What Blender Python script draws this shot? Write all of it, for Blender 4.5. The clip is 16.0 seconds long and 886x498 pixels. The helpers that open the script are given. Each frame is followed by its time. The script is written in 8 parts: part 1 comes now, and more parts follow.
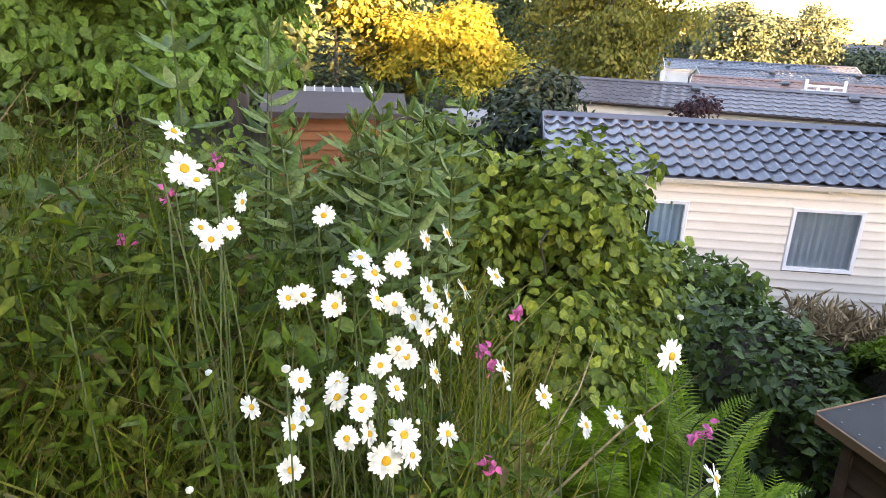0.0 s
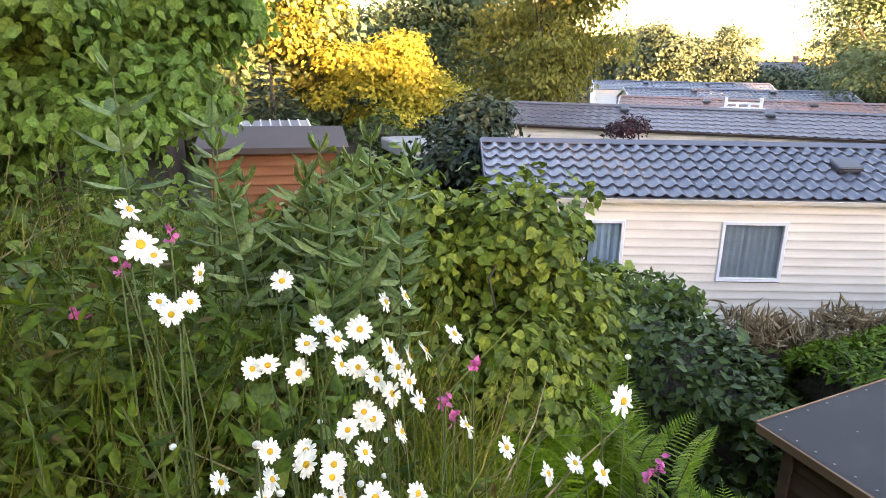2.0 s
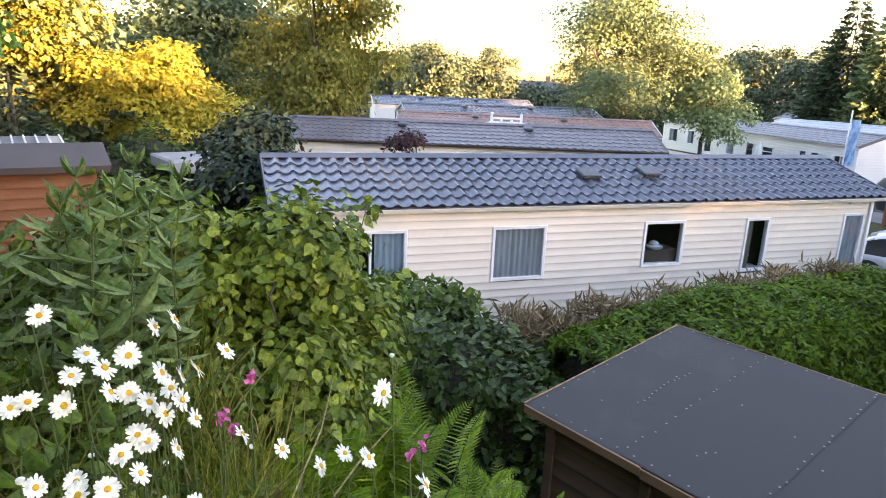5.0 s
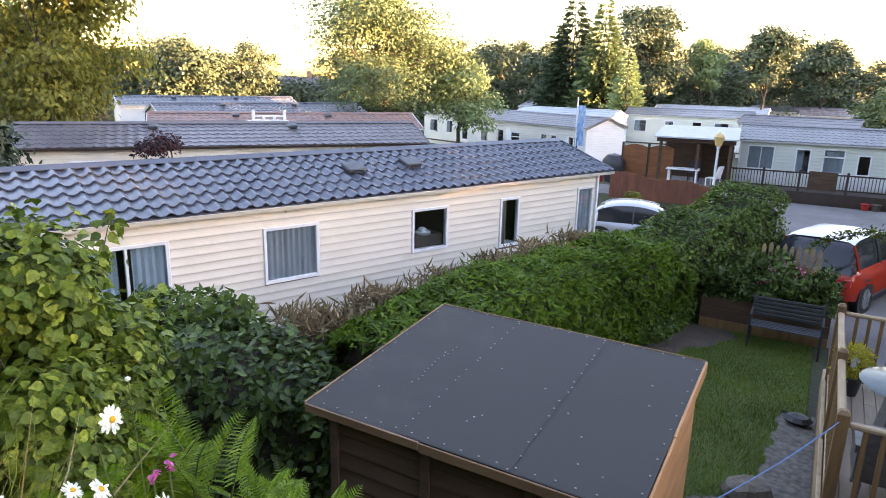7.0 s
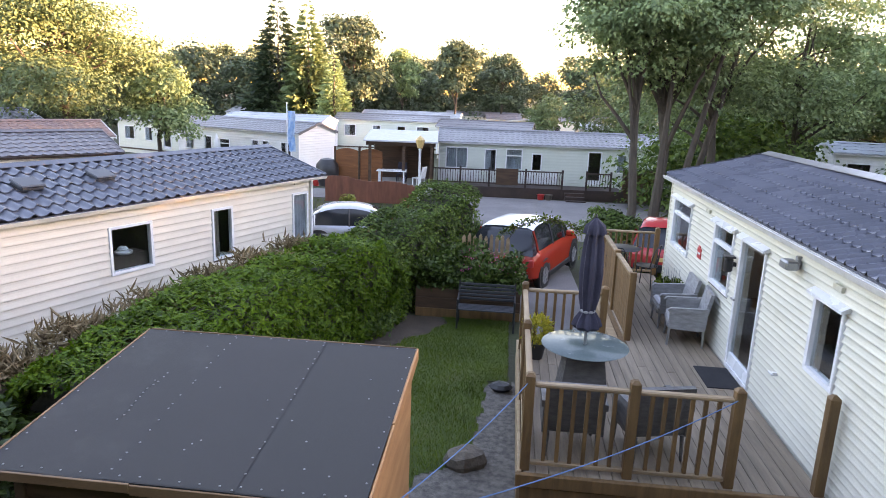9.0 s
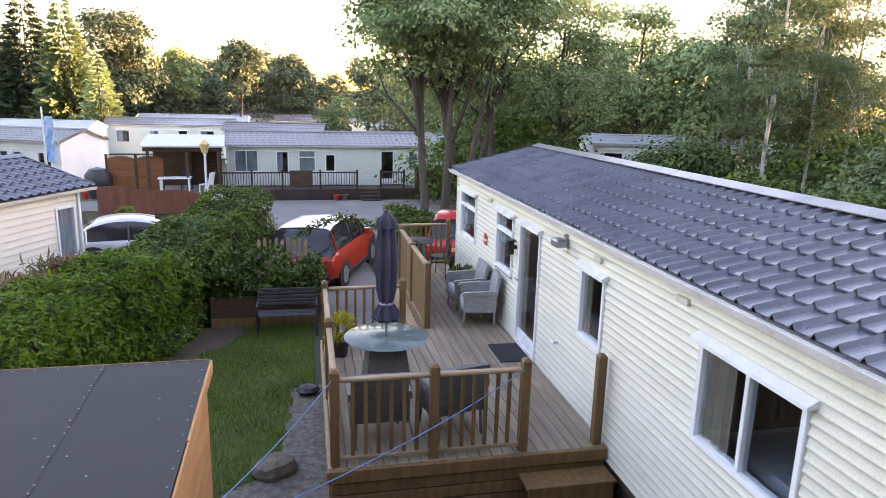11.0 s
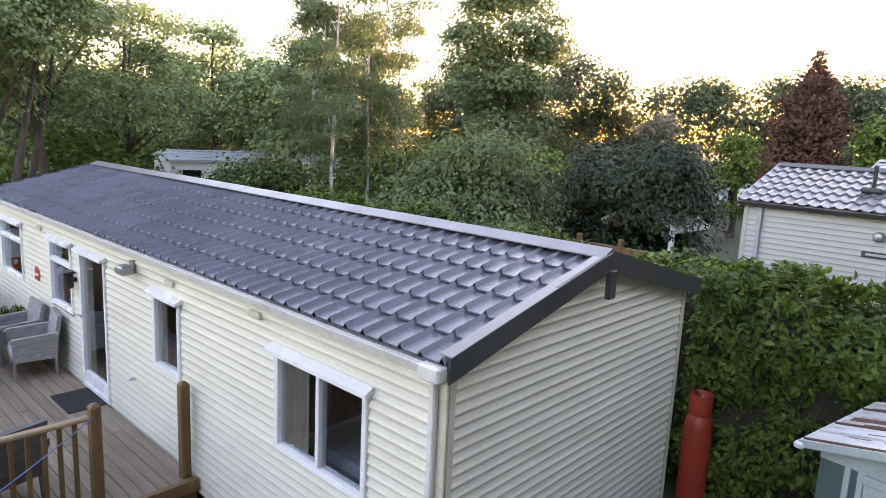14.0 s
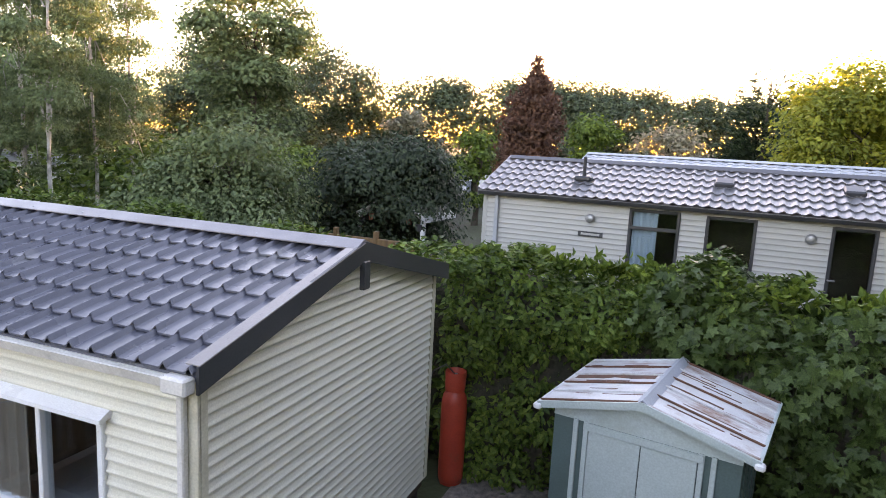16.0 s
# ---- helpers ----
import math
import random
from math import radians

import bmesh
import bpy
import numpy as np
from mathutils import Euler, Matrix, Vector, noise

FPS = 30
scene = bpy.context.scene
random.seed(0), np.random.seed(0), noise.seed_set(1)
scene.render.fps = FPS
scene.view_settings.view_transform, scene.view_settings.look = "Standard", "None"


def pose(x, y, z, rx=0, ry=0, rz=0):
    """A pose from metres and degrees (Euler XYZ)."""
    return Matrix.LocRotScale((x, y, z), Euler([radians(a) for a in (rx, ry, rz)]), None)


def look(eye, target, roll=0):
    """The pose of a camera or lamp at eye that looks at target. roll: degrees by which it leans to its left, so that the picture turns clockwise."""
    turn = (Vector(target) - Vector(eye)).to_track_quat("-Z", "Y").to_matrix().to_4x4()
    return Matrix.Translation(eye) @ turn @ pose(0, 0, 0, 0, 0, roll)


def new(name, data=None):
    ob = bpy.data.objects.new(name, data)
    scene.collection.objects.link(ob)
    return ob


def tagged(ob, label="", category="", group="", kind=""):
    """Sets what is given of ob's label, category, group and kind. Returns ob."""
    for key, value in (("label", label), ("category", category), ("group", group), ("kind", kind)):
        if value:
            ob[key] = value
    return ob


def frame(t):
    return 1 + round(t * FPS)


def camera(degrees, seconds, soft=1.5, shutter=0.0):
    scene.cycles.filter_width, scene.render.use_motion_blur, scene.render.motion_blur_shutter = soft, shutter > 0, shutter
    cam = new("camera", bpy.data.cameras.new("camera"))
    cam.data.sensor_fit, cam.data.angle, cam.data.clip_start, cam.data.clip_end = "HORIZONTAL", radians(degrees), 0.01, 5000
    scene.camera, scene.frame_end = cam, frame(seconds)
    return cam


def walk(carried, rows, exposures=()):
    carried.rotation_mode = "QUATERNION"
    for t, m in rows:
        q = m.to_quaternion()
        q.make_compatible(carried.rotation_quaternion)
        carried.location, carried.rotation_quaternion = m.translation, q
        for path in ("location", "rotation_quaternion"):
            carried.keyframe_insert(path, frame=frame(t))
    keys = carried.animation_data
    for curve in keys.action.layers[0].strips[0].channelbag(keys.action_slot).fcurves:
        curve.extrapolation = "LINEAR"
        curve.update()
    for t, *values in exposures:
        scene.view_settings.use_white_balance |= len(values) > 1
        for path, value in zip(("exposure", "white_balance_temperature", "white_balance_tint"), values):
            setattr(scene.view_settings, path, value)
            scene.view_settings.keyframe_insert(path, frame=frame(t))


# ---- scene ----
cam = camera(68.3, 16.0, soft=0.5, shutter=0.12)
PATH = [
    (0, -0.390, 0.684, 4.007, 71.33, -2.30, 74.60),
    (0.5, -0.380, 0.674, 4.035, 72.17, -2.33, 72.01),
    (1, -0.375, 0.657, 4.054, 71.11, -2.91, 70.09),
    (1.5, -0.378, 0.652, 4.071, 71.66, -1.92, 69.57),
    (2, -0.375, 0.653, 4.084, 73.59, -0.97, 69.05),
    (2.5, -0.368, 0.654, 4.090, 73.97, -0.48, 68.38),
    (3, -0.365, 0.652, 4.092, 74.96, -0.89, 66.82),
    (5.5, -0.195, 0.630, 4.137, 75.12, -2.20, 44.70),
    (6, -0.169, 0.646, 4.138, 75.29, -1.67, 39.00),
    (6.5, -0.115, 0.643, 4.161, 75.69, -1.34, 35.15),
    (7, -0.090, 0.656, 4.164, 75.49, -1.33, 30.58),
    (7.5, -0.066, 0.673, 4.165, 75.36, -1.75, 24.53),
    (8, -0.034, 0.670, 4.187, 75.71, -1.93, 16.96),
    (8.5, 0.002, 0.677, 4.190, 76.21, -2.01, 11.03),
    (9, 0.022, 0.645, 4.190, 76.64, -2.06, 6.18),
    (11.5, 0.149, 0.585, 4.156, 77.40, -1.57, -16.32),
    (12, 0.194, 0.577, 4.162, 77.15, -1.91, -21.80),
    (12.5, 0.232, 0.559, 4.181, 77.80, -1.66, -28.83),
    (13, 0.267, 0.545, 4.180, 79.11, -1.97, -34.86),
    (13.5, 0.294, 0.525, 4.185, 79.28, -2.66, -41.26),
    (14, 0.315, 0.497, 4.186, 79.90, -2.71, -46.59),
    (14.5, 0.330, 0.486, 4.168, 79.76, -2.58, -51.96),
    (15, 0.347, 0.468, 4.170, 79.79, -2.58, -57.48),
    (15.5, 0.365, 0.472, 4.175, 79.89, -3.40, -62.45),
    (16, 0.394, 0.478, 4.163, 80.55, -2.90, -67.69),
]
walk(cam, [(t, pose(x, y, z, a, b, c)) for t, x, y, z, a, b, c in PATH], [(0.0, 4.12, 7700, 37), (3.0, 4.05, 7650, 37), (6.0, 3.9, 7400, 37), (9.0, 4.05, 7650, 40), (12.0, 4.06, 8050, 43), (16.0, 3.94, 8250, 42)])

# ---- light ----
SUN_TURN, SUN_RISE = 79.0, 4.2          # clockwise from +y, above the horizon
world = bpy.data.worlds.new("evening")
scene.world = world
world.use_nodes = True
wn = world.node_tree
sky = wn.nodes.new("ShaderNodeTexSky")
sky.sky_type, sky.sun_disc = "NISHITA", False
sky.sun_elevation, sky.sun_rotation = radians(SUN_RISE), radians(SUN_TURN)
sky.air_density, sky.dust_density, sky.ozone_density = 1.0, 0.35, 1.5
wn.nodes["Background"].inputs["Strength"].default_value = 0.15
wn.links.new(sky.outputs[0], wn.nodes["Background"].inputs["Color"])
lamp = bpy.data.lights.new("sun", "SUN")
lamp.energy, lamp.angle, lamp.color = 4.0, radians(0.6), (1.0, 0.68, 0.36)
sun = new("sun", lamp)
sun_way = Vector((math.sin(radians(SUN_TURN)) * math.cos(radians(SUN_RISE)),
                  math.cos(radians(SUN_TURN)) * math.cos(radians(SUN_RISE)), math.sin(radians(SUN_RISE))))
sun.matrix_world = look(sun_way * 80, (0, 0, 0))
tagged(sun, "low warm evening sun", "sun", kind="structure")


# ---- materials ----
def nodes_of(name):
    m = bpy.data.materials.new(name)
    m.use_nodes = True
    t = m.node_tree
    return m, t, t.nodes["Principled BSDF"], t.nodes["Material Output"]


def ramp(t, source, *stops):
    r = t.nodes.new("ShaderNodeValToRGB")
    while len(r.color_ramp.elements) < len(stops):
        r.color_ramp.elements.new(0.5)
    for e, (p, c) in zip(r.color_ramp.elements, stops):
        e.position, e.color = p, (*c, 1)
    t.links.new(source, r.inputs[0])
    return r.outputs[0]


def surf(name, c1, c2=None, rough=0.6, scale=3.0, bump=0.15, fine=60.0, metal=0.0, vary=0.0, stretch=(1, 1, 1), stain=None, amount=0.4, depth=0.004):
    """A surface with large patches from c1 to c2, a fine grain with relief, and stains."""
    m, t, p, out = nodes_of(name)
    c2 = c2 or tuple(v * 0.82 for v in c1)
    tc = t.nodes.new("ShaderNodeTexCoord")
    mp = t.nodes.new("ShaderNodeMapping")
    mp.inputs["Scale"].default_value = stretch
    t.links.new(tc.outputs["Object"], mp.inputs[0])
    oi = t.nodes.new("ShaderNodeObjectInfo")
    shift = t.nodes.new("ShaderNodeVectorMath")
    shift.operation = "SCALE"
    shift.inputs[0].default_value = (37, 91, 53)
    t.links.new(oi.outputs["Random"], shift.inputs["Scale"])
    t.links.new(shift.outputs[0], mp.inputs["Location"])
    n1 = t.nodes.new("ShaderNodeTexNoise")
    n1.inputs["Scale"].default_value, n1.inputs["Detail"].default_value = scale, 6
    n2 = t.nodes.new("ShaderNodeTexNoise")
    n2.inputs["Scale"].default_value, n2.inputs["Detail"].default_value = fine, 4
    for n in (n1, n2):
        t.links.new(mp.outputs[0], n.inputs["Vector"])
    col = ramp(t, n1.outputs[0], (0.32, c1), (0.68, c2))
    grain = t.nodes.new("ShaderNodeMix")
    grain.data_type, grain.blend_type = "RGBA", "MULTIPLY"
    grain.inputs[0].default_value = 0.5
    t.links.new(col, grain.inputs[6])
    t.links.new(ramp(t, n2.outputs[0], (0.3, (0.72,) * 3), (0.7, (1.12,) * 3)), grain.inputs[7])
    col = grain.outputs[2]
    if stain:
        n3 = t.nodes.new("ShaderNodeTexNoise")
        n3.inputs["Scale"].default_value, n3.inputs["Detail"].default_value = scale * 0.7, 8
        n3.inputs["Roughness"].default_value = 0.7
        t.links.new(mp.outputs[0], n3.inputs["Vector"])
        mx = t.nodes.new("ShaderNodeMix")
        mx.data_type = "RGBA"
        t.links.new(ramp(t, n3.outputs[0], (0.62 - amount * 0.3, (0, 0, 0)), (0.8 - amount * 0.3, (1, 1, 1))), mx.inputs[0])
        t.links.new(col, mx.inputs[6])
        mx.inputs[7].default_value = (*stain, 1)
        col = mx.outputs[2]
    if vary:
        hs = t.nodes.new("ShaderNodeHueSaturation")
        mr = t.nodes.new("ShaderNodeMapRange")
        mr.inputs["To Min"].default_value, mr.inputs["To Max"].default_value = 1 - vary, 1 + vary
        t.links.new(oi.outputs["Random"], mr.inputs[0])
        t.links.new(mr.outputs[0], hs.inputs["Value"])
        t.links.new(col, hs.inputs["Color"])
        col = hs.outputs[0]
    t.links.new(col, p.inputs["Base Color"])
    rr = t.nodes.new("ShaderNodeMapRange")
    rr.inputs["To Min"].default_value, rr.inputs["To Max"].default_value = max(0.02, rough - 0.1), min(1, rough + 0.1)
    t.links.new(n1.outputs[0], rr.inputs[0])
    t.links.new(rr.outputs[0], p.inputs["Roughness"])
    p.inputs["Metallic"].default_value = metal
    if bump:
        b = t.nodes.new("ShaderNodeBump")
        b.inputs["Strength"].default_value, b.inputs["Distance"].default_value = bump, depth
        t.links.new(n2.outputs[0], b.inputs["Height"])
        t.links.new(b.outputs[0], p.inputs["Normal"])
    return m


def leaf(name, *cols, shine=0.4, rough=0.45, vivid=0.97, gloss=0.3):
    """Leaves, each a little different, that let light through."""
    m, t, p, out = nodes_of(name)
    g = t.nodes.new("ShaderNodeNewGeometry")
    n = len(cols) - 1
    col = ramp(t, g.outputs["Random Per Island"], *[(i / n, c) for i, c in enumerate(cols)])
    nz = t.nodes.new("ShaderNodeTexNoise")
    tc = t.nodes.new("ShaderNodeTexCoord")
    nz.inputs["Scale"].default_value = 0.9
    t.links.new(tc.outputs["Object"], nz.inputs["Vector"])
    mx = t.nodes.new("ShaderNodeMix")
    mx.data_type, mx.blend_type = "RGBA", "MULTIPLY"
    mx.inputs[0].default_value = 1.0
    t.links.new(col, mx.inputs[6])
    t.links.new(ramp(t, nz.outputs[0], (0.3, (0.7, 0.75, 0.7)), (0.7, (1.25, 1.2, 1.1))), mx.inputs[7])
    nf = t.nodes.new("ShaderNodeTexNoise")
    nf.inputs["Scale"].default_value, nf.inputs["Detail"].default_value = 70.0, 3
    t.links.new(tc.outputs["Object"], nf.inputs["Vector"])
    mf = t.nodes.new("ShaderNodeMix")
    mf.data_type, mf.blend_type = "RGBA", "MULTIPLY"
    mf.inputs[0].default_value = 1.0
    t.links.new(mx.outputs[2], mf.inputs[6])
    t.links.new(ramp(t, nf.outputs[0], (0.35, (0.68, 0.70, 0.66)), (0.65, (1.25, 1.24, 1.2))), mf.inputs[7])
    bm_ = t.nodes.new("ShaderNodeBump")
    bm_.inputs["Strength"].default_value, bm_.inputs["Distance"].default_value = 0.5, 0.006
    t.links.new(nf.outputs[0], bm_.inputs["Height"])
    t.links.new(bm_.outputs[0], p.inputs["Normal"])
    soften = t.nodes.new("ShaderNodeHueSaturation")
    soften.inputs["Saturation"].default_value = vivid
    t.links.new(mf.outputs[2], soften.inputs["Color"])
    col = soften.outputs[0]
    t.links.new(col, p.inputs["Base Color"])
    p.inputs["Roughness"].default_value = rough + 0.12
    p.inputs["Specular IOR Level"].default_value = gloss
    tr = t.nodes.new("ShaderNodeBsdfTranslucent")
    hs = t.nodes.new("ShaderNodeHueSaturation")
    hs.inputs["Value"].default_value, hs.inputs["Saturation"].default_value = 1.2, 1.0
    t.links.new(col, hs.inputs["Color"])
    t.links.new(hs.outputs[0], tr.inputs["Color"])
    ms = t.nodes.new("ShaderNodeMixShader")
    ms.inputs[0].default_value = shine
    t.links.new(p.outputs[0], ms.inputs[1])
    t.links.new(tr.outputs[0], ms.inputs[2])
    t.links.new(ms.outputs[0], out.inputs["Surface"])
    return m


def glass(name, tint=(0.85, 0.9, 0.92), rough=0.02):
    m, t, p, out = nodes_of(name)
    tr = t.nodes.new("ShaderNodeBsdfTransparent")
    tr.inputs[0].default_value = (*tint, 1)
    gl = t.nodes.new("ShaderNodeBsdfGlossy")
    gl.inputs["Roughness"].default_value = rough
    lw = t.nodes.new("ShaderNodeLayerWeight")
    lw.inputs[0].default_value = 0.5
    steep = t.nodes.new("ShaderNodeMath")
    steep.operation = "POWER"
    steep.inputs[1].default_value = 4.0
    t.links.new(lw.outputs["Facing"], steep.inputs[0])
    fr = t.nodes.new("ShaderNodeMath")
    fr.operation = "MULTIPLY_ADD"
    fr.inputs[1].default_value, fr.inputs[2].default_value = 0.75, 0.085
    t.links.new(steep.outputs[0], fr.inputs[0])
    ms = t.nodes.new("ShaderNodeMixShader")
    t.links.new(fr.outputs[0], ms.inputs[0])
    t.links.new(tr.outputs[0], ms.inputs[1])
    t.links.new(gl.outputs[0], ms.inputs[2])
    t.links.new(ms.outputs[0], out.inputs["Surface"])
    return m


GLASS = glass("window_glass")
CREAM = surf("cream_siding", (0.738, 0.687, 0.599), (0.685, 0.633, 0.551), 0.45, 1.2, 0.05, 90, vary=0.03, stain=(0.535, 0.482, 0.396), amount=0.1)
IVORY = surf("ivory_siding", (0.70, 0.685, 0.590), (0.63, 0.615, 0.525), 0.32, 1.0, 0.05, 90, vary=0.03, stain=(0.47, 0.46, 0.36), amount=0.10)
GREYSIDE = surf("grey_siding", (0.420, 0.420, 0.403), (0.378, 0.386, 0.370), 0.45, 1.2, 0.05, 90, vary=0.03)
WHITESIDE = surf("white_siding", (0.74, 0.75, 0.74), (0.66, 0.67, 0.66), 0.45, 0.8, 0.05, 60, vary=0.03)
PALESIDE = surf("pale_green_siding", (0.66, 0.70, 0.63), (0.60, 0.64, 0.57), 0.45, 0.8, 0.05, 60, vary=0.03)
UPVC = surf("white_plastic", (0.820, 0.830, 0.840), (0.760, 0.770, 0.780), 0.28, 3, 0.03, 120)
GUTTER = surf("weathered_gutter", (0.74, 0.72, 0.69), (0.63, 0.61, 0.57), 0.4, 4, 0.08, 60, stain=(0.35, 0.33, 0.27), amount=0.2)
TRIM = surf("cream_trim", (0.67, 0.64, 0.52), (0.55, 0.52, 0.40), 0.45, 3, 0.05, 60, stain=(0.38, 0.35, 0.25), amount=0.25)
SLATEBLUE = surf("blue_grey_roof", (0.064, 0.076, 0.100), (0.091, 0.101, 0.127), 0.3, 1.4, 0.2, 160, vary=0.06, stain=(0.122, 0.123, 0.120), amount=0.12)
PLUMGREY = surf("plum_grey_roof", (0.084, 0.090, 0.112), (0.120, 0.126, 0.154), 0.28, 1.4, 0.12, 160, vary=0.05, stain=(0.240, 0.240, 0.240), amount=0.1)
BROWNTILE = surf("brown_grey_roof", (0.105, 0.095, 0.105), (0.15, 0.14, 0.145), 0.42, 1.4, 0.2, 120, vary=0.06)
REDTILE = surf("red_brown_roof", (0.30, 0.17, 0.13), (0.22, 0.15, 0.14), 0.5, 1.4, 0.2, 120, vary=0.08)
GREYTILE = surf("grey_roof", (0.15, 0.15, 0.16), (0.21, 0.21, 0.22), 0.32, 1.0, 0.2, 120, vary=0.06)
PALEROOF = surf("pale_roof", (0.42, 0.46, 0.50), (0.34, 0.37, 0.40), 0.5, 0.8, 0.1, 60, vary=0.05)
RIDGEMETAL = surf("light_ridge_metal", (0.27, 0.255, 0.26), (0.21, 0.20, 0.205), 0.32, 2.5, 0.06, 90, metal=0.3, stain=(0.18, 0.17, 0.17), amount=0.15)
VERGE = surf("verge_flashing", (0.22, 0.195, 0.185), (0.27, 0.24, 0.225), 0.32, 2, 0.05, 90, stain=(0.15, 0.15, 0.15), amount=0.2)
CHARCOAL = surf("charcoal_trim", (0.035, 0.037, 0.042), (0.05, 0.052, 0.057), 0.4, 3, 0.05, 90)
DECKWOOD = surf("grey_brown_deck", (0.315, 0.242, 0.178), (0.215, 0.165, 0.122), 0.7, 2.0, 0.3, 40, vary=0.14, stretch=(6, 0.6, 6), stain=(0.165, 0.128, 0.094), amount=0.25)
POSTWOOD = surf("brown_treated_wood", (0.215, 0.117, 0.045), (0.139, 0.074, 0.030), 0.62, 3.0, 0.3, 45, vary=0.14, stretch=(5, 5, 0.6), stain=(0.093, 0.055, 0.026), amount=0.2)
RAILWOOD = surf("brown_rail_wood", (0.37, 0.255, 0.15), (0.26, 0.17, 0.095), 0.62, 3.0, 0.3, 45, vary=0.12, stretch=(0.8, 4, 4))
SHEDWOOD = surf("dark_shed_wood", (0.10, 0.052, 0.028), (0.06, 0.032, 0.018), 0.7, 2.0, 0.3, 40, vary=0.12, stretch=(0.8, 4, 6))
FASCIA = surf("orange_fascia_wood", (0.47, 0.225, 0.085), (0.36, 0.155, 0.055), 0.6, 2.0, 0.2, 40, stretch=(4, 0.8, 4), vary=0.08)
EDGEWOOD = surf("brown_edge_wood", (0.26, 0.150, 0.075), (0.18, 0.098, 0.048), 0.65, 2.0, 0.2, 40, stretch=(0.8, 4, 4), vary=0.1)
ORANGEWOOD = surf("orange_cabin_wood", (0.252, 0.090, 0.027), (0.180, 0.060, 0.018), 0.6, 2.0, 0.2, 40, stretch=(0.7, 4, 4), vary=0.1)
REDWOOD = surf("red_brown_fence", (0.22, 0.075, 0.04), (0.15, 0.05, 0.03), 0.65, 2.0, 0.2, 40, stretch=(3, 3, 0.8), vary=0.12)
DARKWOOD = surf("dark_brown_fence", (0.06, 0.035, 0.028), (0.04, 0.025, 0.02), 0.6, 2.0, 0.2, 40, vary=0.15)
FELT = surf("roofing_felt", (0.023, 0.023, 0.022), (0.032, 0.031, 0.031), 0.8, 0.9, 0.5, 260, stain=(0.046, 0.045, 0.042), amount=0.12, depth=0.003)
CABINFELT = surf("brown_felt", (0.068, 0.050, 0.044), (0.052, 0.040, 0.037), 0.85, 1.0, 0.4, 200)
NAILS = surf("galvanised_nail", (0.24, 0.24, 0.24), None, 0.35, 20, 0, metal=0.8)
BARK = surf("grey_brown_bark", (0.090, 0.071, 0.054), (0.053, 0.041, 0.032), 0.85, 3, 0.8, 14, stretch=(2, 2, 0.5), depth=0.02)
BIRCHBARK = surf("birch_bark", (0.44, 0.42, 0.39), (0.34, 0.32, 0.29), 0.7, 2, 0.4, 20, stain=(0.06, 0.055, 0.05), amount=0.45)
# Twig brown, darkened further to stand in for shade inside the hedges.
SHADETWIG = surf("shaded_hedge_twigs", (0.05, 0.042, 0.028), (0.025, 0.028, 0.016), 0.9, 6, 0.9, 25, depth=0.03)
DRYTWIG = leaf("dry_twigs", (0.15, 0.105, 0.062), (0.30, 0.225, 0.14), (0.19, 0.135, 0.085), shine=0.15, rough=0.8)
RATTAN = surf("grey_rattan", (0.36, 0.36, 0.36), (0.25, 0.25, 0.25), 0.6, 9, 0.8, 90, stretch=(1, 1, 3), depth=0.01)
DARKRATTAN = surf("dark_rattan", (0.163, 0.156, 0.150), (0.106, 0.100, 0.098), 0.6, 9, 0.8, 90, stretch=(1, 1, 3), depth=0.01)
CUSHION = surf("pale_grey_cushion", (0.50, 0.51, 0.53), (0.44, 0.45, 0.47), 0.9, 4, 0.3, 180)
CANVAS = surf("navy_canvas", (0.044, 0.042, 0.068), (0.032, 0.030, 0.050), 0.85, 5, 0.4, 160)
STEEL = surf("grey_metal", (0.40, 0.41, 0.42), (0.32, 0.33, 0.34), 0.4, 8, 0.05, 60, metal=0.7)
BLACK = surf("black_plastic", (0.02, 0.02, 0.022), (0.03, 0.03, 0.032), 0.45, 6, 0.05, 60)
RUBBER = surf("tyre_rubber", (0.02, 0.02, 0.02), (0.03, 0.03, 0.03), 0.8, 6, 0.2, 90)
MATBLACK = surf("door_mat", (0.018, 0.018, 0.021), (0.03, 0.03, 0.033), 0.95, 6, 0.8, 200)
TABLE_GLASS = surf("hazed_table_glass", (0.095, 0.128, 0.128), (0.130, 0.165, 0.162), 0.12, 6, 0.02, 60, stain=(0.50, 0.53, 0.53), amount=0.04)
TABLE_GLASS.node_tree.nodes["Principled BSDF"].inputs["Specular IOR Level"].default_value = 0.12
REDPAINT = surf("red_car_paint", (0.52, 0.040, 0.018), (0.48, 0.036, 0.016), 0.2, 2, 0, 60)
PINKRED = surf("faded_red_car_paint", (0.50, 0.05, 0.05), (0.45, 0.045, 0.045), 0.22, 2, 0, 60)
WHITEPAINT = surf("white_car_paint", (0.78, 0.78, 0.77), (0.74, 0.74, 0.73), 0.2, 2, 0, 60)
DARKGLASS = surf("dark_car_glass", (0.02, 0.023, 0.028), (0.028, 0.03, 0.035), 0.06, 2, 0, 60)
GASRED = surf("gas_bottle_red", (0.48, 0.055, 0.028), (0.38, 0.045, 0.024), 0.4, 5, 0.1, 60, stain=(0.25, 0.06, 0.03), amount=0.15)
SHEDGREEN = surf("green_grey_steel", (0.085, 0.14, 0.135), (0.07, 0.115, 0.11), 0.5, 2, 0.05, 60)
SILVERPAINT = surf("silver_car_paint", (0.46, 0.47, 0.50), (0.42, 0.43, 0.46), 0.22, 2, 0, 60, metal=0.35)
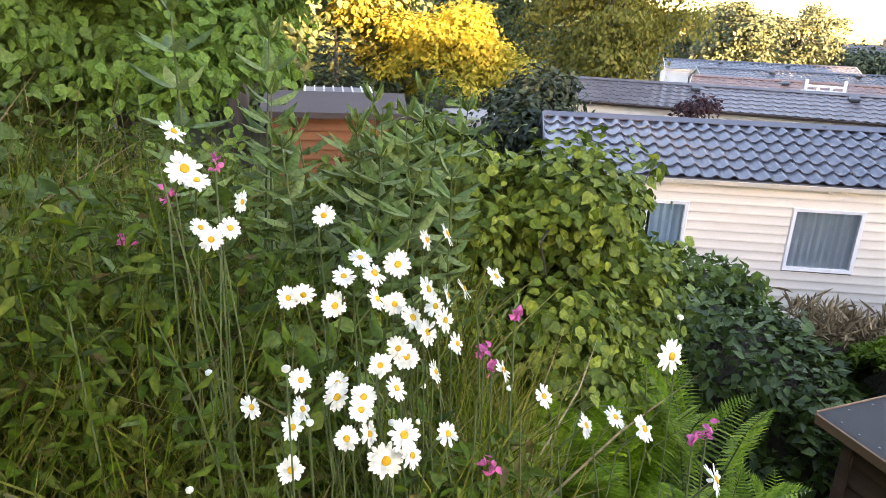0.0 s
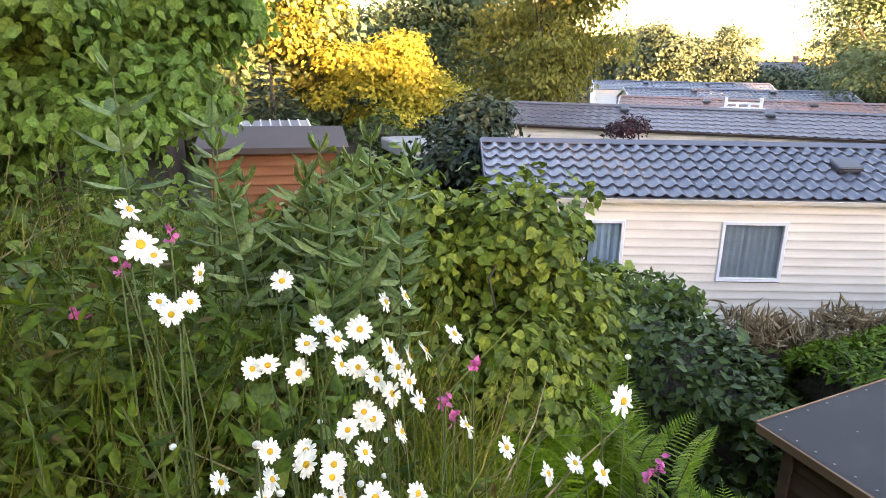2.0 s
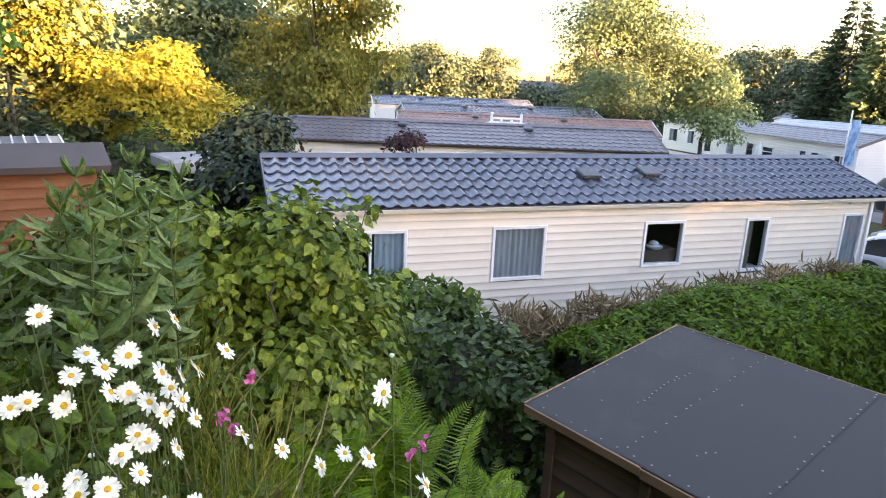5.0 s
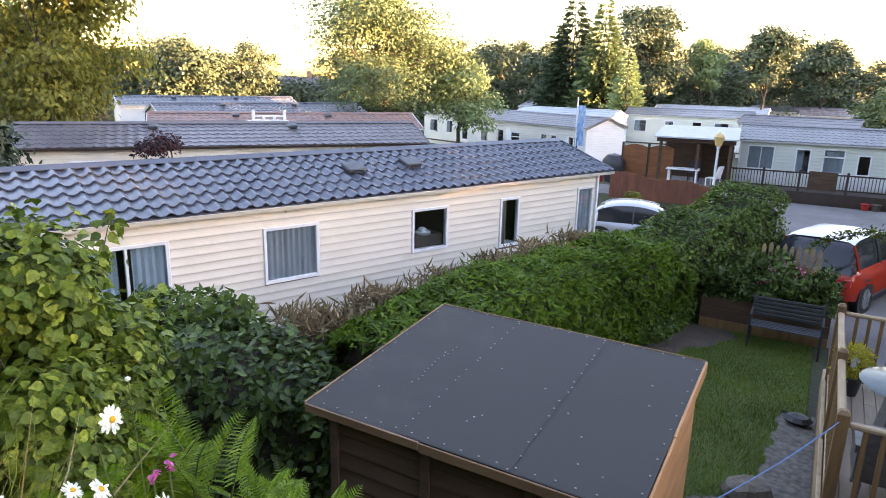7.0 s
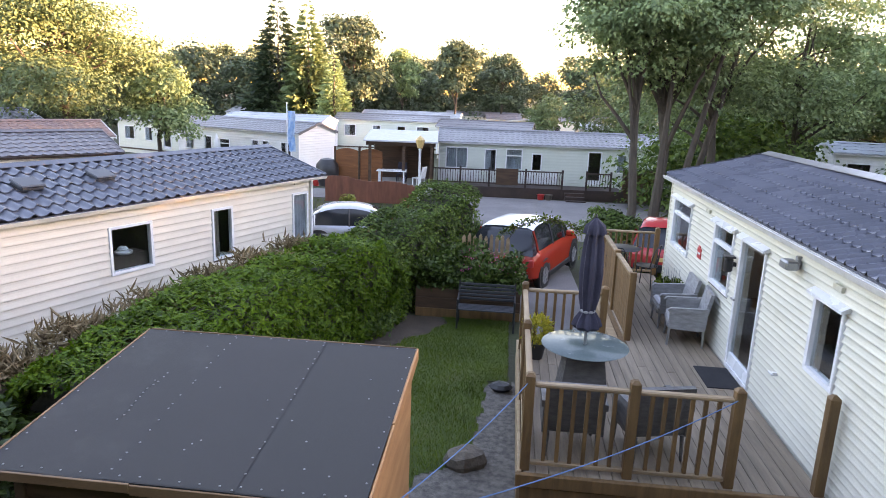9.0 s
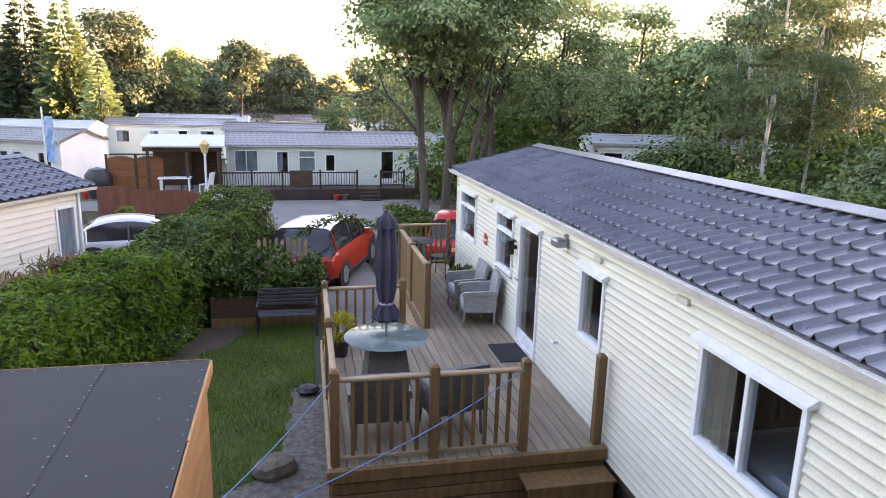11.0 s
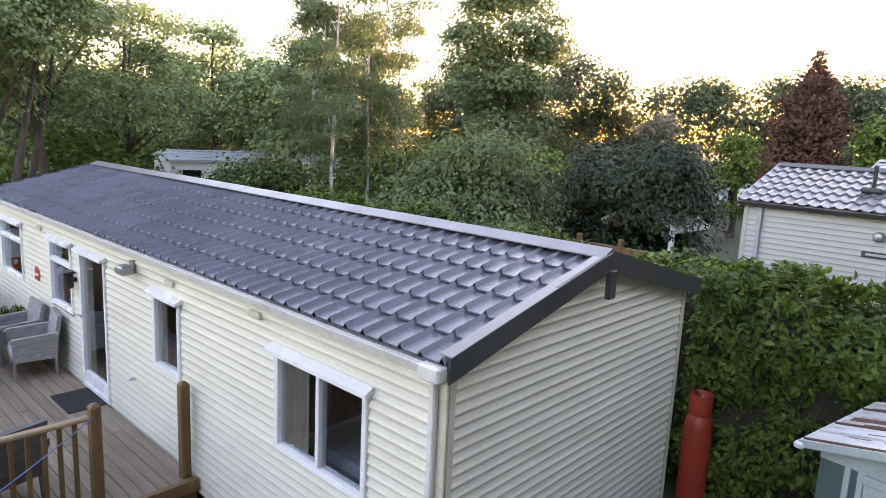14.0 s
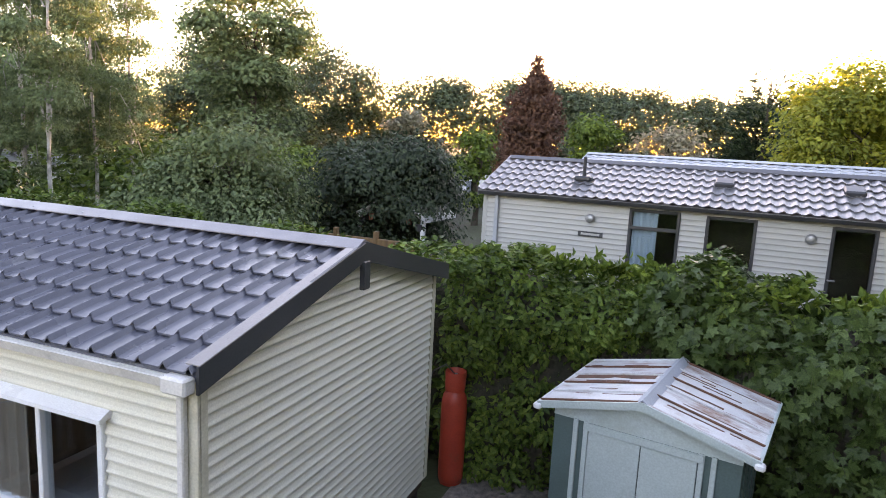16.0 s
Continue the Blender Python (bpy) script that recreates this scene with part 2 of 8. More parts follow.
SHEDPALE = surf("pale_green_steel", (0.45, 0.53, 0.52), (0.40, 0.48, 0.47), 0.45, 1.5, 0.05, 60, stain=(0.33, 0.37, 0.34), amount=0.15)
RUSTY = surf("rusty_white_steel", (0.62, 0.63, 0.63), (0.50, 0.50, 0.49), 0.45, 2.2, 0.15, 60, stretch=(1, 2.2, 1), stain=(0.20, 0.075, 0.03), amount=0.34)
RUST = surf("brown_rust", (0.16, 0.065, 0.035), (0.09, 0.045, 0.03), 0.8, 8, 0.4, 60)
GRAVEL = surf("grey_gravel", (0.225, 0.200, 0.170), (0.105, 0.094, 0.080), 0.9, 14, 1.0, 70, vary=0.1, stain=(0.065, 0.060, 0.045), amount=0.2, depth=0.02)
ROADMAT = surf("grey_gravel_road", (0.226, 0.210, 0.205), (0.173, 0.160, 0.158), 0.9, 0.6, 0.8, 30, stain=(0.126, 0.120, 0.102), amount=0.25, depth=0.02)
STONE = surf("grey_brown_stone", (0.170, 0.135, 0.100), (0.100, 0.082, 0.064), 0.85, 5, 0.7, 30, stain=(0.075, 0.070, 0.052), amount=0.3, depth=0.02)
CONCRETE = surf("pale_concrete", (0.36, 0.35, 0.33), (0.28, 0.27, 0.26), 0.85, 3, 0.4, 50)
SOIL = surf("earth_and_grass", (0.036, 0.049, 0.014), (0.033, 0.031, 0.016), 0.95, 0.5, 0.8, 12, stain=(0.046, 0.033, 0.021), amount=0.2, depth=0.03)
LAWN = surf("lawn_turf", (0.058, 0.092, 0.010), (0.040, 0.064, 0.008), 0.9, 1.1, 0.8, 40, stain=(0.101, 0.098, 0.027), amount=0.1, depth=0.02)
BEDSOIL = surf("bare_brown_soil", (0.085, 0.06, 0.04), (0.06, 0.043, 0.03), 0.95, 3, 0.9, 40, stain=(0.13, 0.10, 0.07), amount=0.2, depth=0.03)
LINING = surf("brown_interior", (0.105, 0.072, 0.052), (0.080, 0.055, 0.040), 0.6, 3, 0.05, 40)
CURTAIN = surf("grey_curtain", (0.435, 0.444, 0.466), (0.352, 0.363, 0.384), 0.9, 4, 0.2, 140)
BLUECURTAIN = surf("pale_blue_curtain", (0.44, 0.52, 0.58), (0.38, 0.46, 0.52), 0.9, 4, 0.2, 140)
ROPE = surf("blue_rope", (0.055, 0.138, 0.303), (0.088, 0.182, 0.341), 0.7, 30, 0.6, 200)
BLUEPLASTIC = surf("blue_plastic", (0.13, 0.33, 0.62), (0.45, 0.6, 0.75), 0.5, 3, 0.1, 40)
GOLDLAMP = surf("amber_lamp", (0.72, 0.50, 0.20), (0.6, 0.4, 0.16), 0.4, 6, 0.05, 60)
POSTRED = surf("bright_red_paint", (0.60, 0.05, 0.04), (0.5, 0.04, 0.035), 0.35, 6, 0.05, 60)
HILL = surf("far_fields", (0.30, 0.27, 0.12), (0.12, 0.15, 0.06), 0.95, 0.012, 0, 0.1)

HAZEL = leaf("hazel_leaf", (0.030, 0.060, 0.004), (0.085, 0.140, 0.012), (0.200, 0.255, 0.030), (0.050, 0.094, 0.008), (0.130, 0.188, 0.018), shine=0.2, rough=0.36, vivid=0.98, gloss=0.22)
GREYLEAF = leaf("grey_green_leaf", (0.077, 0.143, 0.028), (0.237, 0.320, 0.115), (0.059, 0.115, 0.023), (0.143, 0.228, 0.058), shine=0.2, gloss=0.18)
WEED = leaf("weed_leaf", (0.020, 0.042, 0.004), (0.082, 0.138, 0.016), (0.034, 0.064, 0.007), (0.145, 0.185, 0.034), (0.052, 0.094, 0.011), (0.100, 0.066, 0.024), shine=0.18, vivid=1.06, gloss=0.15)
BRIGHTLEAF = leaf("bright_leaf", (0.070, 0.125, 0.016), (0.165, 0.245, 0.036), (0.045, 0.090, 0.012), (0.110, 0.180, 0.024), shine=0.28)
GRASS = leaf("grass_blade", (0.046, 0.080, 0.007), (0.120, 0.168, 0.020), (0.210, 0.190, 0.052), (0.034, 0.064, 0.006), shine=0.2, vivid=1.05, gloss=0.12)
LAWNBLADE = leaf("lawn_blade", (0.068, 0.125, 0.010), (0.112, 0.182, 0.017), (0.150, 0.180, 0.028), shine=0.3, gloss=0.15)
STRAW = leaf("dry_stem", (0.28, 0.22, 0.12), (0.2, 0.15, 0.08), (0.16, 0.19, 0.06), shine=0.1)
FERN = leaf("fern_frond", (0.040, 0.094, 0.005), (0.084, 0.160, 0.013), (0.150, 0.235, 0.028), (0.060, 0.124, 0.009), shine=0.2, vivid=1.06, gloss=0.12)
CONIFERHEDGE = leaf("cypress_hedge_leaf", (0.021, 0.052, 0.004), (0.080, 0.152, 0.013), (0.034, 0.079, 0.007), (0.115, 0.184, 0.020), (0.052, 0.110, 0.010), shine=0.18, vivid=1.04, gloss=0.15)
LAUREL = leaf("dark_hedge_leaf", (0.020, 0.046, 0.009), (0.040, 0.078, 0.014), (0.080, 0.138, 0.024), (0.026, 0.056, 0.011), shine=0.18, rough=0.3)
PRIVET = leaf("hedge_leaf", (0.036, 0.078, 0.012), (0.092, 0.165, 0.024), (0.030, 0.064, 0.011), (0.140, 0.215, 0.034), (0.056, 0.110, 0.017), shine=0.22)
MAPLE = leaf("maple_leaf", (0.036, 0.070, 0.018), (0.080, 0.138, 0.037), (0.029, 0.059, 0.014), (0.056, 0.104, 0.027), shine=0.2, rough=0.35)
# Blue raised in these two: haze before the trees goes into the colour.
TREELEAF = leaf("tree_leaf", (0.086, 0.141, 0.050), (0.138, 0.204, 0.070), (0.066, 0.114, 0.043), shine=0.2, vivid=0.84)
LIGHTTREE = leaf("light_tree_leaf", (0.150, 0.240, 0.090), (0.230, 0.330, 0.128), (0.115, 0.190, 0.075), shine=0.22, vivid=0.86)
BROWNCURTAIN = surf("brown_curtain", (0.30, 0.24, 0.19), (0.24, 0.19, 0.15), 0.9, 4, 0.2, 140)
BANKTREE = leaf("bank_tree_leaf", (0.089, 0.187, 0.026), (0.148, 0.276, 0.040), (0.068, 0.138, 0.020), shine=0.35)
# Lightened far foliage; the haze of distance is put into its colour.
FARLEAF = leaf("hazed_far_tree_leaf", (0.060, 0.095, 0.046), (0.092, 0.132, 0.058), (0.046, 0.076, 0.040), shine=0.08, vivid=0.84)
# The low sun's yellow is put into the next three leaf colours.
YELLOWSUNLEAF = leaf("yellow_sun_leaf", (0.400, 0.360, 0.036), (0.560, 0.470, 0.054), (0.280, 0.290, 0.034), shine=0.4)
OLIVELEAF = leaf("olive_leaf", (0.180, 0.180, 0.028), (0.260, 0.235, 0.036), (0.115, 0.132, 0.024), shine=0.38)
SUNLIMELEAF = leaf("sun_lime_leaf", (0.190, 0.225, 0.024), (0.290, 0.300, 0.036), (0.130, 0.170, 0.020), shine=0.4)
DARKNEEDLE = leaf("dark_needle", (0.024, 0.044, 0.024), (0.040, 0.066, 0.032), (0.017, 0.033, 0.020), shine=0.1)
REDNEEDLE = leaf("red_brown_needle", (0.100, 0.042, 0.027), (0.135, 0.060, 0.036), (0.070, 0.030, 0.022), shine=0.12)
PURPLELEAF = leaf("purple_leaf", (0.05, 0.018, 0.025), (0.08, 0.03, 0.035), (0.03, 0.012, 0.018), shine=0.25)
PALELEAF = leaf("pale_blossom_leaf", (0.24, 0.22, 0.17), (0.30, 0.27, 0.2), (0.17, 0.17, 0.12), shine=0.35)
PETAL = leaf("white_petal", (0.80, 0.80, 0.78), (0.84, 0.84, 0.83), (0.76, 0.77, 0.76), shine=0.3, rough=0.6)
PINKPETAL = leaf("pink_petal", (0.60, 0.10, 0.32), (0.68, 0.16, 0.40), (0.5, 0.07, 0.26), shine=0.3, rough=0.6)
DAISYEYE = surf("yellow_flower_eye", (0.75, 0.42, 0.01), (0.62, 0.33, 0.01), 0.8, 120, 0.8, 600, depth=0.003)
STEMGREEN = surf("green_stem", (0.055, 0.094, 0.022), (0.077, 0.105, 0.028), 0.6, 20, 0.1, 80)


# ---- mesh helpers ----
class Mesh:
    """Collects the faces of one mesh."""

    def __init__(self):
        self.v, self.f, self.soft = [], [], False

    def add(self, verts, faces, m=None):
        k = len(self.v)
        self.v += [tuple(m @ Vector(p)) for p in verts] if m else [tuple(p) for p in verts]
        self.f += [tuple(i + k for i in f) for f in faces]
        return self

    def box(self, x0, y0, z0, x1, y1, z1, c=0.0, m=None):
        """A box from corner to corner, with its edges taken off by c."""
        if not c:
            v = [(x, y, z) for x in (x0, x1) for y in (y0, y1) for z in (z0, z1)]
            return self.add(v, [(0, 1, 3, 2), (4, 6, 7, 5), (0, 4, 5, 1), (2, 3, 7, 6), (0, 2, 6, 4), (1, 5, 7, 3)], m)
        lo, hi, v, at = (x0, y0, z0), (x1, y1, z1), [], {}
        c = min(c, 0.45 * min(b - a for a, b in zip(lo, hi)))
        for sx in (0, 1):
            for sy in (0, 1):
                for sz in (0, 1):
                    s = (sx, sy, sz)
                    for k in range(3):
                        at[s, k] = len(v)
                        v.append(tuple((hi[i] if s[i] else lo[i]) if i == k else (hi[i] - c if s[i] else lo[i] + c) for i in range(3)))
        f = []
        for k in range(3):
            a, b = (k + 1) % 3, (k + 2) % 3
            for s in (0, 1):
                q = []
                for p, r in ((0, 0), (1, 0), (1, 1), (0, 1)):
                    e = [0, 0, 0]
                    e[k], e[a], e[b] = s, p, r
                    q.append(at[tuple(e), k])
                f.append(tuple(q if s else q[::-1]))
            for p in (0, 1):
                for r in (0, 1):
                    e0, e1 = [0, 0, 0], [0, 0, 0]
                    e0[a], e0[b], e1[a], e1[b], e1[k] = p, r, p, r, 1
                    q = (at[tuple(e0), a], at[tuple(e1), a], at[tuple(e1), b], at[tuple(e0), b])
                    f.append(q if (p ^ r) == 0 else q[::-1])
        for sx in (0, 1):
            for sy in (0, 1):
                for sz in (0, 1):
                    q = tuple(at[(sx, sy, sz), k] for k in range(3))
                    f.append(q if (sx + sy + sz) % 2 else q[::-1])
        return self.add(v, f, m)

    def tube(self, points, radii, n=8, caps=True):
        """A round tube through the points."""
        rings = []
        pts = [Vector(p) for p in points]
        for i, p in enumerate(pts):
            d = (pts[min(i + 1, len(pts) - 1)] - pts[max(i - 1, 0)]).normalized()
            a = d.orthogonal().normalized() if i == 0 else (a - d * a.dot(d)).normalized()
            b = d.cross(a)
            r = radii[i] if isinstance(radii, (list, tuple)) else radii
            rings.append([p + (a * math.cos(q) + b * math.sin(q)) * r for q in (2 * math.pi * k / n for k in range(n))])
        v = [tuple(p) for ring in rings for p in ring]
        f = [(i * n + k, i * n + (k + 1) % n, (i + 1) * n + (k + 1) % n, (i + 1) * n + k) for i in range(len(pts) - 1) for k in range(n)]
        if caps:
            f += [tuple(range(n))[::-1], tuple(range((len(pts) - 1) * n, len(pts) * n))]
        return self.add(v, f)

    def lathe(self, profile, n=20, m=None, bend=None):
        """Turns (radius, height) pairs round z."""
        v = [(r * math.cos(2 * math.pi * k / n), r * math.sin(2 * math.pi * k / n), z) for r, z in profile for k in range(n)]
        if bend:
            v = [bend(p) for p in v]
        f = [(i * n + k, i * n + (k + 1) % n, (i + 1) * n + (k + 1) % n, (i + 1) * n + k) for i in range(len(profile) - 1) for k in range(n)]
        f += [tuple(range(n))[::-1], tuple(range((len(profile) - 1) * n, len(profile) * n))]
        return self.add(v, f, m)

    def prism(self, outline, a, b, axis="y", m=None):
        """Pushes an outline of two coordinates from a to b along an axis."""
        put = {"x": lambda p, t: (t, *p), "y": lambda p, t: (p[0], t, p[1]), "z": lambda p, t: (*p, t)}[axis]
        n = len(outline)
        v = [put(p, a) for p in outline] + [put(p, b) for p in outline]
        return self.add(v, [tuple(range(n)), tuple(range(n, 2 * n))[::-1]] + [(i, i + n, (i + 1) % n + n, (i + 1) % n) for i in range(n)], m)

    def data(self, name, material, soft=False):
        me = bpy.data.meshes.new(name)
        me.from_pydata(self.v, [], self.f)
        bm = bmesh.new()
        bm.from_mesh(me)
        bmesh.ops.recalc_face_normals(bm, faces=bm.faces)
        bm.to_mesh(me)
        bm.free()
        me.materials.append(material)
        if soft:
            me.polygons.foreach_set("use_smooth", [True] * len(me.polygons))
            me.set_sharp_from_angle(angle=radians(38))
        me.update()
        return me


def part(name, mesh, material, parent, label="", soft=False, m=None):
    """Links a mesh as ONE part under a thing or a part."""
    ob = new(name, mesh.data(name, material, soft) if isinstance(mesh, Mesh) else mesh)
    ob.parent = parent
    if m is not None:
        ob.matrix_local = m
    return tagged(ob, label)


def thing(name, m, label, category, group="", kind=""):
    ob = new(name)
    ob.empty_display_size = 0.2
    ob.matrix_world = m
    return tagged(ob, label, category, group, kind)


def solid(name, mesh, material, label, category, group="", kind="", soft=False, m=None):
    """A thing of one mesh."""
    ob = new(name, mesh.data(name, material, soft) if isinstance(mesh, Mesh) else mesh)
    if m is not None:
        ob.matrix_world = m
    return tagged(ob, label, category, group, kind)


def blades(name, material, place, along, side, length, width, shape):
    """One mesh of many leaves. place, along, side: n x 3; length, width: n. shape: a list of (across, along, lift) and its faces."""
    pts, faces = shape
    pts = np.array(pts, float)
    n, k = len(place), len(pts)
    along = along / np.linalg.norm(along, axis=1, keepdims=True)
    side = side - along * np.sum(side * along, axis=1, keepdims=True)
    side = side / (np.linalg.norm(side, axis=1, keepdims=True) + 1e-9)
    up = np.cross(side, along)
    v = (place[:, None, :] + pts[None, :, 0, None] * (side * width[:, None])[:, None, :]
         + pts[None, :, 1, None] * (along * length[:, None])[:, None, :] + pts[None, :, 2, None] * (up * length[:, None])[:, None, :])
    size = len(faces[0])
    idx = (np.arange(n)[:, None, None] * k + np.array(faces)[None]).reshape(-1)
    me = bpy.data.meshes.new(name)
    me.vertices.add(n * k)
    me.vertices.foreach_set("co", v.reshape(-1).astype(np.float32))
    me.loops.add(len(idx))
    me.loops.foreach_set("vertex_index", idx.astype(np.int32))
    count = n * len(faces)
    me.polygons.add(count)
    me.polygons.foreach_set("loop_start", (np.arange(count) * size).astype(np.int32))
    me.polygons.foreach_set("loop_total", np.full(count, size, np.int32))
    me.materials.append(material)
    me.update(calc_edges=True)
    return me


OVAL = ([(0, 0, 0), (0.5, 0.42, 0.1), (0, 1, -0.06), (-0.5, 0.42, 0.1)], [(0, 1, 2), (0, 2, 3)])
ROUND = ([(0, 0, 0), (0.42, 0.18, 0.07), (0.52, 0.52, 0.1), (0.25, 0.84, 0.02), (0, 1.16, -0.1), (-0.25, 0.84, 0.02), (-0.52, 0.52, 0.1), (-0.42, 0.18, 0.07)],
         [(0, 1, 2), (0, 2, 3), (0, 3, 4), (0, 4, 5), (0, 5, 6), (0, 6, 7)])
LANCE = ([(0, 0, 0), (0.5, 0.3, 0.06), (0.36, 0.66, 0.02), (0, 1, -0.12), (-0.36, 0.66, 0.02), (-0.5, 0.3, 0.06)],
         [(0, 1, 2), (0, 2, 3), (0, 3, 4), (0, 4, 5)])
LOBED = ([(0, 0, 0), (0.30, -0.02, 0.04), (0.62, 0.22, 0.02), (0.34, 0.38, 0.08), (0.60, 0.72, 0.0), (0.22, 0.66, 0.06), (0, 1.05, -0.06), (-0.22, 0.66, 0.06),
          (-0.60, 0.72, 0.0), (-0.34, 0.38, 0.08), (-0.62, 0.22, 0.02), (-0.30, -0.02, 0.04)],
         [(0, 1, 2), (0, 2, 3), (0, 3, 4), (0, 4, 5), (0, 5, 6), (0, 6, 7), (0, 7, 8), (0, 8, 9), (0, 9, 10), (0, 10, 11)])
BLADE = ([(-0.5, 0, 0), (0.5, 0, 0), (0.36, 0.5, 0.05), (0, 1, -0.14), (-0.36, 0.5, 0.05)], [(0, 1, 2), (0, 2, 4), (4, 2, 3)])
SPRIG = ([(0, 0, 0), (0.5, 0.25, 0), (0.12, 0.4, 0), (0.36, 0.66, 0), (0, 1, -0.1), (-0.36, 0.66, 0), (-0.12, 0.4, 0), (-0.5, 0.25, 0)],
         [(0, 1, 2), (0, 2, 6), (0, 6, 7), (2, 3, 4), (2, 4, 6), (6, 4, 5)])


def smooth(a, b, x):
    t = np.clip((np.asarray(x, float) - a) / (b - a), 0, 1)
    return t * t * (3 - 2 * t)


def ground_z(x, y):
    """The height of the ground: level plots, falling to the road, with the bank on which the camera stands."""
    x, y = np.asarray(x, float), np.asarray(y, float)
    z = -0.2 * smooth(8.5, 13, y) - 0.75 * smooth(13, 28, y) - 0.3 * smooth(30, 60, y)
    z = z - 0.7 * smooth(-3.4, -5.6, x) * smooth(3, 7, y) * (1 - smooth(18, 30, y))
    z = z + 0.35 * smooth(8.5, 12, x) * (1 - smooth(8, 16, y))
    z = z + 0.55 * smooth(-6, -9, x) * smooth(6, 2.5, y) * (1 - smooth(-14, -22, x))
    edge = 3.35 - 0.5 * np.clip(-x - 3.5, 0, 12) - 6.5 * smooth(0.6, 5.0, x)
    # Behind the camera the unseen slope is steepened to shade the caravan's gable.
    bank = 2.55 * smooth(0, 2.0, edge - y) + np.minimum(0.42 * np.clip(edge - 2.6 - y, 0, None), 5.0)
    return z + bank * (1 - smooth(30, 60, np.hypot(x, y)))


def gz(x, y):
    return float(ground_z(x, y))


# ---- ground ----
def steps_of(lo, hi, fine, coarse):
    inner = np.arange(lo, hi + 1e-6, fine)
    outer = np.geomspace(1, 1500, coarse)
    return np.concatenate([lo - outer[::-1], inner, hi + outer])


def sheet(name, xs, ys, lift, material, inside=None, kind="structure", label="", category="", height=None):
    """A sheet that follows the ground over a grid, where inside(x, y) holds."""
    X, Y = np.meshgrid(xs, ys)
    Z = (height or ground_z)(X, Y) + lift
    nx, ny = len(xs), len(ys)
    faces = []
    for j in range(ny - 1):
        for i in range(nx - 1):
            if inside is None or inside((xs[i] + xs[i + 1]) / 2, (ys[j] + ys[j + 1]) / 2):
                faces.append((j * nx + i, j * nx + i + 1, (j + 1) * nx + i + 1, (j + 1) * nx + i))
    used = sorted({k for f in faces for k in f})
    back = {k: n for n, k in enumerate(used)}
    P = np.stack([X.ravel(), Y.ravel(), Z.ravel()], 1)[used]
    me = bpy.data.meshes.new(name)
    me.from_pydata(P.tolist(), [], [tuple(back[k] for k in f) for f in faces])
    me.polygons.foreach_set("use_smooth", [True] * len(me.polygons))
    me.materials.append(material)
    me.update()
    return tagged(new(name, me), label, category, kind=kind)


sheet("ground", steps_of(-34, 34, 0.5, 14), steps_of(-14, 60, 0.5, 14), -0.012, SOIL, label="rough grass and bare earth on a slope", category="ground")


def on_lawn(x, y):
    left = -3.1 + 1.1 * smooth(8, 10.8, y) + 0.9 * smooth(10.8, 12.8, y) + 0.06 * math.sin(y * 9)
    right = 0.16 if y > 9.9 else -0.16 - 0.10 * smooth(9.6, 7.6, y) - 0.6 * smooth(7.7, 7.0, y) + 0.03 * math.sin(y * 13)
    return 6.9 < y < 13.1 and left < x < right


def on_path(x, y):
    left = 0.2 if y > 9.8 else -0.2 - 0.1 * smooth(9.6, 7.6, y) - 0.8 * smooth(7.7, 6.9, y)
    return (3.6 < y < 9.9 and left < x < 0.3) or (3.0 < y < 6.6 and -0.7 < x < 3.3)


sheet("lawn", np.arange(-3.6, 0.6, 0.05), np.arange(5.8, 13.4, 0.05), 0.012, LAWN, on_lawn, label="small mown lawn with worn edges", category="lawn")
sheet("gravel_path", np.arange(-1.4, 3.6, 0.06), np.arange(2.9, 10.2, 0.06), 0.006, GRAVEL, on_path, label="grey gravel path beside the deck", category="path")
sheet("gravel_yard", np.arange(4.6, 8.4, 0.2), np.arange(-2.4, 3.1, 0.2), 0.008, GRAVEL, label="gravel and leaf litter behind the caravan", category="path")
sheet("flower_bed", np.arange(-3.4, -0.8, 0.1), np.arange(8.5, 13.2, 0.1), 0.004, BEDSOIL, lambda x, y: not on_lawn(x, y), label="bare brown soil under the hedge", category="soil")
sheet("driveway", np.arange(-0.6, 2.0, 0.2), np.arange(9.9, 24.2, 0.3), 0.010, ROADMAT, lambda x, y: y > 13.2 or x > 0.35, label="grey gravel driveway", category="driveway")
sheet("road", np.arange(-60, 40, 1.0), np.arange(24.0, 34.6, 0.5), 0.014, ROADMAT, lambda x, y: (y > 27.0 + 0.12 * abs(x) and (x > -3.4 or y > 31.5)) or -1.2 < x < 2.6, label="grey gravel site road", category="road")

# pebbles along the gravel path
rnd = np.random.default_rng(5)
n = 11000
px_, py_ = rnd.uniform(-1.1, 0.3, n), rnd.uniform(5.4, 9.8, n)
ok = np.array([on_path(a, b) for a, b in zip(px_, py_)])
px_, py_ = px_[ok], py_[ok]
n = len(px_)
PEBBLE = ([(-0.5, -0.5, 0), (0.5, -0.4, 0), (0.45, 0.5, 0), (-0.4, 0.45, 0), (0, 0, 0.55)], [(0, 1, 4), (1, 2, 4), (2, 3, 4), (3, 0, 4)])
turn = rnd.uniform(0, 6.3, n)
size = rnd.uniform(0.012, 0.035, n)
along = np.stack([np.cos(turn), np.sin(turn), 0 * turn], 1)
side = np.stack([np.sin(turn), -np.cos(turn), 0 * turn], 1)
solid("pebbles", blades("pebbles", GRAVEL, np.stack([px_, py_, ground_z(px_, py_) + 0.004], 1), along, -side, size, size, PEBBLE),
      GRAVEL, "loose grey pebbles on the path", "gravel", kind="stuff")


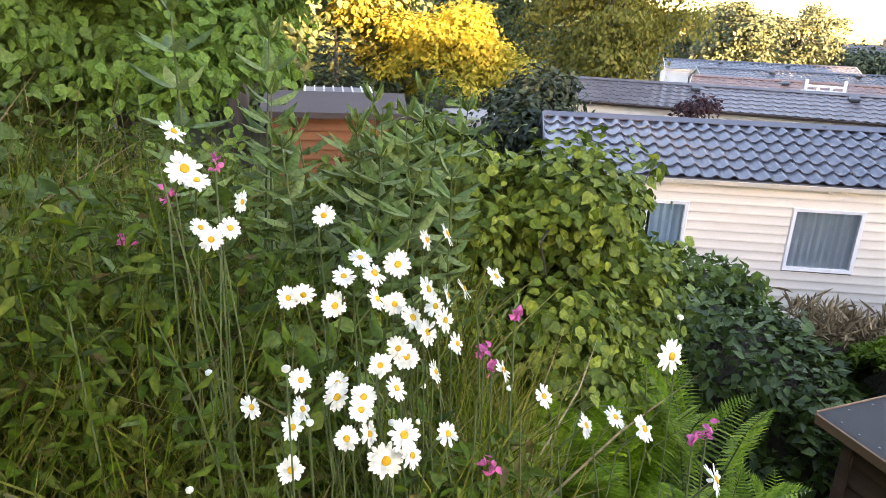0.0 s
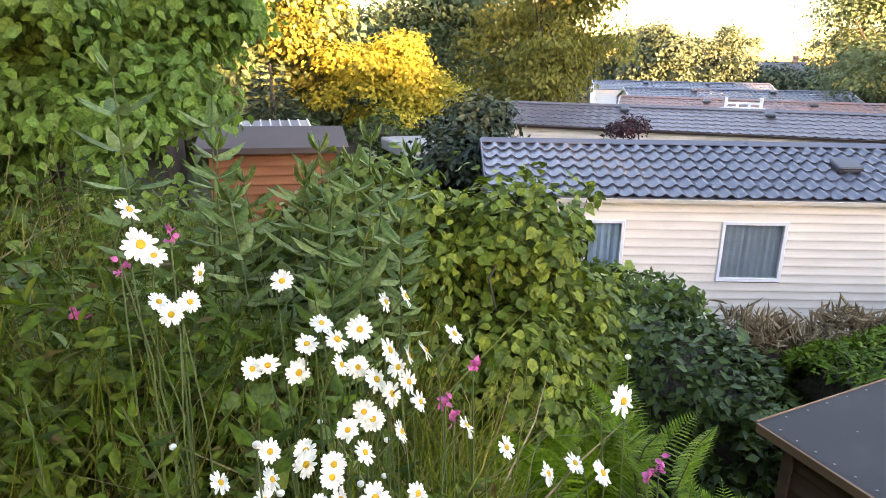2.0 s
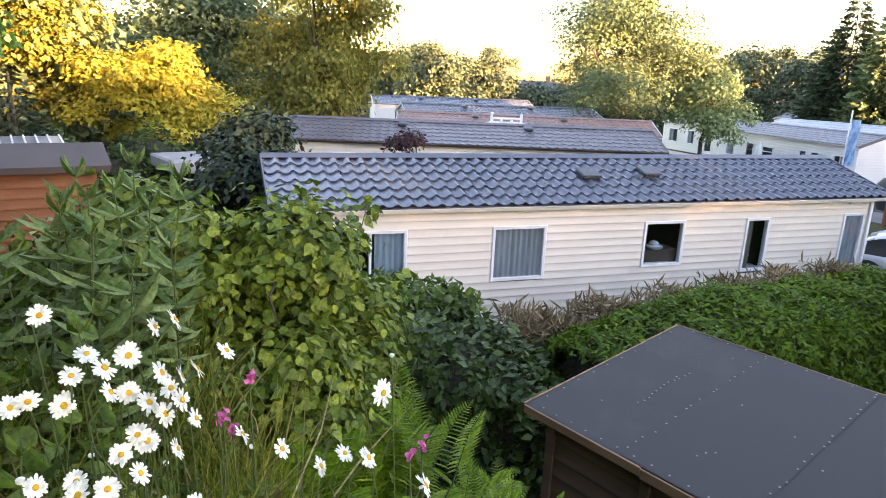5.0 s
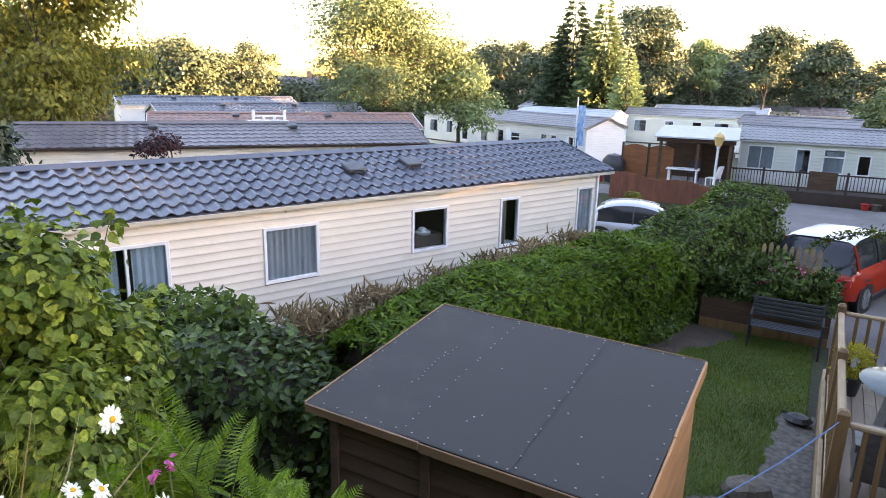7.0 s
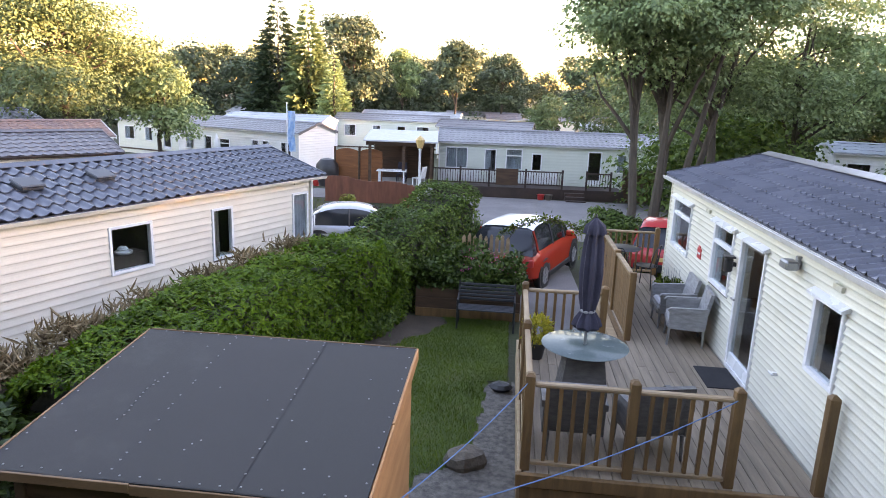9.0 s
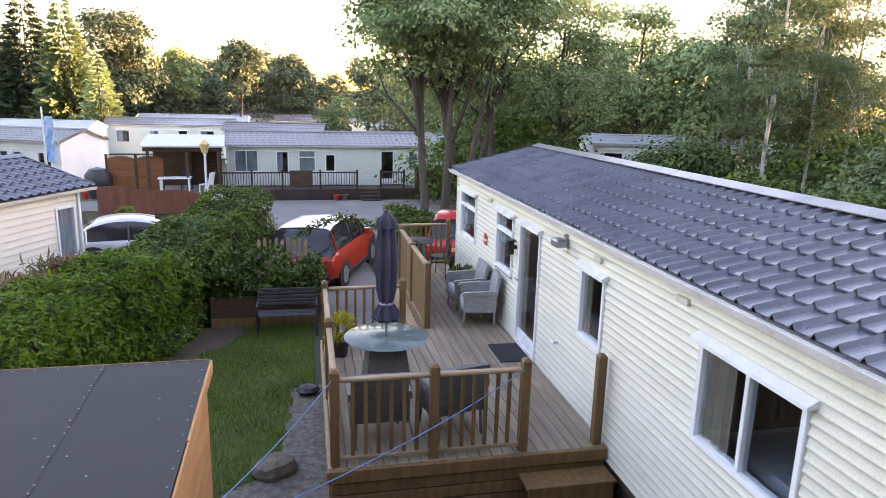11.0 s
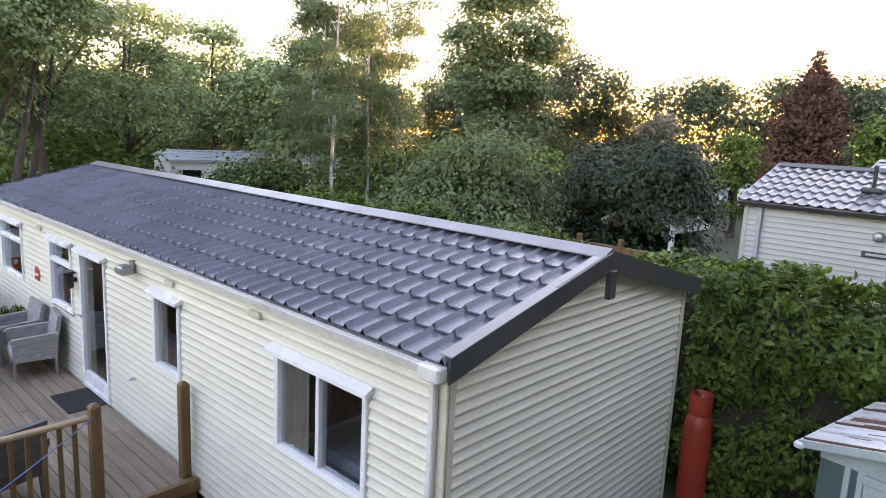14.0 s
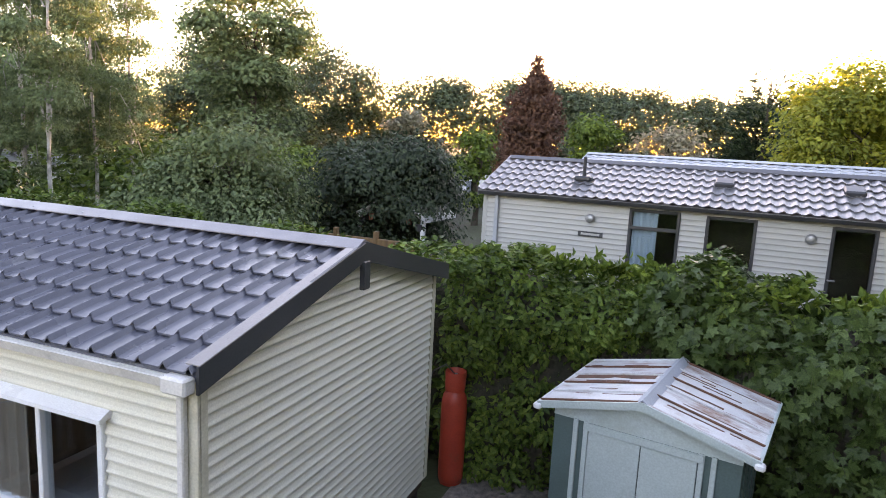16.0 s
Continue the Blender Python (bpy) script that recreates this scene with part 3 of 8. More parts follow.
# far hills behind the trees
def far_hill(x, y):
    return -30 + 42 * np.exp(-((y - 900) / 260.0) ** 2) * (0.7 + 0.3 * np.sin(x / 210.0 + 1.0)) + 6 * np.sin(x / 90.0)


sheet("hills", np.arange(-1100, 700, 45), np.arange(420, 1200, 60), 0, HILL, label="pale far hills with fields", category="hill", height=far_hill)


# ---- caravans ----
boards = {}


def board(length, pitch, thick, material, cut=(0, 0)):
    """A lapped cladding board, thick at its foot. cut: how much shorter its top is at either end."""
    key = (round(length, 2), pitch, material.name, round(cut[0], 2), round(cut[1], 2))
    if key not in boards:
        prof = [(0, 0), (-thick * 0.75, 0), (-thick, pitch * 0.08), (-thick * 0.98, pitch * 0.2), (-thick * 0.62, pitch * 0.42), (-thick * 0.3, pitch * 0.72), (-thick * 0.2, pitch * 1.02), (0, pitch * 1.02)]
        m = Mesh()
        k = len(prof)
        v = [(cut[0] * z / pitch, y, z) for y, z in prof] + [(length - cut[1] * z / pitch, y, z) for y, z in prof]
        m.add(v, [tuple(range(k)), tuple(range(k, 2 * k))[::-1]] + [(i, i + k, (i + 1) % k + k, (i + 1) % k) for i in range(k)])
        boards[key] = m.data("cladding_board", material)
    return boards[key]


def pieces_between(length, holes):
    """The stretches of 0 to length that no hole covers."""
    at, out = 0.0, []
    for a, b in sorted(holes):
        if a - at > 0.02:
            out.append((at, a))
        at = max(at, b)
    if length - at > 0.02:
        out.append((at, length))
    return out


def tile_sheet(x0, x1, S, wave, course, fine, lift=0.034, step=0.026, rib=False):
    """A pressed metal sheet of roof tiles: waves or narrow ribs across, steps with an undercut lip up the slope. Coordinates: x, up the slope, off the slope."""
    m = Mesh()
    if rib:
        us = [0.0, 0.2, 0.42, 0.57, 0.65, 0.71, 0.77, 0.83, 0.91]
        xs = sorted({x0, x1} | {(i + u) * wave for i in range(int(x0 / wave) - 2, int(x1 / wave) + 2) for u in us if x0 < (i + u) * wave < x1})
    else:
        nx = max(2, int(round((x1 - x0) / wave * fine)))
        xs = [x0 + (x1 - x0) * i / nx for i in range(nx + 1)]
    rows = []
    n = max(1, int(round(S / course)))
    for k in range(n):
        if k:
            rows += [(S * k / n + 0.012, 0.0, 0)]
        rows += [(S * k / n - 0.012, step * 0.55, 1), (S * k / n - 0.008, step, 1), (S * (k + 0.96) / n, 0.007, 0)]
    rows += [(S, 0.004, 0)]
    v = []
    for s, h, lip in rows:
        for x in xs:
            u = (x / wave) % 1.0
            if rib:
                w = math.exp(-((u - 0.77) / 0.095) ** 2) + 0.05 * math.sin(min(u / 0.6, 1.0) * math.pi)
            else:
                w = (0.5 + 0.5 * math.cos((u - 0.5) * 2 * math.pi)) ** 1.7
            v.append((x, max(s - lip * (0.6 if rib else 0.7) * lift * (1 - w), -0.02), h + lift * w))
    k = len(xs)
    f = [(r * k + i, r * k + i + 1, (r + 1) * k + i + 1, (r + 1) * k + i) for r in range(len(rows) - 1) for i in range(k - 1)]
    return m.add(v, f)


def window(parent, x0, x1, z0, z1, kind, frame_mat, hood=False, curtain=None, name="window"):
    """A window or glazed door in a front wall (y = 0, facing -y): frame, panes, hood, curtains."""
    w = 0.055
    e = 0.008
    rim = [(x0 + w, z0 + w), (x1 - w, z0 + w), (x1 - w, z1 - w), (x0 + w, z1 - w)]
    out = [(x0, z0), (x1, z0), (x1, z1), (x0, z1)]
    low = [(x0 + e, z0 + e), (x1 - e, z0 + e), (x1 - e, z1 - e), (x0 + e, z1 - e)]
    rings = [[(x, 0.06, z) for x, z in out], [(x, -0.034, z) for x, z in out], [(x, -0.042, z) for x, z in low], [(x, -0.036, z) for x, z in rim], [(x, 0.06, z) for x, z in rim]]
    f = Mesh().add([p for r in rings for p in r], [(4 * r + k, 4 * r + (k + 1) % 4, 4 * ((r + 1) % 5) + (k + 1) % 4, 4 * ((r + 1) % 5) + k) for r in range(5) for k in range(4)])
    openings, bar = [(x0 + w, x1 - w, z0 + w, z1 - w)], None
    if kind == "mullion":
        c = (x0 + x1) / 2
        bar = ("mullion", Mesh().box(c - 0.022, -0.032, z0 + w, c + 0.022, 0.055, z1 - w, 0.005))
        openings = [(x0 + w, c - 0.022, z0 + w, z1 - w), (c + 0.022, x1 - w, z0 + w, z1 - w)]
    if kind == "transom":
        c = z0 + (z1 - z0) * 0.68
        bar = ("transom", Mesh().box(x0 + w, -0.032, c - 0.03, x1 - w, 0.055, c + 0.03, 0.005))
        openings = [(x0 + w, x1 - w, z0 + w, c - 0.03), (x0 + w, x1 - w, c + 0.03, z1 - w)]
    if kind == "door":
        bar = ("kick_panel", Mesh().box(x0 + w, -0.02, z0 + w, x1 - w, 0.03, z0 + 0.22, 0.004))
        openings = [(x0 + w, x1 - w, z0 + 0.22, z1 - w)]
    fr = part(name, f, frame_mat, parent)
    if bar:
        part(bar[0], bar[1], frame_mat, fr)
    for a, b, c, d in openings:
        pane = part("pane", Mesh().box(a - 0.004, 0.006, c - 0.004, b + 0.004, 0.012, d + 0.004), GLASS, fr)
        pane.visible_shadow = False
    if hood:
        part("hood", Mesh().prism([(-0.10, z1 - 0.03), (-0.10, z1 + 0.0), (-0.002, z1 + 0.05), (-0.002, z1 - 0.01)], x0 - 0.05, x1 + 0.05, "x"), frame_mat, fr)
    if curtain:
        mat, spans = curtain
        for a, b in spans:
            c = Mesh()
            k = max(4, int((b - a) / 0.022))
            v = [(a + (b - a) * i / k, 0.036 + 0.012 * math.sin(i * 1.35) + 0.007 * math.sin(i * 0.5 + a * 9), z) for z in (z0 + 0.04, z1 - 0.04) for i in range(k + 1)]
            c.add(v, [(i, i + 1, k + 2 + i, k + 1 + i) for i in range(k)])
            part("curtain", c, mat, fr, soft=True)
    if kind == "door":
        part("door_handle", Mesh().box(x0 + 0.02, -0.085, z0 + 0.98, x0 + 0.14, -0.06, z0 + 1.01, 0.006), STEEL, fr)
    return fr


def caravan(label, m, L, W, eave, rise, siding, roofing, openings=(), pitch=0.14, thick=0.016, base=0.45, over=0.12, ends=(0.1, 0.1), near=True, ridge=None, verge=None,
            gutter=None, corner=None, wave=0.3, course=0.33, fine=6, frame_mat=None, hood=False, group="static caravans", lift=0.034, step=0.026, rib=False):
    """A static caravan. Its front wall is y = 0 and faces -y; x runs along it; z = 0 is its ground."""
    frame_mat, gutter, corner = frame_mat or UPVC, gutter or UPVC, corner or UPVC
    ridge, verge = ridge or roofing, verge or roofing
    van = thing("static_caravan", m, label, "caravan", group)
    T = 0.07
    # walls with real openings
    w = Mesh()
    holes = [(a, b) for a, b, *_ in openings]
    for a, b in pieces_between(L, holes):
        w.box(a, 0, base, b, T, eave)
    for a, b, c, d, *_ in openings:
        w.box(a, 0, base, b, T, max(c, base + 0.01)).box(a, 0, d, b, T, eave)
    wall = part("wall_front", w, LINING if near else siding, van)
    part("wall_back", Mesh().box(0, W - T, base, L, W, eave), siding, van)
    gab = [(0.0, base), (W, base), (W, eave), (W / 2, eave + rise - 0.04), (0.0, eave)]
    left = part("wall_end", Mesh().prism(gab, 0.0, T, "x"), siding, van)
    right = part("wall_end", Mesh().prism(gab, L - T, L, "x"), siding, van)
    part("floor_slab", Mesh().box(0.02, 0.02, base - 0.12, L - 0.02, W - 0.02, base), LINING, van)
    part("partition", Mesh().box(T, 1.9, base, L - T, 1.95, eave), LINING, van)
    part("skirt", Mesh().box(0.05, 0.05, 0.0, L - 0.05, 0.10, base - 0.12).box(0.05, W - 0.1, 0, L - 0.05, W - 0.05, base - 0.12)
         .box(0.05, 0.10, 0, 0.10, W - 0.1, base - 0.12).box(L - 0.10, 0.10, 0, L - 0.05, W - 0.1, base - 0.12), DARKWOOD if near else siding, van)
    # cladding
    rows = int((eave - base) / pitch + 0.5)
    joined = Mesh()
    for i in range(rows):
        z = base + i * pitch
        hs = [(a, b) for a, b, c, d, *_ in openings if c < z + pitch * 0.6 and d > z + pitch * 0.4]
        for a, b in pieces_between(L, hs):
            me = board(b - a, pitch, thick, siding)
            if near:
                part("cladding_board", me, None, wall, m=pose(a, 0, z))
            else:
                joined.add([tuple(p.co) for p in me.vertices], [tuple(f.vertices) for f in me.polygons], pose(a, 0, z))
    for end, spot, turn, keep in ((left, lambda s, z: (0.0, W - s, z), -90, ends[0]), (right, lambda s, z: (L, s, z), 90, ends[1])):
        if not keep:
            continue
        for i in range(rows + int(rise / pitch) + 1):
            z = base + i * pitch
            inset = lambda h: max(0.0, (h - eave) / rise * W / 2)
            a, b = inset(z), inset(z + pitch)
            if W - 2 * b < 0.15:
                break
            me = board(W - 2 * a, pitch, thick, siding, (b - a, b - a))
            mm = pose(*spot(a, z), 0, 0, turn)
            if near:
                part("cladding_board", me, None, end, m=mm)
            else:
                joined.add([tuple(p.co) for p in me.vertices], [tuple(f.vertices) for f in me.polygons], mm)
    if not near:
        part("cladding", joined, siding, van)
    for x in (0.0, L):
        for y in (0.0, W):
            s, q = (1 if x else -1), (1 if y else -1)
            part("corner_trim", Mesh().box(min(x - s * 0.06, x + s * 0.022), min(y + q * 0.004, y + q * 0.024), base, max(x - s * 0.06, x + s * 0.022), max(y + q * 0.004, y + q * 0.024), eave, 0.003)
                 .box(min(x + s * 0.004, x + s * 0.024), min(y - q * 0.06, y), base, max(x + s * 0.004, x + s * 0.024), max(y - q * 0.06, y), eave, 0.003), corner, van)
    for a, b, c, d, kind, cur in openings:
        window(van, a, b, c, d, kind, frame_mat, hood, cur, "door" if kind == "door" else "window")
    # roof
    x0, x1 = -ends[0] if ends[0] else -0.1, L + (ends[1] if ends[1] else 0.1)
    half = W / 2 + over
    S = math.hypot(half, rise)
    tilt = math.degrees(math.atan2(rise, half))
    deck = Mesh().prism([(-over, eave - 0.03), (W / 2, eave + rise - 0.03), (W + over, eave - 0.03), (W + over, eave - 0.002), (W / 2, eave + rise - 0.002), (-over, eave - 0.002)], x0, x1, "x")
    roof = part("roof", deck, roofing, van)
    k = max(1, int(round((x1 - x0) / (wave * 5))))
    for face in (0, 1):
        mm = pose(0, -over, eave, tilt, 0, 0) if face == 0 else pose(L, W + over, eave, tilt, 0, 180)
        for i in range(k):
            a, b = x0 + (x1 - x0) * i / k, x0 + (x1 - x0) * (i + 1) / k
            if face:
                a, b = a - 0.0, b - 0.0
                a, b = L - b, L - a
            part("roof_sheet", tile_sheet(a, b, S - 0.02, wave, course, fine, lift, step, rib), roofing, roof, soft=True, m=mm)
    d = 0.14
    dz = d * rise / half
    for i in range(4):
        a, b = x0 + (x1 - x0) * i / 4, x0 + (x1 - x0) * (i + 1) / 4 + 0.03
        h = eave + rise + 0.062 + (0.003 if i % 2 else 0.0)
        cap = Mesh().prism([(W / 2 - d, h - dz - 0.01), (W / 2, h + 0.012), (W / 2 + d, h - dz - 0.01), (W / 2 + d, h - dz), (W / 2, h + 0.022), (W / 2 - d, h - dz)], a, min(b, x1 + 0.01), "x")
        part("ridge_cap", cap, ridge, roof)
    for x, s in ((x0, -1), (x1, 1)):
        for q in (0, 1):
            yy = (lambda t: t) if q == 0 else (lambda t: W - t)
            part("bargeboard", Mesh().prism([(yy(-over), eave - 0.11), (yy(W / 2), eave + rise - 0.09), (yy(W / 2), eave + rise + 0.07), (yy(-over), eave + 0.055)],
                                            min(x, x + s * 0.022), max(x, x + s * 0.022), "x"), verge, roof)
    for y, q in ((-over, -1), (W + over, 1)):
        g = Mesh().prism([(y + q * 0.0, eave - 0.02), (y + q * 0.005, eave - 0.07), (y + q * 0.06, eave - 0.075), (y + q * 0.085, eave - 0.01), (y + q * 0.07, eave - 0.01), (y + q * 0.05, eave - 0.055),
                          (y + q * 0.018, eave - 0.055), (y + q * 0.015, eave - 0.02)], x0 + 0.02, x1 - 0.02, "x")
        part("gutter", g, gutter, roof)
        part("soffit", Mesh().box(x0 + 0.03, min(y, y - q * (over - 0.03)), eave - 0.055, x1 - 0.03, max(y, y - q * (over - 0.03)), eave - 0.032), gutter, roof)
    return van


# the caravan beside the deck
def cx(y):
    """From the plan's y to the distance along the front of the caravan beside the deck."""
    return 13.9 - y


C_OPEN = [
    (cx(13.5), cx(12.26), 1.52, 2.46, "transom", (CURTAIN, [(cx(13.45), cx(13.2)), (cx(12.5), cx(12.3))])),
    (cx(10.9), cx(9.98), 1.5, 2.47, "transom", (CURTAIN, [(cx(10.85), cx(10.6)), (cx(10.25), cx(10.0))])),
    (cx(9.68), cx(8.78), 0.6, 2.47, "door", (BROWNCURTAIN, [(cx(9.66), cx(9.4))])),
    (cx(7.42), cx(6.78), 1.52, 2.37, "plain", (BROWNCURTAIN, [(cx(7.4), cx(7.2))])),
    (cx(5.03), cx(3.83), 1.47, 2.36, "mullion", (BROWNCURTAIN, [(cx(5.0), cx(4.62))])),
]
C_AT = pose(3.22, 13.9, 0.0, 0, 0, -90)
van_c = caravan("ivory lapped-board static caravan with a plum-grey tiled roof beside the deck", C_AT, 10.8, 3.5, 2.8, 0.46, IVORY, PLUMGREY, C_OPEN, pitch=0.086, thick=0.023, base=0.42,
                over=0.12, ends=(0.12, 0.1), ridge=RIDGEMETAL, verge=CHARCOAL, gutter=GUTTER, corner=TRIM, wave=0.185, course=0.33, fine=8, hood=True, lift=0.036, step=0.028, rib=True)
# bolts on the ridge
for i in range(16):
    part("ridge_bolt", Mesh().lathe([(0.012, 0), (0.012, 0.006), (0.006, 0.01)], 8), STEEL, van_c, m=pose(0.4 + i * 0.68, 1.66, 3.302, 13))
slope_c = math.degrees(math.atan2(0.46, 1.87))
part("verge_strip", Mesh().box(10.82, 0.02, 0.052, 10.925, 1.94, 0.062, 0.003), VERGE, van_c, "flat light verge flashing", m=pose(0, -0.12, 2.8, slope_c))
screws = Mesh()
rs_ = random.Random(4)
for i in range(58):
    for k in range(6):
        if (i + 2 * k) % 4 == 0:
            screws.lathe([(0.009, 0), (0.009, 0.004), (0.004, 0.007)], 6, m=Matrix.Translation((0.02 + i * 0.18 + rs_.uniform(-0.02, 0.02), 0.15 + k * 0.32, 0.021)))
tagged(part("roof_screws", screws, CHARCOAL, van_c, "dark screw heads", m=pose(0, -0.12, 2.8, slope_c)), kind="stuff")
part("apex_block", Mesh().box(10.90, 1.70, 2.94, 10.945, 1.80, 3.17, 0.004), CHARCOAL, van_c)
part("downpipe", Mesh().box(10.70, -0.075, 0.35, 10.755, -0.025, 2.74, 0.01), GUTTER, van_c, "stained white square downpipe")
part("gutter_end", Mesh().box(10.72, -0.21, 2.70, 10.90, -0.115, 2.80, 0.012), GUTTER, van_c, "dirty white gutter end")
for x, z in ((cx(6.98), 2.53), (cx(5.33), 2.58), (cx(11.3), 2.53)):
    part("vent_cover", Mesh().box(x - 0.09, -0.05, z - 0.03, x + 0.09, -0.012, z + 0.03, 0.006), TRIM, van_c)
part("wall_tap", Mesh().box(cx(8.02) - 0.02, -0.08, 1.17, cx(8.02) + 0.02, -0.01, 1.21, 0.006).box(cx(8.02) - 0.055, -0.10, 1.185, cx(8.02) + 0.055, -0.075, 1.205, 0.004), UPVC, van_c)
flood = part("floodlight", Mesh().box(cx(7.9) - 0.10, -0.20, 2.47, cx(7.9) + 0.10, -0.05, 2.57, 0.02).box(cx(7.9) - 0.03, -0.06, 2.48, cx(7.9) + 0.03, -0.01, 2.62, 0.006), STEEL, van_c, "grey outdoor light")
lantern = part("wall_lantern", Mesh().box(cx(9.83) - 0.05, -0.17, 1.92, cx(9.83) + 0.05, -0.06, 2.12, 0.02).box(cx(9.83) - 0.07, -0.19, 2.12, cx(9.83) + 0.07, -0.04, 2.15, 0.008)
               .box(cx(9.83) - 0.015, -0.07, 2.0, cx(9.83) + 0.015, -0.01, 2.06), BLACK, van_c, "black wall lantern")
plaque = solid("wall_plaque", Mesh().box(-0.11, -0.03, -0.09, 0.11, -0.018, 0.09, 0.006).box(-0.05, -0.034, 0.09, 0.05, -0.02, 0.13, 0.006), POSTRED, "small red plaque on the caravan wall", "sign",
               m=C_AT @ pose(cx(11.55), 0, 1.78))
part("bar", Mesh().box(-0.08, -0.034, -0.02, 0.08, -0.0305, 0.015), UPVC, plaque)
# inside the near window: a bed end
solid("bed", Mesh().box(cx(5.2), 0.3, 0.9, cx(3.6), 1.85, 1.42, 0.06), CUSHION, "pale made bed inside by the window", "bed", m=C_AT)

# the cream caravan over the hedge
A_TURN = math.degrees(math.atan2(math.cos(-0.364), -math.sin(-0.364)))
A_FAR = (-4.672, 16.921)
A_GROUND = -0.72


def a_at(u, w, z):
    """A place by the cream caravan: along its front from its far eave, behind that front, up."""
    d = (math.cos(radians(A_TURN)), math.sin(radians(A_TURN)))
    return (A_FAR[0] + u * d[0] - w * d[1], A_FAR[1] + u * d[1] + w * d[0], z)


A_LEN = 12.4
A_AT = Matrix.Translation(a_at(-0.45 - A_LEN, 0.12, A_GROUND)) @ pose(0, 0, 0, 0, 0, A_TURN)


def ax(u):
    return u + 0.45 + A_LEN


g = A_GROUND
A_OPEN = [
    (ax(-12.0), ax(-10.76), 0.42 - g, 1.69 - g, "mullion", (BLUECURTAIN, [(ax(-11.9), ax(-11.5)), (ax(-11.3), ax(-10.8))])),
    (ax(-9.24), ax(-8.2), 0.70 - g, 1.69 - g, "plain", (CURTAIN, [(ax(-9.18), ax(-8.26))])),
    (ax(-6.16), ax(-5.24), 0.80 - g, 1.69 - g, "plain", None),
    (ax(-3.78), ax(-3.18), 0.58 - g, 1.69 - g, "plain", (BROWNCURTAIN, [(ax(-3.75), ax(-3.55))])),
    (ax(-1.22), ax(-0.62), 0.53 - g, 1.72 - g, "plain", (CURTAIN, [(ax(-1.18), ax(-0.66))])),
]
van_a = caravan("cream static caravan with blue-grey tiled roof behind the hedge", A_AT, A_LEN, 3.5, 2.067 - g, 0.58, CREAM, SLATEBLUE, A_OPEN, pitch=0.142, thick=0.02, base=0.4,
                ends=(0.1, 0.42), ridge=SLATEBLUE, verge=SLATEBLUE, gutter=CREAM, corner=UPVC, wave=0.25, course=0.31, fine=10, lift=0.045, step=0.036)
# a bowl and a small figure stand behind its panes
for u, z, prof in ((-5.72, 0.80, [(0.05, 0), (0.02, 0.02), (0.02, 0.2), (0.15, 0.26), (0.16, 0.3), (0.05, 0.32)]), (-3.45, 0.58, [(0.06, 0), (0.07, 0.02), (0.03, 0.1), (0.06, 0.22), (0.04, 0.34), (0.05, 0.4), (0.01, 0.46)])):
    part("inner_sill", Mesh().box(ax(u) - 0.3, 0.07, z - g + 0.03, ax(u) + 0.26, 0.30, z - g + 0.055, 0.004), UPVC, van_a)
    solid("ornament", Mesh().lathe(prof, 16), UPVC, "pale ornament on the window sill inside", "ornament", m=A_AT @ pose(ax(u), 0.2, z - g + 0.055), soft=True)
for u, w in ((-6.95, 0.86), (-5.55, 0.92)):
    x, y = ax(u), w
    z = 2.067 - g + 0.58 * (w + 0.12) / 1.87
    vent = part("roof_vent", Mesh().box(-0.19, -0.17, 0.0, 0.19, 0.17, 0.08, 0.02).box(-0.21, -0.19, 0.075, 0.21, 0.19, 0.12, 0.03), CHARCOAL, van_a, "dark roof vent", m=pose(x, y, z + 0.03, 17))
for u in (-11.3, -8.68, -1.0):
    part("vent_cover", Mesh().box(ax(u) - 0.14, -0.045, 1.92 - g, ax(u) + 0.14, -0.012, 1.98 - g, 0.006), CREAM, van_a)
part("downpipe", Mesh().box(A_LEN - 0.10, -0.075, 0.2, A_LEN - 0.03, -0.02, 2.7, 0.01), UPVC, van_a)
solid("window_ornament", Mesh().lathe([(0.02, 0), (0.08, 0.02), (0.10, 0.06), (0.07, 0.10), (0.02, 0.12)], 14), UPVC, "pale round ornament on the window ledge", "ornament",
      m=A_AT @ pose(ax(-5.72), 0.22, 1.13 - g))
solid("ledge_table", Mesh().box(ax(-6.1), 0.1, 0.85 - g, ax(-5.3), 0.5, 1.10 - g, 0.01), LINING, "dark cabinet under the window", "cabinet", m=A_AT)

# caravans further off: place of the front's left end, turn, length, height of the eaves over the plan's zero
OTHER = [
    ("cream static caravan with brown-grey tiled roof", -20.5, 10.6, 53, 12.9, 1.95, CREAM, BROWNTILE, 0.58, DARKWOOD),
    ("static caravan with red-brown tiled roof", -25.2, 18.6, 51, 12.2, 1.85, WHITESIDE, REDTILE, 0.58, UPVC),
    ("static caravan with a slate-blue roof and white verge", -32.5, 24.6, 66, 13.0, 1.9, WHITESIDE, SLATEBLUE, 0.55, UPVC),
    ("static caravan with a blue-grey roof", -42.0, 28.5, 62, 12.5, 2.0, WHITESIDE, SLATEBLUE, 0.55, UPVC),
]
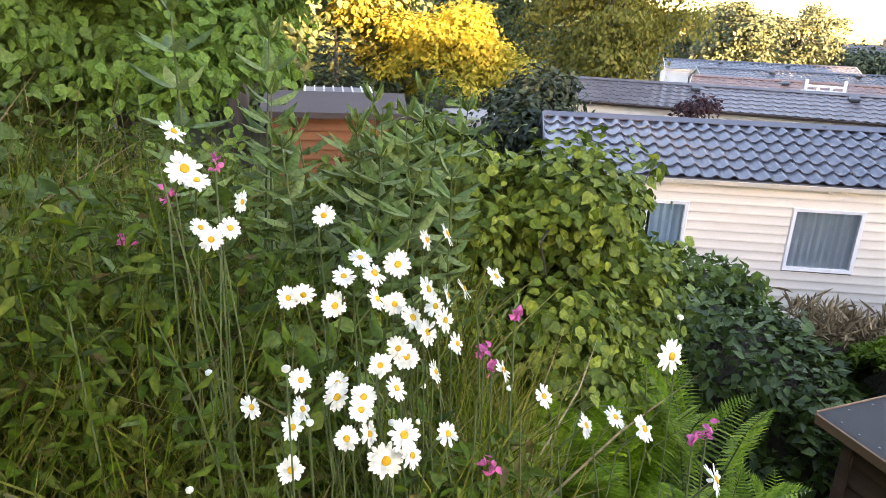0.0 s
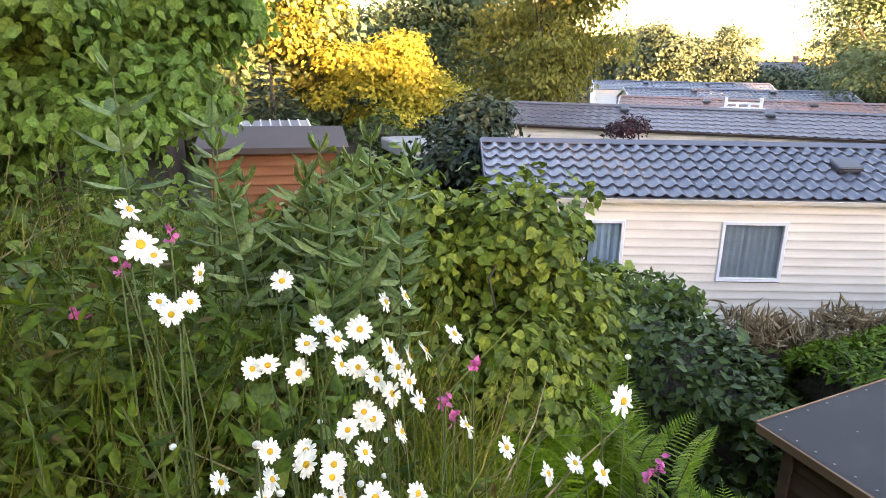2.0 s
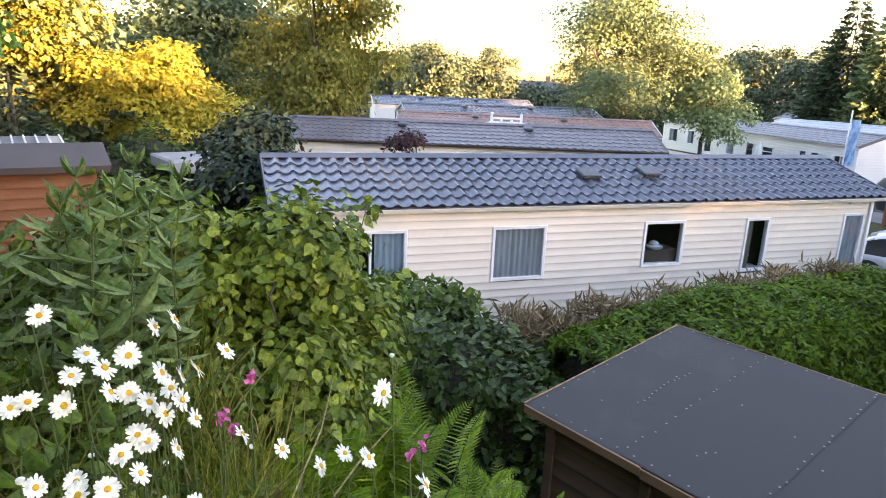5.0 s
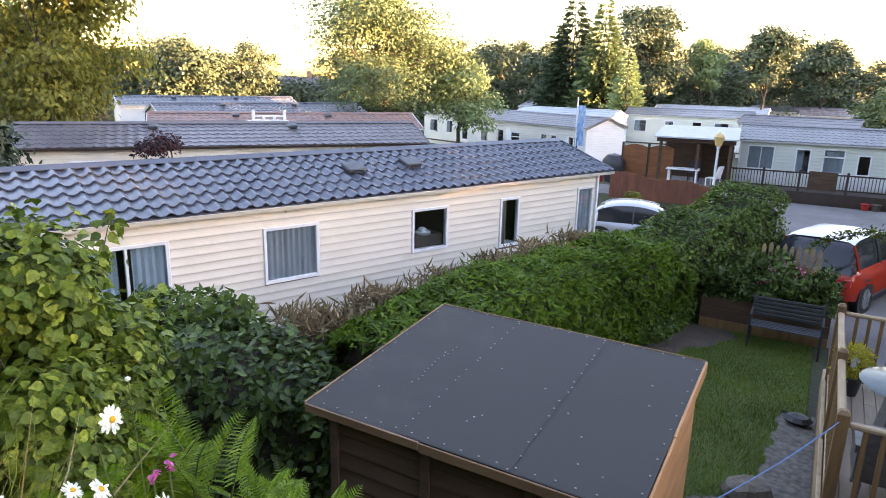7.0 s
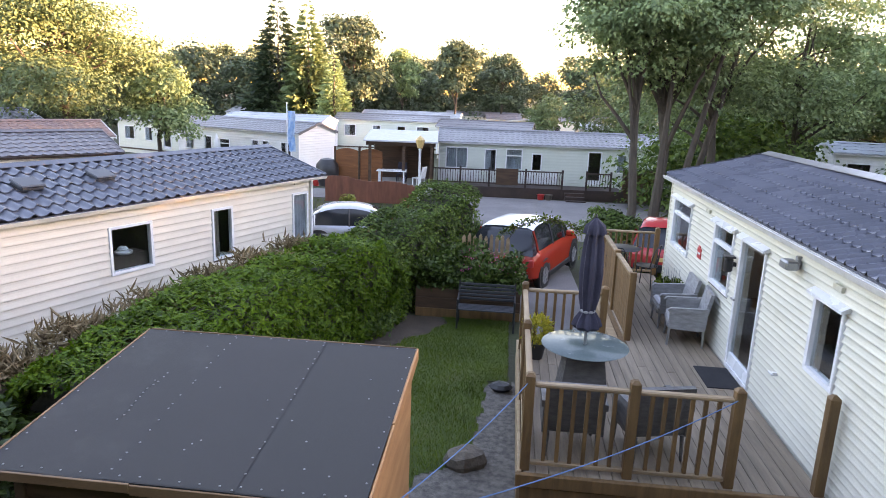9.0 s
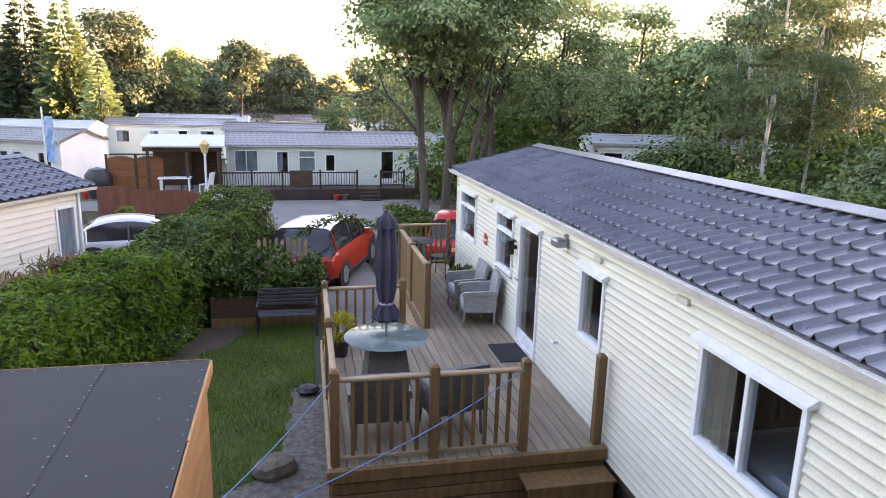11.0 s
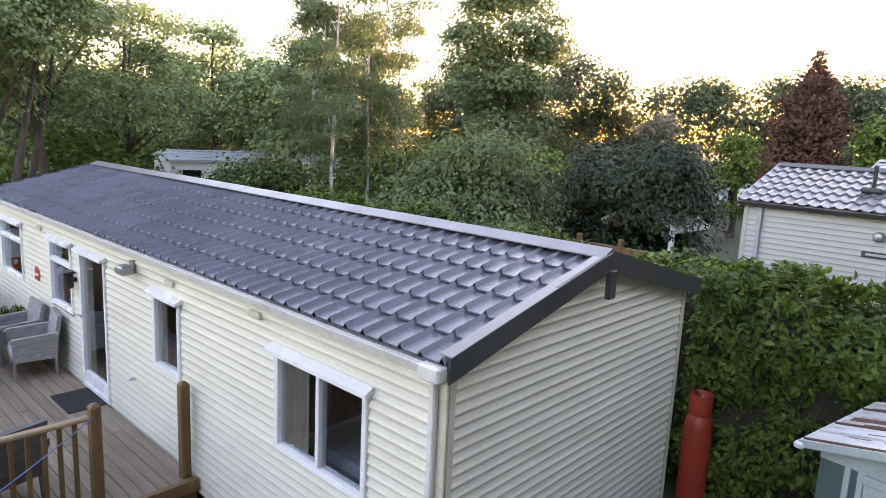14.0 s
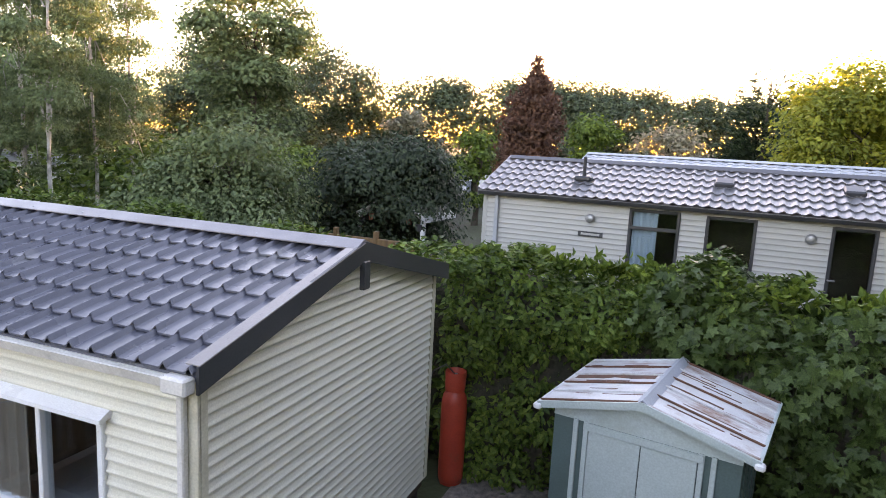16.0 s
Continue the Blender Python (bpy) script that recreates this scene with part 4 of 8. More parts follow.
for label, x, y, turn, L, e, side_m, roof_m, rise, trim in OTHER:
    zg = gz(x, y) - 0.15
    h = e - zg
    win = [(L * 0.12, L * 0.12 + 1.0, h - 1.4, h - 0.4, "plain", None), (L * 0.35, L * 0.35 + 0.9, h - 1.4, h - 0.4, "plain", None), (L * 0.62, L * 0.62 + 1.0, h - 1.4, h - 0.4, "plain", None)]
    v = caravan(label, pose(x, y, zg, 0, 0, turn), L, 3.5, h, rise, side_m, roof_m, win, near=False, gutter=trim, verge=trim if trim is UPVC else roof_m, wave=0.3, course=0.34, fine=5)
    for k in range(2):
        part("roof_vent", Mesh().box(-0.15, -0.15, 0, 0.15, 0.15, 0.12, 0.03), CHARCOAL, v, m=pose(L * (0.3 + 0.35 * k), 1.3, h + rise * 0.78 + 0.02, 16))

# the pale caravan across the road, with a dark deck
E_AT = pose(-3.9, 36.0, -1.05, 0, 0, 4)
E_OPEN = [(0.35, 1.55, 1.35, 2.5, "mullion", (CURTAIN, [(0.4, 1.5)])), (2.45, 3.1, 1.25, 2.45, "plain", (CURTAIN, [(2.5, 2.8)])), (3.6, 4.5, 1.35, 2.5, "transom", (CURTAIN, [(3.65, 4.45)])), (5.0, 5.55, 1.35, 2.3, "plain", None),
          (8.0, 8.75, 0.75, 2.5, "door", None), (9.55, 10.1, 1.4, 2.4, "plain", (CURTAIN, [(9.6, 10.05)]))]
caravan("pale green-white static caravan with grey roof across the road", E_AT, 12.3, 3.6, 2.75, 0.62, PALESIDE, GREYTILE, E_OPEN, pitch=0.16, near=False, wave=0.3, course=0.34, fine=5)

# the white caravan with a flag by its gable
F_AT = pose(-23.4, 45.0, -1.45, 0, 0, -23)
F_OPEN = [(0.7, 1.5, 1.3, 2.2, "plain", (CURTAIN, [(0.75, 1.2)])), (2.6, 3.3, 0.6, 2.3, "door", None), (4.0, 5.0, 1.2, 2.2, "transom", None), (7.0, 7.6, 1.2, 2.3, "plain", None), (7.9, 8.5, 1.2, 2.3, "plain", None), (9.5, 10.4, 0.9, 2.3, "mullion", None)]
caravan("white static caravan with a dark grey roof", F_AT, 11.0, 3.7, 2.9, 0.6, WHITESIDE, GREYTILE, F_OPEN, pitch=0.16, near=False, wave=0.3, course=0.34, fine=4, verge=BROWNTILE)

# the grey caravan beyond the hedge
D_AT = pose(13.25, 4.75, 0.40, 0, 0, -92)


def dx(y):
    return 4.75 - y


D_OPEN = [(dx(1.82), dx(0.9), 1.55, 2.68, "transom", (BLUECURTAIN, [(dx(1.75), dx(1.3))])), (dx(0.46), dx(-0.38), 0.75, 2.66, "door", None), (dx(-1.52), dx(-2.2), 0.75, 2.66, "door", None),
          (dx(-3.6), dx(-4.6), 1.55, 2.6, "plain", None)]
van_d = caravan("grey lapped-board static caravan with grey tiled roof and dark trim", D_AT, 11.0, 3.7, 2.8, 0.63, GREYSIDE, GREYTILE, D_OPEN, pitch=0.1, near=True, ridge=CHARCOAL, verge=GREYTILE,
                gutter=CHARCOAL, corner=GREYSIDE, wave=0.2, course=0.33, fine=8, lift=0.035, step=0.035, frame_mat=CHARCOAL)
part("flue", Mesh().box(-0.17, -0.15, 0, 0.17, 0.15, 0.10, 0.03).tube([(0, 0, 0.08), (0, 0, 0.48)], 0.035, 8), CHARCOAL, van_d, m=pose(dx(2.9), 0.75, 3.09))
for y, d in ((0.25, 1.0), (-1.9, 1.0)):
    part("roof_vent", Mesh().box(-0.17, -0.17, 0, 0.17, 0.17, 0.12, 0.03), CHARCOAL, van_d, m=pose(dx(y), d, 3.17, 17))
part("name_board", Mesh().box(dx(2.76), -0.05, 2.06, dx(2.28), -0.03, 2.16, 0.02), CHARCOAL, van_d)
part("bar", Mesh().box(dx(2.70), -0.053, 2.09, dx(2.34), -0.0505, 2.13), GREYSIDE, van_d)
for y, z in ((2.54, 2.42), (-1.22, 2.42)):
    part("bulkhead_lamp", Mesh().lathe([(0.09, 0), (0.09, 0.04), (0.06, 0.08), (0.02, 0.09)], 14, m=pose(dx(y), -0.03, z, 90)), STEEL, van_d)
part("downpipe", Mesh().box(0.25, -0.09, 0.3, 0.33, -0.03, 2.74, 0.01), PALEROOF, van_d)
# the pale blue roof behind it
caravan("static caravan with a pale blue-grey roof", pose(19.6, 4.1, 0.5, 0, 0, -92), 11.0, 3.7, 2.95, 0.5, WHITESIDE, PALEROOF, (), near=False, wave=0.3, course=0.34, fine=4)

# far white caravans in rows
FAR = [(-26, 58, -8, 9.5, 2.7), (-16.5, 61, 4, 10.5, 2.9), (-6.5, 57, -6, 8.0, 2.8), (-17, 74, 0, 11, 2.9), (-31, 70, -12, 11, 2.8), (-3, 76, 8, 10, 2.9), (6, 62, -5, 9, 2.8), (-31, 50, -20, 9, 2.6), (10, 84, 4, 11, 2.8),
       (20, 41, -30, 9, 2.7), (34.5, -0.4, -93, 8, 2.6), (30, 34, -50, 10, 2.8), (17, 47, -30, 9, 2.8), (46, 9, -85, 10, 2.8), (52, 3, -95, 9, 2.9), (40, -2, -95, 9, 2.6), (58, -4, -100, 10, 2.8), (-9, 88, 0, 11, 2.8), (44, 20, -70, 10, 2.8)]
for i, (x, y, turn, L, h) in enumerate(FAR):
    zg = gz(x, y) - 0.05
    if x > 35:
        zg = gz(x, y) - 0.4
    win = [(L * a, L * a + w, h - 1.5, h - 0.45, "plain", (CURTAIN, [(L * a + 0.05, L * a + w * 0.5)])) for a, w in ((0.08, 1.1), (0.33, 0.8), (0.72, 1.2))] + [(L * 0.55, L * 0.55 + 0.8, 0.55, h - 0.45, "door", None)]
    caravan("white static caravan among trees, far off", pose(x, y, zg, 0, 0, turn), L, 3.6, h, 0.5, (WHITESIDE, PALESIDE, CREAM)[i % 3], (PALEROOF, GREYTILE, BROWNTILE)[(i * 7) % 3], win, near=False, wave=0.6, course=0.7, fine=3, pitch=0.2)


# two white caravans seen between the trees behind the plot
for x, y, turn, L, h in ((14.1, 31.2, -12, 7.0, 2.75), (22.6, 30.2, -38, 8.0, 2.5)):
    caravan("white static caravan half hidden among trees", pose(x, y, -0.45, 0, 0, turn), L, 3.4, h, 0.35, WHITESIDE, PALEROOF,
            [(0.5, 1.5, h - 1.5, h - 0.4, "plain", None), (3.4, 4.3, h - 1.9, h - 0.4, "plain", (CURTAIN, [(3.45, 3.9)])), (5.2, 6.1, 0.6, h - 0.4, "door", None)], near=False, wave=0.6, course=0.7, fine=3, pitch=0.2)


# ---- deck ----
DECK = 0.6
deck = thing("deck", pose(0, 0, 0), "weathered timber deck with railing along the caravan", "deck")
frame_m = Mesh().box(0.30, 6.50, DECK - 0.17, 3.17, 10.0, DECK - 0.035).box(1.85, 10.0, DECK - 0.17, 3.17, 14.55, DECK - 0.035)
for x, y in ((0.4, 6.6), (1.7, 6.6), (3.05, 6.6), (0.4, 8.3), (1.7, 8.3), (3.05, 8.3), (0.4, 9.9), (3.05, 9.9), (1.95, 12.2), (3.05, 12.2), (1.95, 14.4), (3.05, 14.4)):
    frame_m.box(x - 0.05, y - 0.05, gz(x, y) - 0.1, x + 0.05, y + 0.05, DECK - 0.17)
part("deck_frame", frame_m, POSTWOOD, deck)
rb = random.Random(3)
x = 0.32
while x < 3.10:
    y0, y1 = (6.46, 10.02) if x < 1.84 else (6.46, 14.58)
    cuts = [y0] + [y for y in (8.6 + rb.uniform(-0.9, 0.9), 12.0 + rb.uniform(-0.9, 0.9)) if y0 + 0.8 < y < y1 - 0.8] + [y1]
    for a, b in zip(cuts, cuts[1:]):
        part("deck_board", Mesh().box(x, a + 0.003, DECK - 0.034, x + 0.118, b - 0.003, DECK + rb.uniform(-0.001, 0.0015), 0.004), DECKWOOD, deck)
    x += 0.124
for z in (0.17, 0.31, 0.45):
    part("skirt_board", Mesh().box(0.29, 6.432, z - 0.125, 3.17, 6.458, z, 0.004), POSTWOOD, deck)
part("edge_board", Mesh().box(0.24, 6.40, 0.47, 3.19, 6.457, DECK + 0.004, 0.006), POSTWOOD, deck)
part("edge_board", Mesh().box(0.255, 6.46, 0.30, 0.298, 10.04, DECK + 0.012, 0.006), RAILWOOD, deck)
part("edge_board", Mesh().box(1.70, 10.03, 0.25, 1.84, 14.5, DECK - 0.02, 0.006), RAILWOOD, deck)
part("skirt_board", Mesh().box(0.268, 6.47, 0.02, 0.292, 10.0, 0.28, 0.004), POSTWOOD, deck)
for k, (y0, z) in enumerate(((6.10, 0.41), (5.78, 0.21))):
    part("step", Mesh().box(2.20, y0, z - 0.035, 3.16, 6.395 if k == 0 else 6.09, z, 0.005).box(2.22, y0 + 0.015, 0.0, 3.14, y0 + 0.04, z - 0.036), POSTWOOD, deck)


def railing_post(x, y, top=1.63, foot=DECK):
    me = Mesh().box(x - 0.047, y - 0.047, foot, x + 0.047, y + 0.047, top - 0.03, 0.006)
    me.add([(x - 0.047, y - 0.047, top - 0.03), (x + 0.047, y - 0.047, top - 0.03), (x + 0.047, y + 0.047, top - 0.03), (x - 0.047, y + 0.047, top - 0.03),
            (x - 0.02, y - 0.02, top), (x + 0.02, y - 0.02, top), (x + 0.02, y + 0.02, top), (x - 0.02, y + 0.02, top)],
           [(0, 1, 5, 4), (1, 2, 6, 5), (2, 3, 7, 6), (3, 0, 4, 7), (4, 5, 6, 7)])
    part("post", me, POSTWOOD, deck)


def railing(a, b, spindles, zt=1.53, zb=0.70):
    """Rails and spindles between two posts."""
    a, b = Vector(a), Vector(b)
    d = b - a
    L = d.length - 0.094
    m = pose(a.x, a.y, 0, 0, 0, math.degrees(math.atan2(d.y, d.x)))
    part("top_rail", Mesh().box(0.047, -0.034, zt - 0.045, 0.047 + L, 0.034, zt, 0.012), RAILWOOD, deck, m=m)
    part("bottom_rail", Mesh().box(0.047, -0.026, zb - 0.045, 0.047 + L, 0.026, zb, 0.008), RAILWOOD, deck, m=m)
    for i in range(spindles):
        x = 0.047 + L * (i + 1) / (spindles + 1)
        part("spindle", Mesh().box(x - 0.019, -0.019, zb, x + 0.019, 0.019, zt - 0.045, 0.004), POSTWOOD, deck, m=m)


for x, y in ((0.327, 6.53), (1.317, 6.53), (2.27, 6.53), (3.1, 6.53), (0.327, 8.05), (0.327, 9.7), (1.45, 9.72), (1.93, 14.5), (3.16, 14.5)):
    railing_post(x, y)
railing((0.327, 6.53), (1.317, 6.53), 6)
railing((1.317, 6.53), (2.27, 6.53), 6)
railing((0.327, 6.53), (0.327, 8.05), 9)
railing((0.327, 8.05), (0.327, 9.7), 10)
railing((0.327, 9.7), (1.45, 9.72), 7)
railing((1.93, 14.5), (3.16, 14.5), 9)
# the close-boarded screen
screen = thing("timber_screen", pose(0, 0, 0), "brown close-boarded timber screen on the deck", "fence")
for y in (10.40, 11.9, 13.4):
    part("post", Mesh().box(1.90, y - 0.047, DECK, 1.995, y + 0.047, 1.68, 0.006), POSTWOOD, screen)
for y0, y1 in ((10.447, 11.853), (11.947, 13.353)):
    part("cap_rail", Mesh().box(1.905, y0, 1.60, 1.985, y1, 1.64, 0.006), RAILWOOD, screen)
    k = 13
    for i in range(k):
        a = y0 + (y1 - y0) * i / k
        part("screen_board", Mesh().box(1.935, a + 0.002, DECK + 0.03, 1.957, a + (y1 - y0) / k - 0.002, 1.60, 0.003), POSTWOOD, screen)

# ---- shed with felt roof ----
SX0, SX1, SY0, SY1, SZ0, SZ1 = -3.02, -0.68, 3.82, 5.74, 1.93, 2.10
shed = thing("garden_shed", pose(0, 0, 0), "dark brown timber shed with grey felt roof", "shed")


def slope_z(y):
    return SZ0 + (SZ1 - SZ0) * (y - SY0) / (SY1 - SY0)


bx0, bx1, by0, by1 = SX0 + 0.14, SX1 - 0.05, SY0 + 0.14, SY1 - 0.14
body = Mesh().prism([(by0, 0), (by1, 0), (by1, slope_z(by1) - 0.06), (by0, slope_z(by0) - 0.06)], bx0, bx1, "x")
shed_wall = part("wall", body, SHEDWOOD, shed)
for i in range(13):
    z = 0.05 + i * 0.135
    part("cladding_board", board(bx1 - bx0, 0.135, 0.018, SHEDWOOD), None, shed_wall, m=pose(bx0, by0, z))
    part("cladding_board", board(by1 - by0, 0.135, 0.018, SHEDWOOD), None, shed_wall, m=pose(bx0, by1, z, 0, 0, -90))
for x in (bx0 - 0.02, bx0 + 0.75, bx0 + 1.5):
    part("batten", Mesh().box(x, by0 - 0.045, 0.02, x + 0.07, by0 - 0.019, slope_z(by0) - 0.07, 0.004), SHEDWOOD, shed)
side_b = Mesh().prism([(SY0 + 0.05, 0.1), (SY1 - 0.05, 0.1), (SY1 - 0.05, slope_z(SY1 - 0.05) - 0.05), (SY0 + 0.05, slope_z(SY0 + 0.05) - 0.05)], SX1 - 0.049, SX1 - 0.025, "x")
part("side_panel", side_b, FASCIA, shed, "bright orange-brown boarded side")
part("roof_board", Mesh().prism([(SY0, SZ0 - 0.035), (SY1, SZ1 - 0.035), (SY1, SZ1 - 0.006), (SY0, SZ0 - 0.006)], SX0, SX1 - 0.02, "x"), SHEDWOOD, shed)
tilt = math.degrees(math.atan2(SZ1 - SZ0, SY1 - SY0))
S = math.hypot(SZ1 - SZ0, SY1 - SY0)
edges = [SX0 - 0.005, SX0 + 0.80, SX0 + 1.58, SX1 + 0.002]
for i, (a, b) in enumerate(zip(edges, edges[1:])):
    nx, ny = 14, 18
    lift = 0.0035 * (i % 2)
    v = [(a - (0.02 if i else 0) + (b - a + 0.02) * p / nx, S * q / ny - 0.004, 0.002 + lift + 0.003 * noise.noise((a + p * 0.13, q * 0.21, 4.0))) for q in range(ny + 1) for p in range(nx + 1)]
    m = Mesh().add(v, [(q * (nx + 1) + p, q * (nx + 1) + p + 1, (q + 1) * (nx + 1) + p + 1, (q + 1) * (nx + 1) + p) for q in range(ny) for p in range(nx)])
    m.box(a, -0.012, -0.05, b, -0.004, lift, 0.0)
    part("felt_strip", m, FELT, shed, soft=True, m=pose(0, SY0, SZ0, tilt))
part("edge_trim", Mesh().box(SX0, -0.03, -0.06, SX0 + 0.95, -0.013, 0.004, 0.003).box(SX0 + 0.95, -0.027, -0.075, SX1, -0.013, -0.004, 0.003), EDGEWOOD, shed, "pale brown edging strip", m=pose(0, SY0, SZ0, tilt))
part("edge_trim", Mesh().box(SX0 - 0.02, -0.01, -0.03, SX0 - 0.006, S, 0.008, 0.003), EDGEWOOD, shed, m=pose(0, SY0, SZ0, tilt))
part("edge_trim", Mesh().box(SX0, S, -0.03, SX1, S + 0.012, 0.008, 0.003), EDGEWOOD, shed, m=pose(0, SY0, SZ0, tilt))
part("fascia_board", Mesh().box(SX1 + 0.003, S * 0.42, -0.10, SX1 + 0.022, S, 0.006, 0.004).box(SX1 + 0.006, 0, -0.14, SX1 + 0.025, S * 0.42 - 0.003, 0.0, 0.004), FASCIA, shed, m=pose(0, SY0, SZ0, tilt))
nails = Mesh()
rn = random.Random(8)
spots = [(e + rn.uniform(-0.012, 0.012), S * (k + rn.uniform(0, 0.8)) / 17) for e in (edges[1] - 0.01, edges[2] - 0.01) for k in range(17)]
spots += [(SX0 + 0.03 + rn.uniform(0, 0.01), S * k / 11) for k in range(12)] + [(SX1 - 0.03, S * k / 11) for k in range(12)]
spots += [(SX0 + (SX1 - SX0) * k / 19, 0.03 + rn.uniform(0, 0.02)) for k in range(20)] + [(SX0 + (SX1 - SX0) * k / 15, S - 0.03) for k in range(16)]
spots += [(rn.uniform(SX0 + 0.3, SX1 - 0.2), rn.uniform(0.2, S - 0.2)) for k in range(14)]
spots += [((edges[1] + edges[0]) / 2 + 0.12 + rn.uniform(-0.03, 0.03), S * (0.3 + 0.03 * k)) for k in range(12)]
for x, s in spots:
    if 0 < s < S and SX0 < x < SX1:
        nails.lathe([(0.0075, 0), (0.0075, 0.002), (0.004, 0.004)], 6, m=Matrix.Translation((x, s, 0.0065)))
tagged(part("felt_nails", nails, NAILS, shed, "clout nails", m=pose(0, SY0, SZ0, tilt)), kind="stuff")


# ---- blue ropes ----
def rope(a, b, sag, name="rope"):
    a, b = Vector(a), Vector(b)
    pts = [a.lerp(b, i / 24) - Vector((0, 0, sag * 4 * (i / 24) * (1 - i / 24))) for i in range(25)]
    return solid(name, Mesh().tube(pts, 0.005, 6), ROPE, "thin blue rope tied between deck post and shed", "rope", "blue ropes", soft=True)


rope((0.30, 6.48, 1.53), (-0.655, 3.86, 1.80), 0.06)
rope((2.24, 6.48, 1.52), (-0.655, 3.90, 1.74), 0.10)


# ---- trees and shrubs ----
def spread(rng, n):
    d = rng.normal(size=(n, 3))
    return d / np.linalg.norm(d, axis=1, keepdims=True)


def crown_mesh(name, mat, rng, centres, radii, n, size, shape=OVAL, flat=0.8, droop=0.25, wide=0.62, fill=0.3):
    """Leaves in clumps: most near the skin of each clump."""
    centres, radii = np.array(centres, float), np.array(radii, float)
    pick = rng.choice(len(centres), n, p=radii ** 2 / np.sum(radii ** 2))
    d = spread(rng, n)
    d[:, 2] = np.where(d[:, 2] < -0.35, -d[:, 2] * 0.6, d[:, 2])
    depth = 1 - fill * rng.random(n) ** 1.6 + 0.12 * rng.normal(size=n)
    ripple = 1 + 0.16 * np.sin(d[:, 0] * 7 + pick) * np.sin(d[:, 1] * 6 + pick * 2.1) + 0.1 * np.sin(d[:, 2] * 11 + pick)
    p = centres[pick] + d * (radii[pick] * depth * ripple)[:, None] * np.array([1, 1, flat])
    face = d * 0.75 + spread(rng, n) * 0.62 + np.array([0, 0, 0.45])
    along = np.cross(face, spread(rng, n)) + d * 0.25 + np.array([0, 0, -droop])
    L = size * rng.uniform(0.6, 1.25, n)
    return blades(name, mat, p, along, np.cross(along, face), L, L * wide, shape)


def limbs(m, foot, top, r, targets, rng, n=8):
    """A tapered trunk with limbs to the targets."""
    foot, top = Vector(foot), Vector(top)
    pts = [foot.lerp(top, i / 6) + Vector((rng.normal() * r * 0.5, rng.normal() * r * 0.5, 0)) * (0 if i == 0 else 1) for i in range(7)]
    m.tube(pts, [r * 1.25] + [r * (1 - 0.72 * i / 6) for i in range(1, 7)], n)
    for t in targets:
        t = Vector(t)
        k = rng.uniform(0.3, 0.9)
        a = foot.lerp(top, k)
        mid = a.lerp(t, 0.5) + Vector((rng.normal() * 0.2, rng.normal() * 0.2, rng.uniform(0, 0.4)))
        rr = r * (1 - 0.72 * k) * 0.7
        m.tube([a, a.lerp(mid, 0.5) + Vector((0, 0, 0.05)), mid, t], [rr, rr * 0.75, rr * 0.5, rr * 0.15], 5)


def tree(label, x, y, height, r, mat, leaves=6000, size=0.3, low=0.25, seed=1, bark=None, trunk=0.16, lobes=16, lobe=0.42, shape=OVAL, droop=0.25, foot=None, category="tree", name="tree", group=""):
    """A broad-leaved tree: trunk and limbs, and a crown of many clumps of leaves with gaps."""
    rng = np.random.default_rng(seed)
    z0 = gz(x, y) - 0.05 if foot is None else foot
    top = height
    mid, half = (low + 1) / 2 * top, (1 - low) / 2 * top
    cs, rs = [], []
    for i in range(lobes):
        d = spread(rng, 1)[0]
        q = rng.uniform(0.35, 0.8)
        taper = 1.0 - 0.35 * max(0.0, d[2])
        c = (d[0] * q * r * taper, d[1] * q * r * taper, mid + d[2] * q * half * 0.95)
        cs.append(c)
        rs.append(min(r, half) * lobe * rng.uniform(0.7, 1.25))
    if len(label.split()) < 4:
        label += " beyond the caravans"
    ob = thing(name, pose(x, y, z0), label, category, group)
    w = Mesh()
    limbs(w, (0, 0, -0.1), (rng.normal() * 0.1, rng.normal() * 0.1, top * 0.82), trunk, [cs[i] for i in range(0, lobes, 2)], rng)
    part("trunk", w, bark or BARK, ob, soft=True)
    part("crown", crown_mesh("crown", mat, rng, cs, rs, int(leaves * 1.7), size * 0.78, shape, droop=droop, fill=0.45), None, ob)
    return ob


